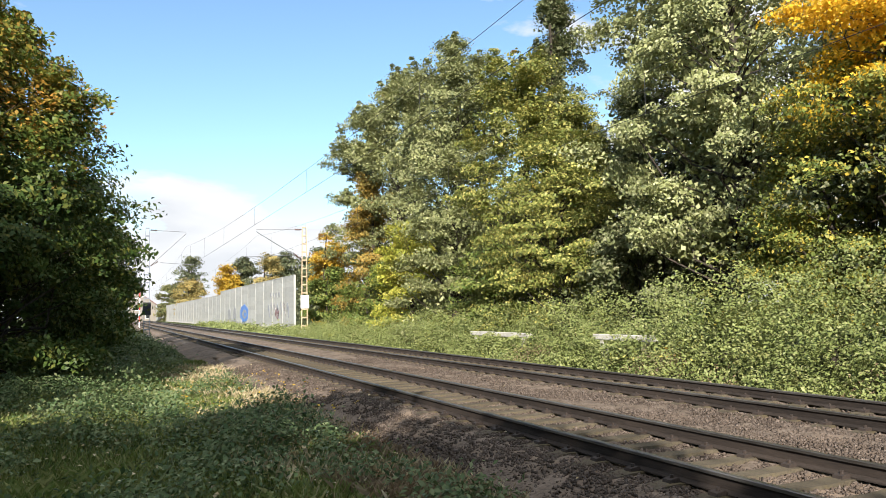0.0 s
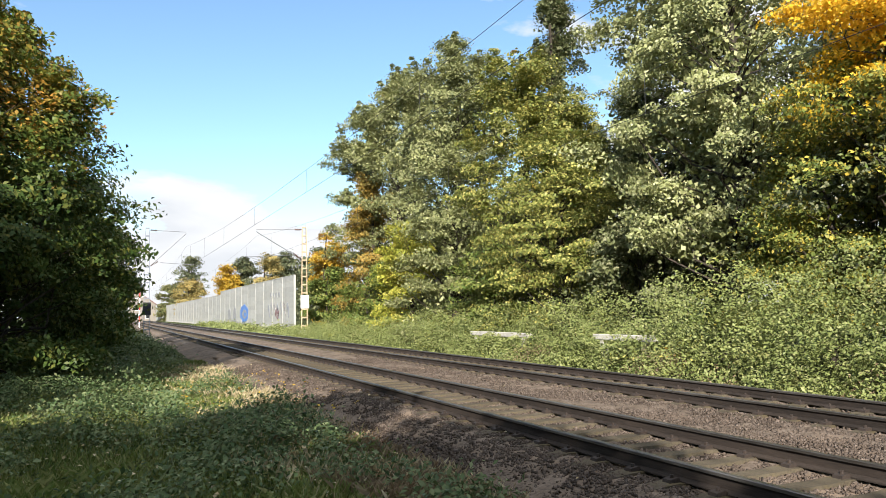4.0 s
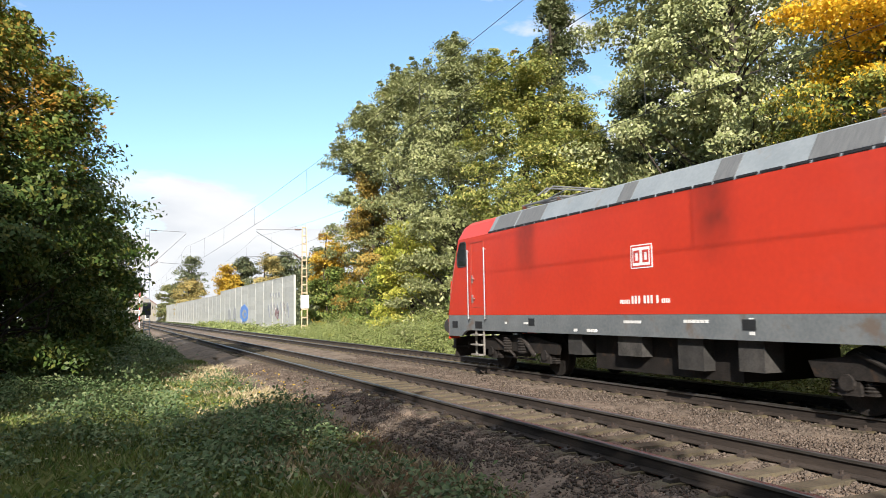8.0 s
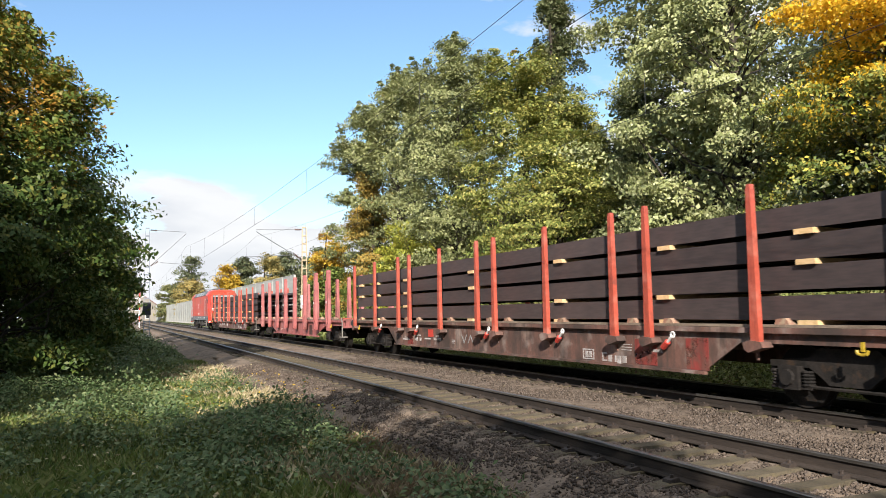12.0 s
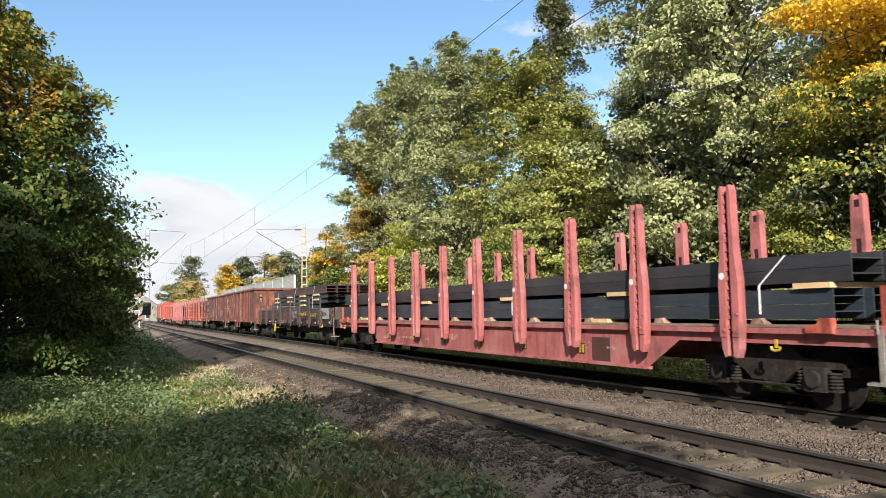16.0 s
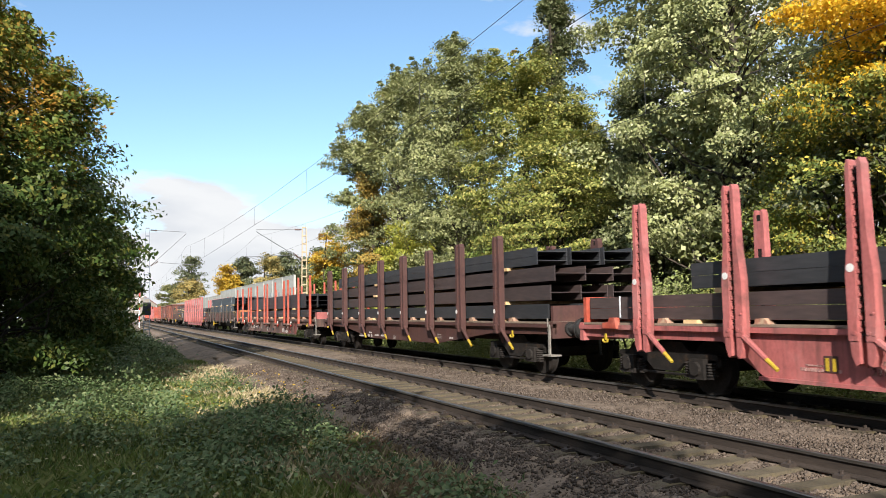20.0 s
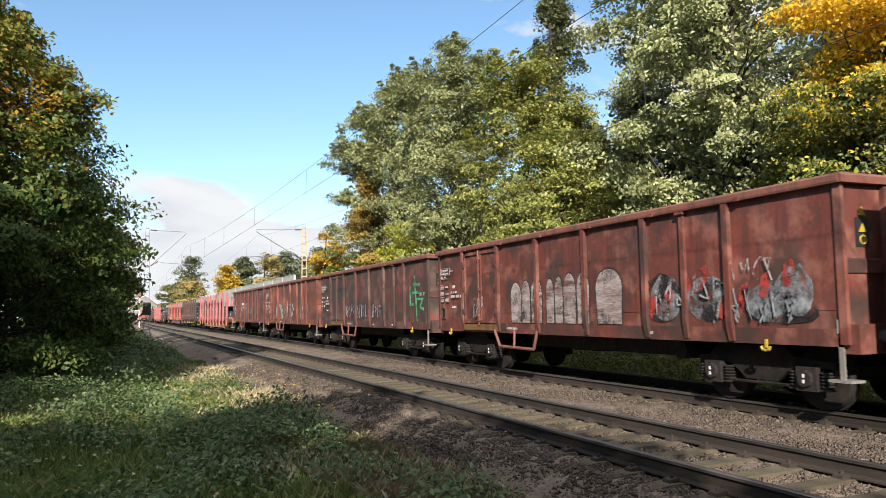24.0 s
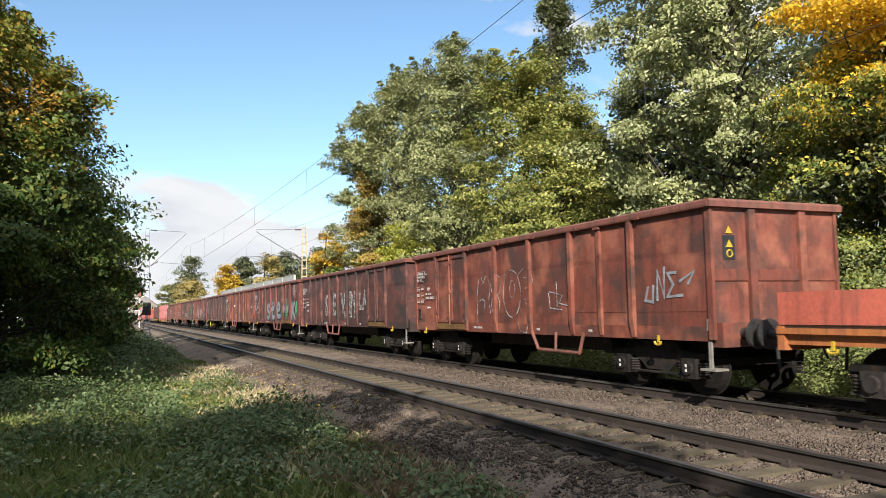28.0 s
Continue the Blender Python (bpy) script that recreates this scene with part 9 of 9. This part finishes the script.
# fallen leaves on the grass and ballast edge
gen = np.random.default_rng(95)
n = 1500
fx, fy = np.where(gen.random(n) < 0.96, gen.uniform(-3.5, 3.7, n), gen.uniform(3.7, 8, n)), 6 + 26 * gen.random(n) ** 1.3
fz = np.where(fx < 3.5, lift(fx, fy) + 0.10, np.maximum(bed_height(fx), lift(fx, fy)) + 0.035)
v, f = leaf_cloud(gen, np.stack([fx, fy, fz], 1), np.array([0, 0, 1.0]) + gen.normal(0, 0.35, (n, 3)), 0.055, narrow=0.8)
tagged(new("fallen_leaves", cloud_mesh("fallen_leaves", v, f, L["straw"])), "pale fallen leaves scattered on grass and stones", "fallen leaves", kind="stuff")
n = 260
fx, fy = gen.uniform(1.5, 4.4, n), gen.uniform(14, 24, n)
fz = np.where(fx < 3.5, lift(fx, fy) + 0.12, np.maximum(bed_height(fx), lift(fx, fy)) + 0.04)
v, f = leaf_cloud(gen, np.stack([fx, fy, fz], 1), np.array([0, 0, 1.0]) + gen.normal(0, 0.35, (n, 3)), 0.07, narrow=0.8)
tagged(new("fallen_leaves", cloud_mesh("fallen_leaves", v, f, L["gold"])), "bright yellow fallen leaves at the ballast edge", "fallen leaves", kind="stuff")


# ---- the train passes ----
def run(t):
    """How far the train has run at t seconds: 18.6 m/s, very slightly slowing."""
    return 18.6 * (t - 8.0) - 0.02 * (t - 8.0) ** 2


def motions():
    times = [2.0 * k for k in range(15)]
    for ob, u in TRAIN:
        walk(ob, [(t, pose(FAR_X, run(t) - u, 0)) for t in times])
    # wheels turn while their vehicle is near
    for ob, u, rest in WHEELSETS:
        t0 = max(0.0, 8.0 + (u - 8.0) / 18.3)
        rows = [(0.0, 0.0)] if t0 > 0.1 else []
        n = int(min(28.0 - t0, 3.2) * 30)
        rows += [(t0 + i / 30, (run(t0 + i / 30) - run(t0)) / 0.46) for i in range(max(n, 1))]
        if rows[-1][0] < 27.9:
            rows.append((28.0, rows[-1][1]))
        walk(ob, [(t, rest @ Matrix.Rotation(-a, 4, "X")) for t, a in rows])


motions()
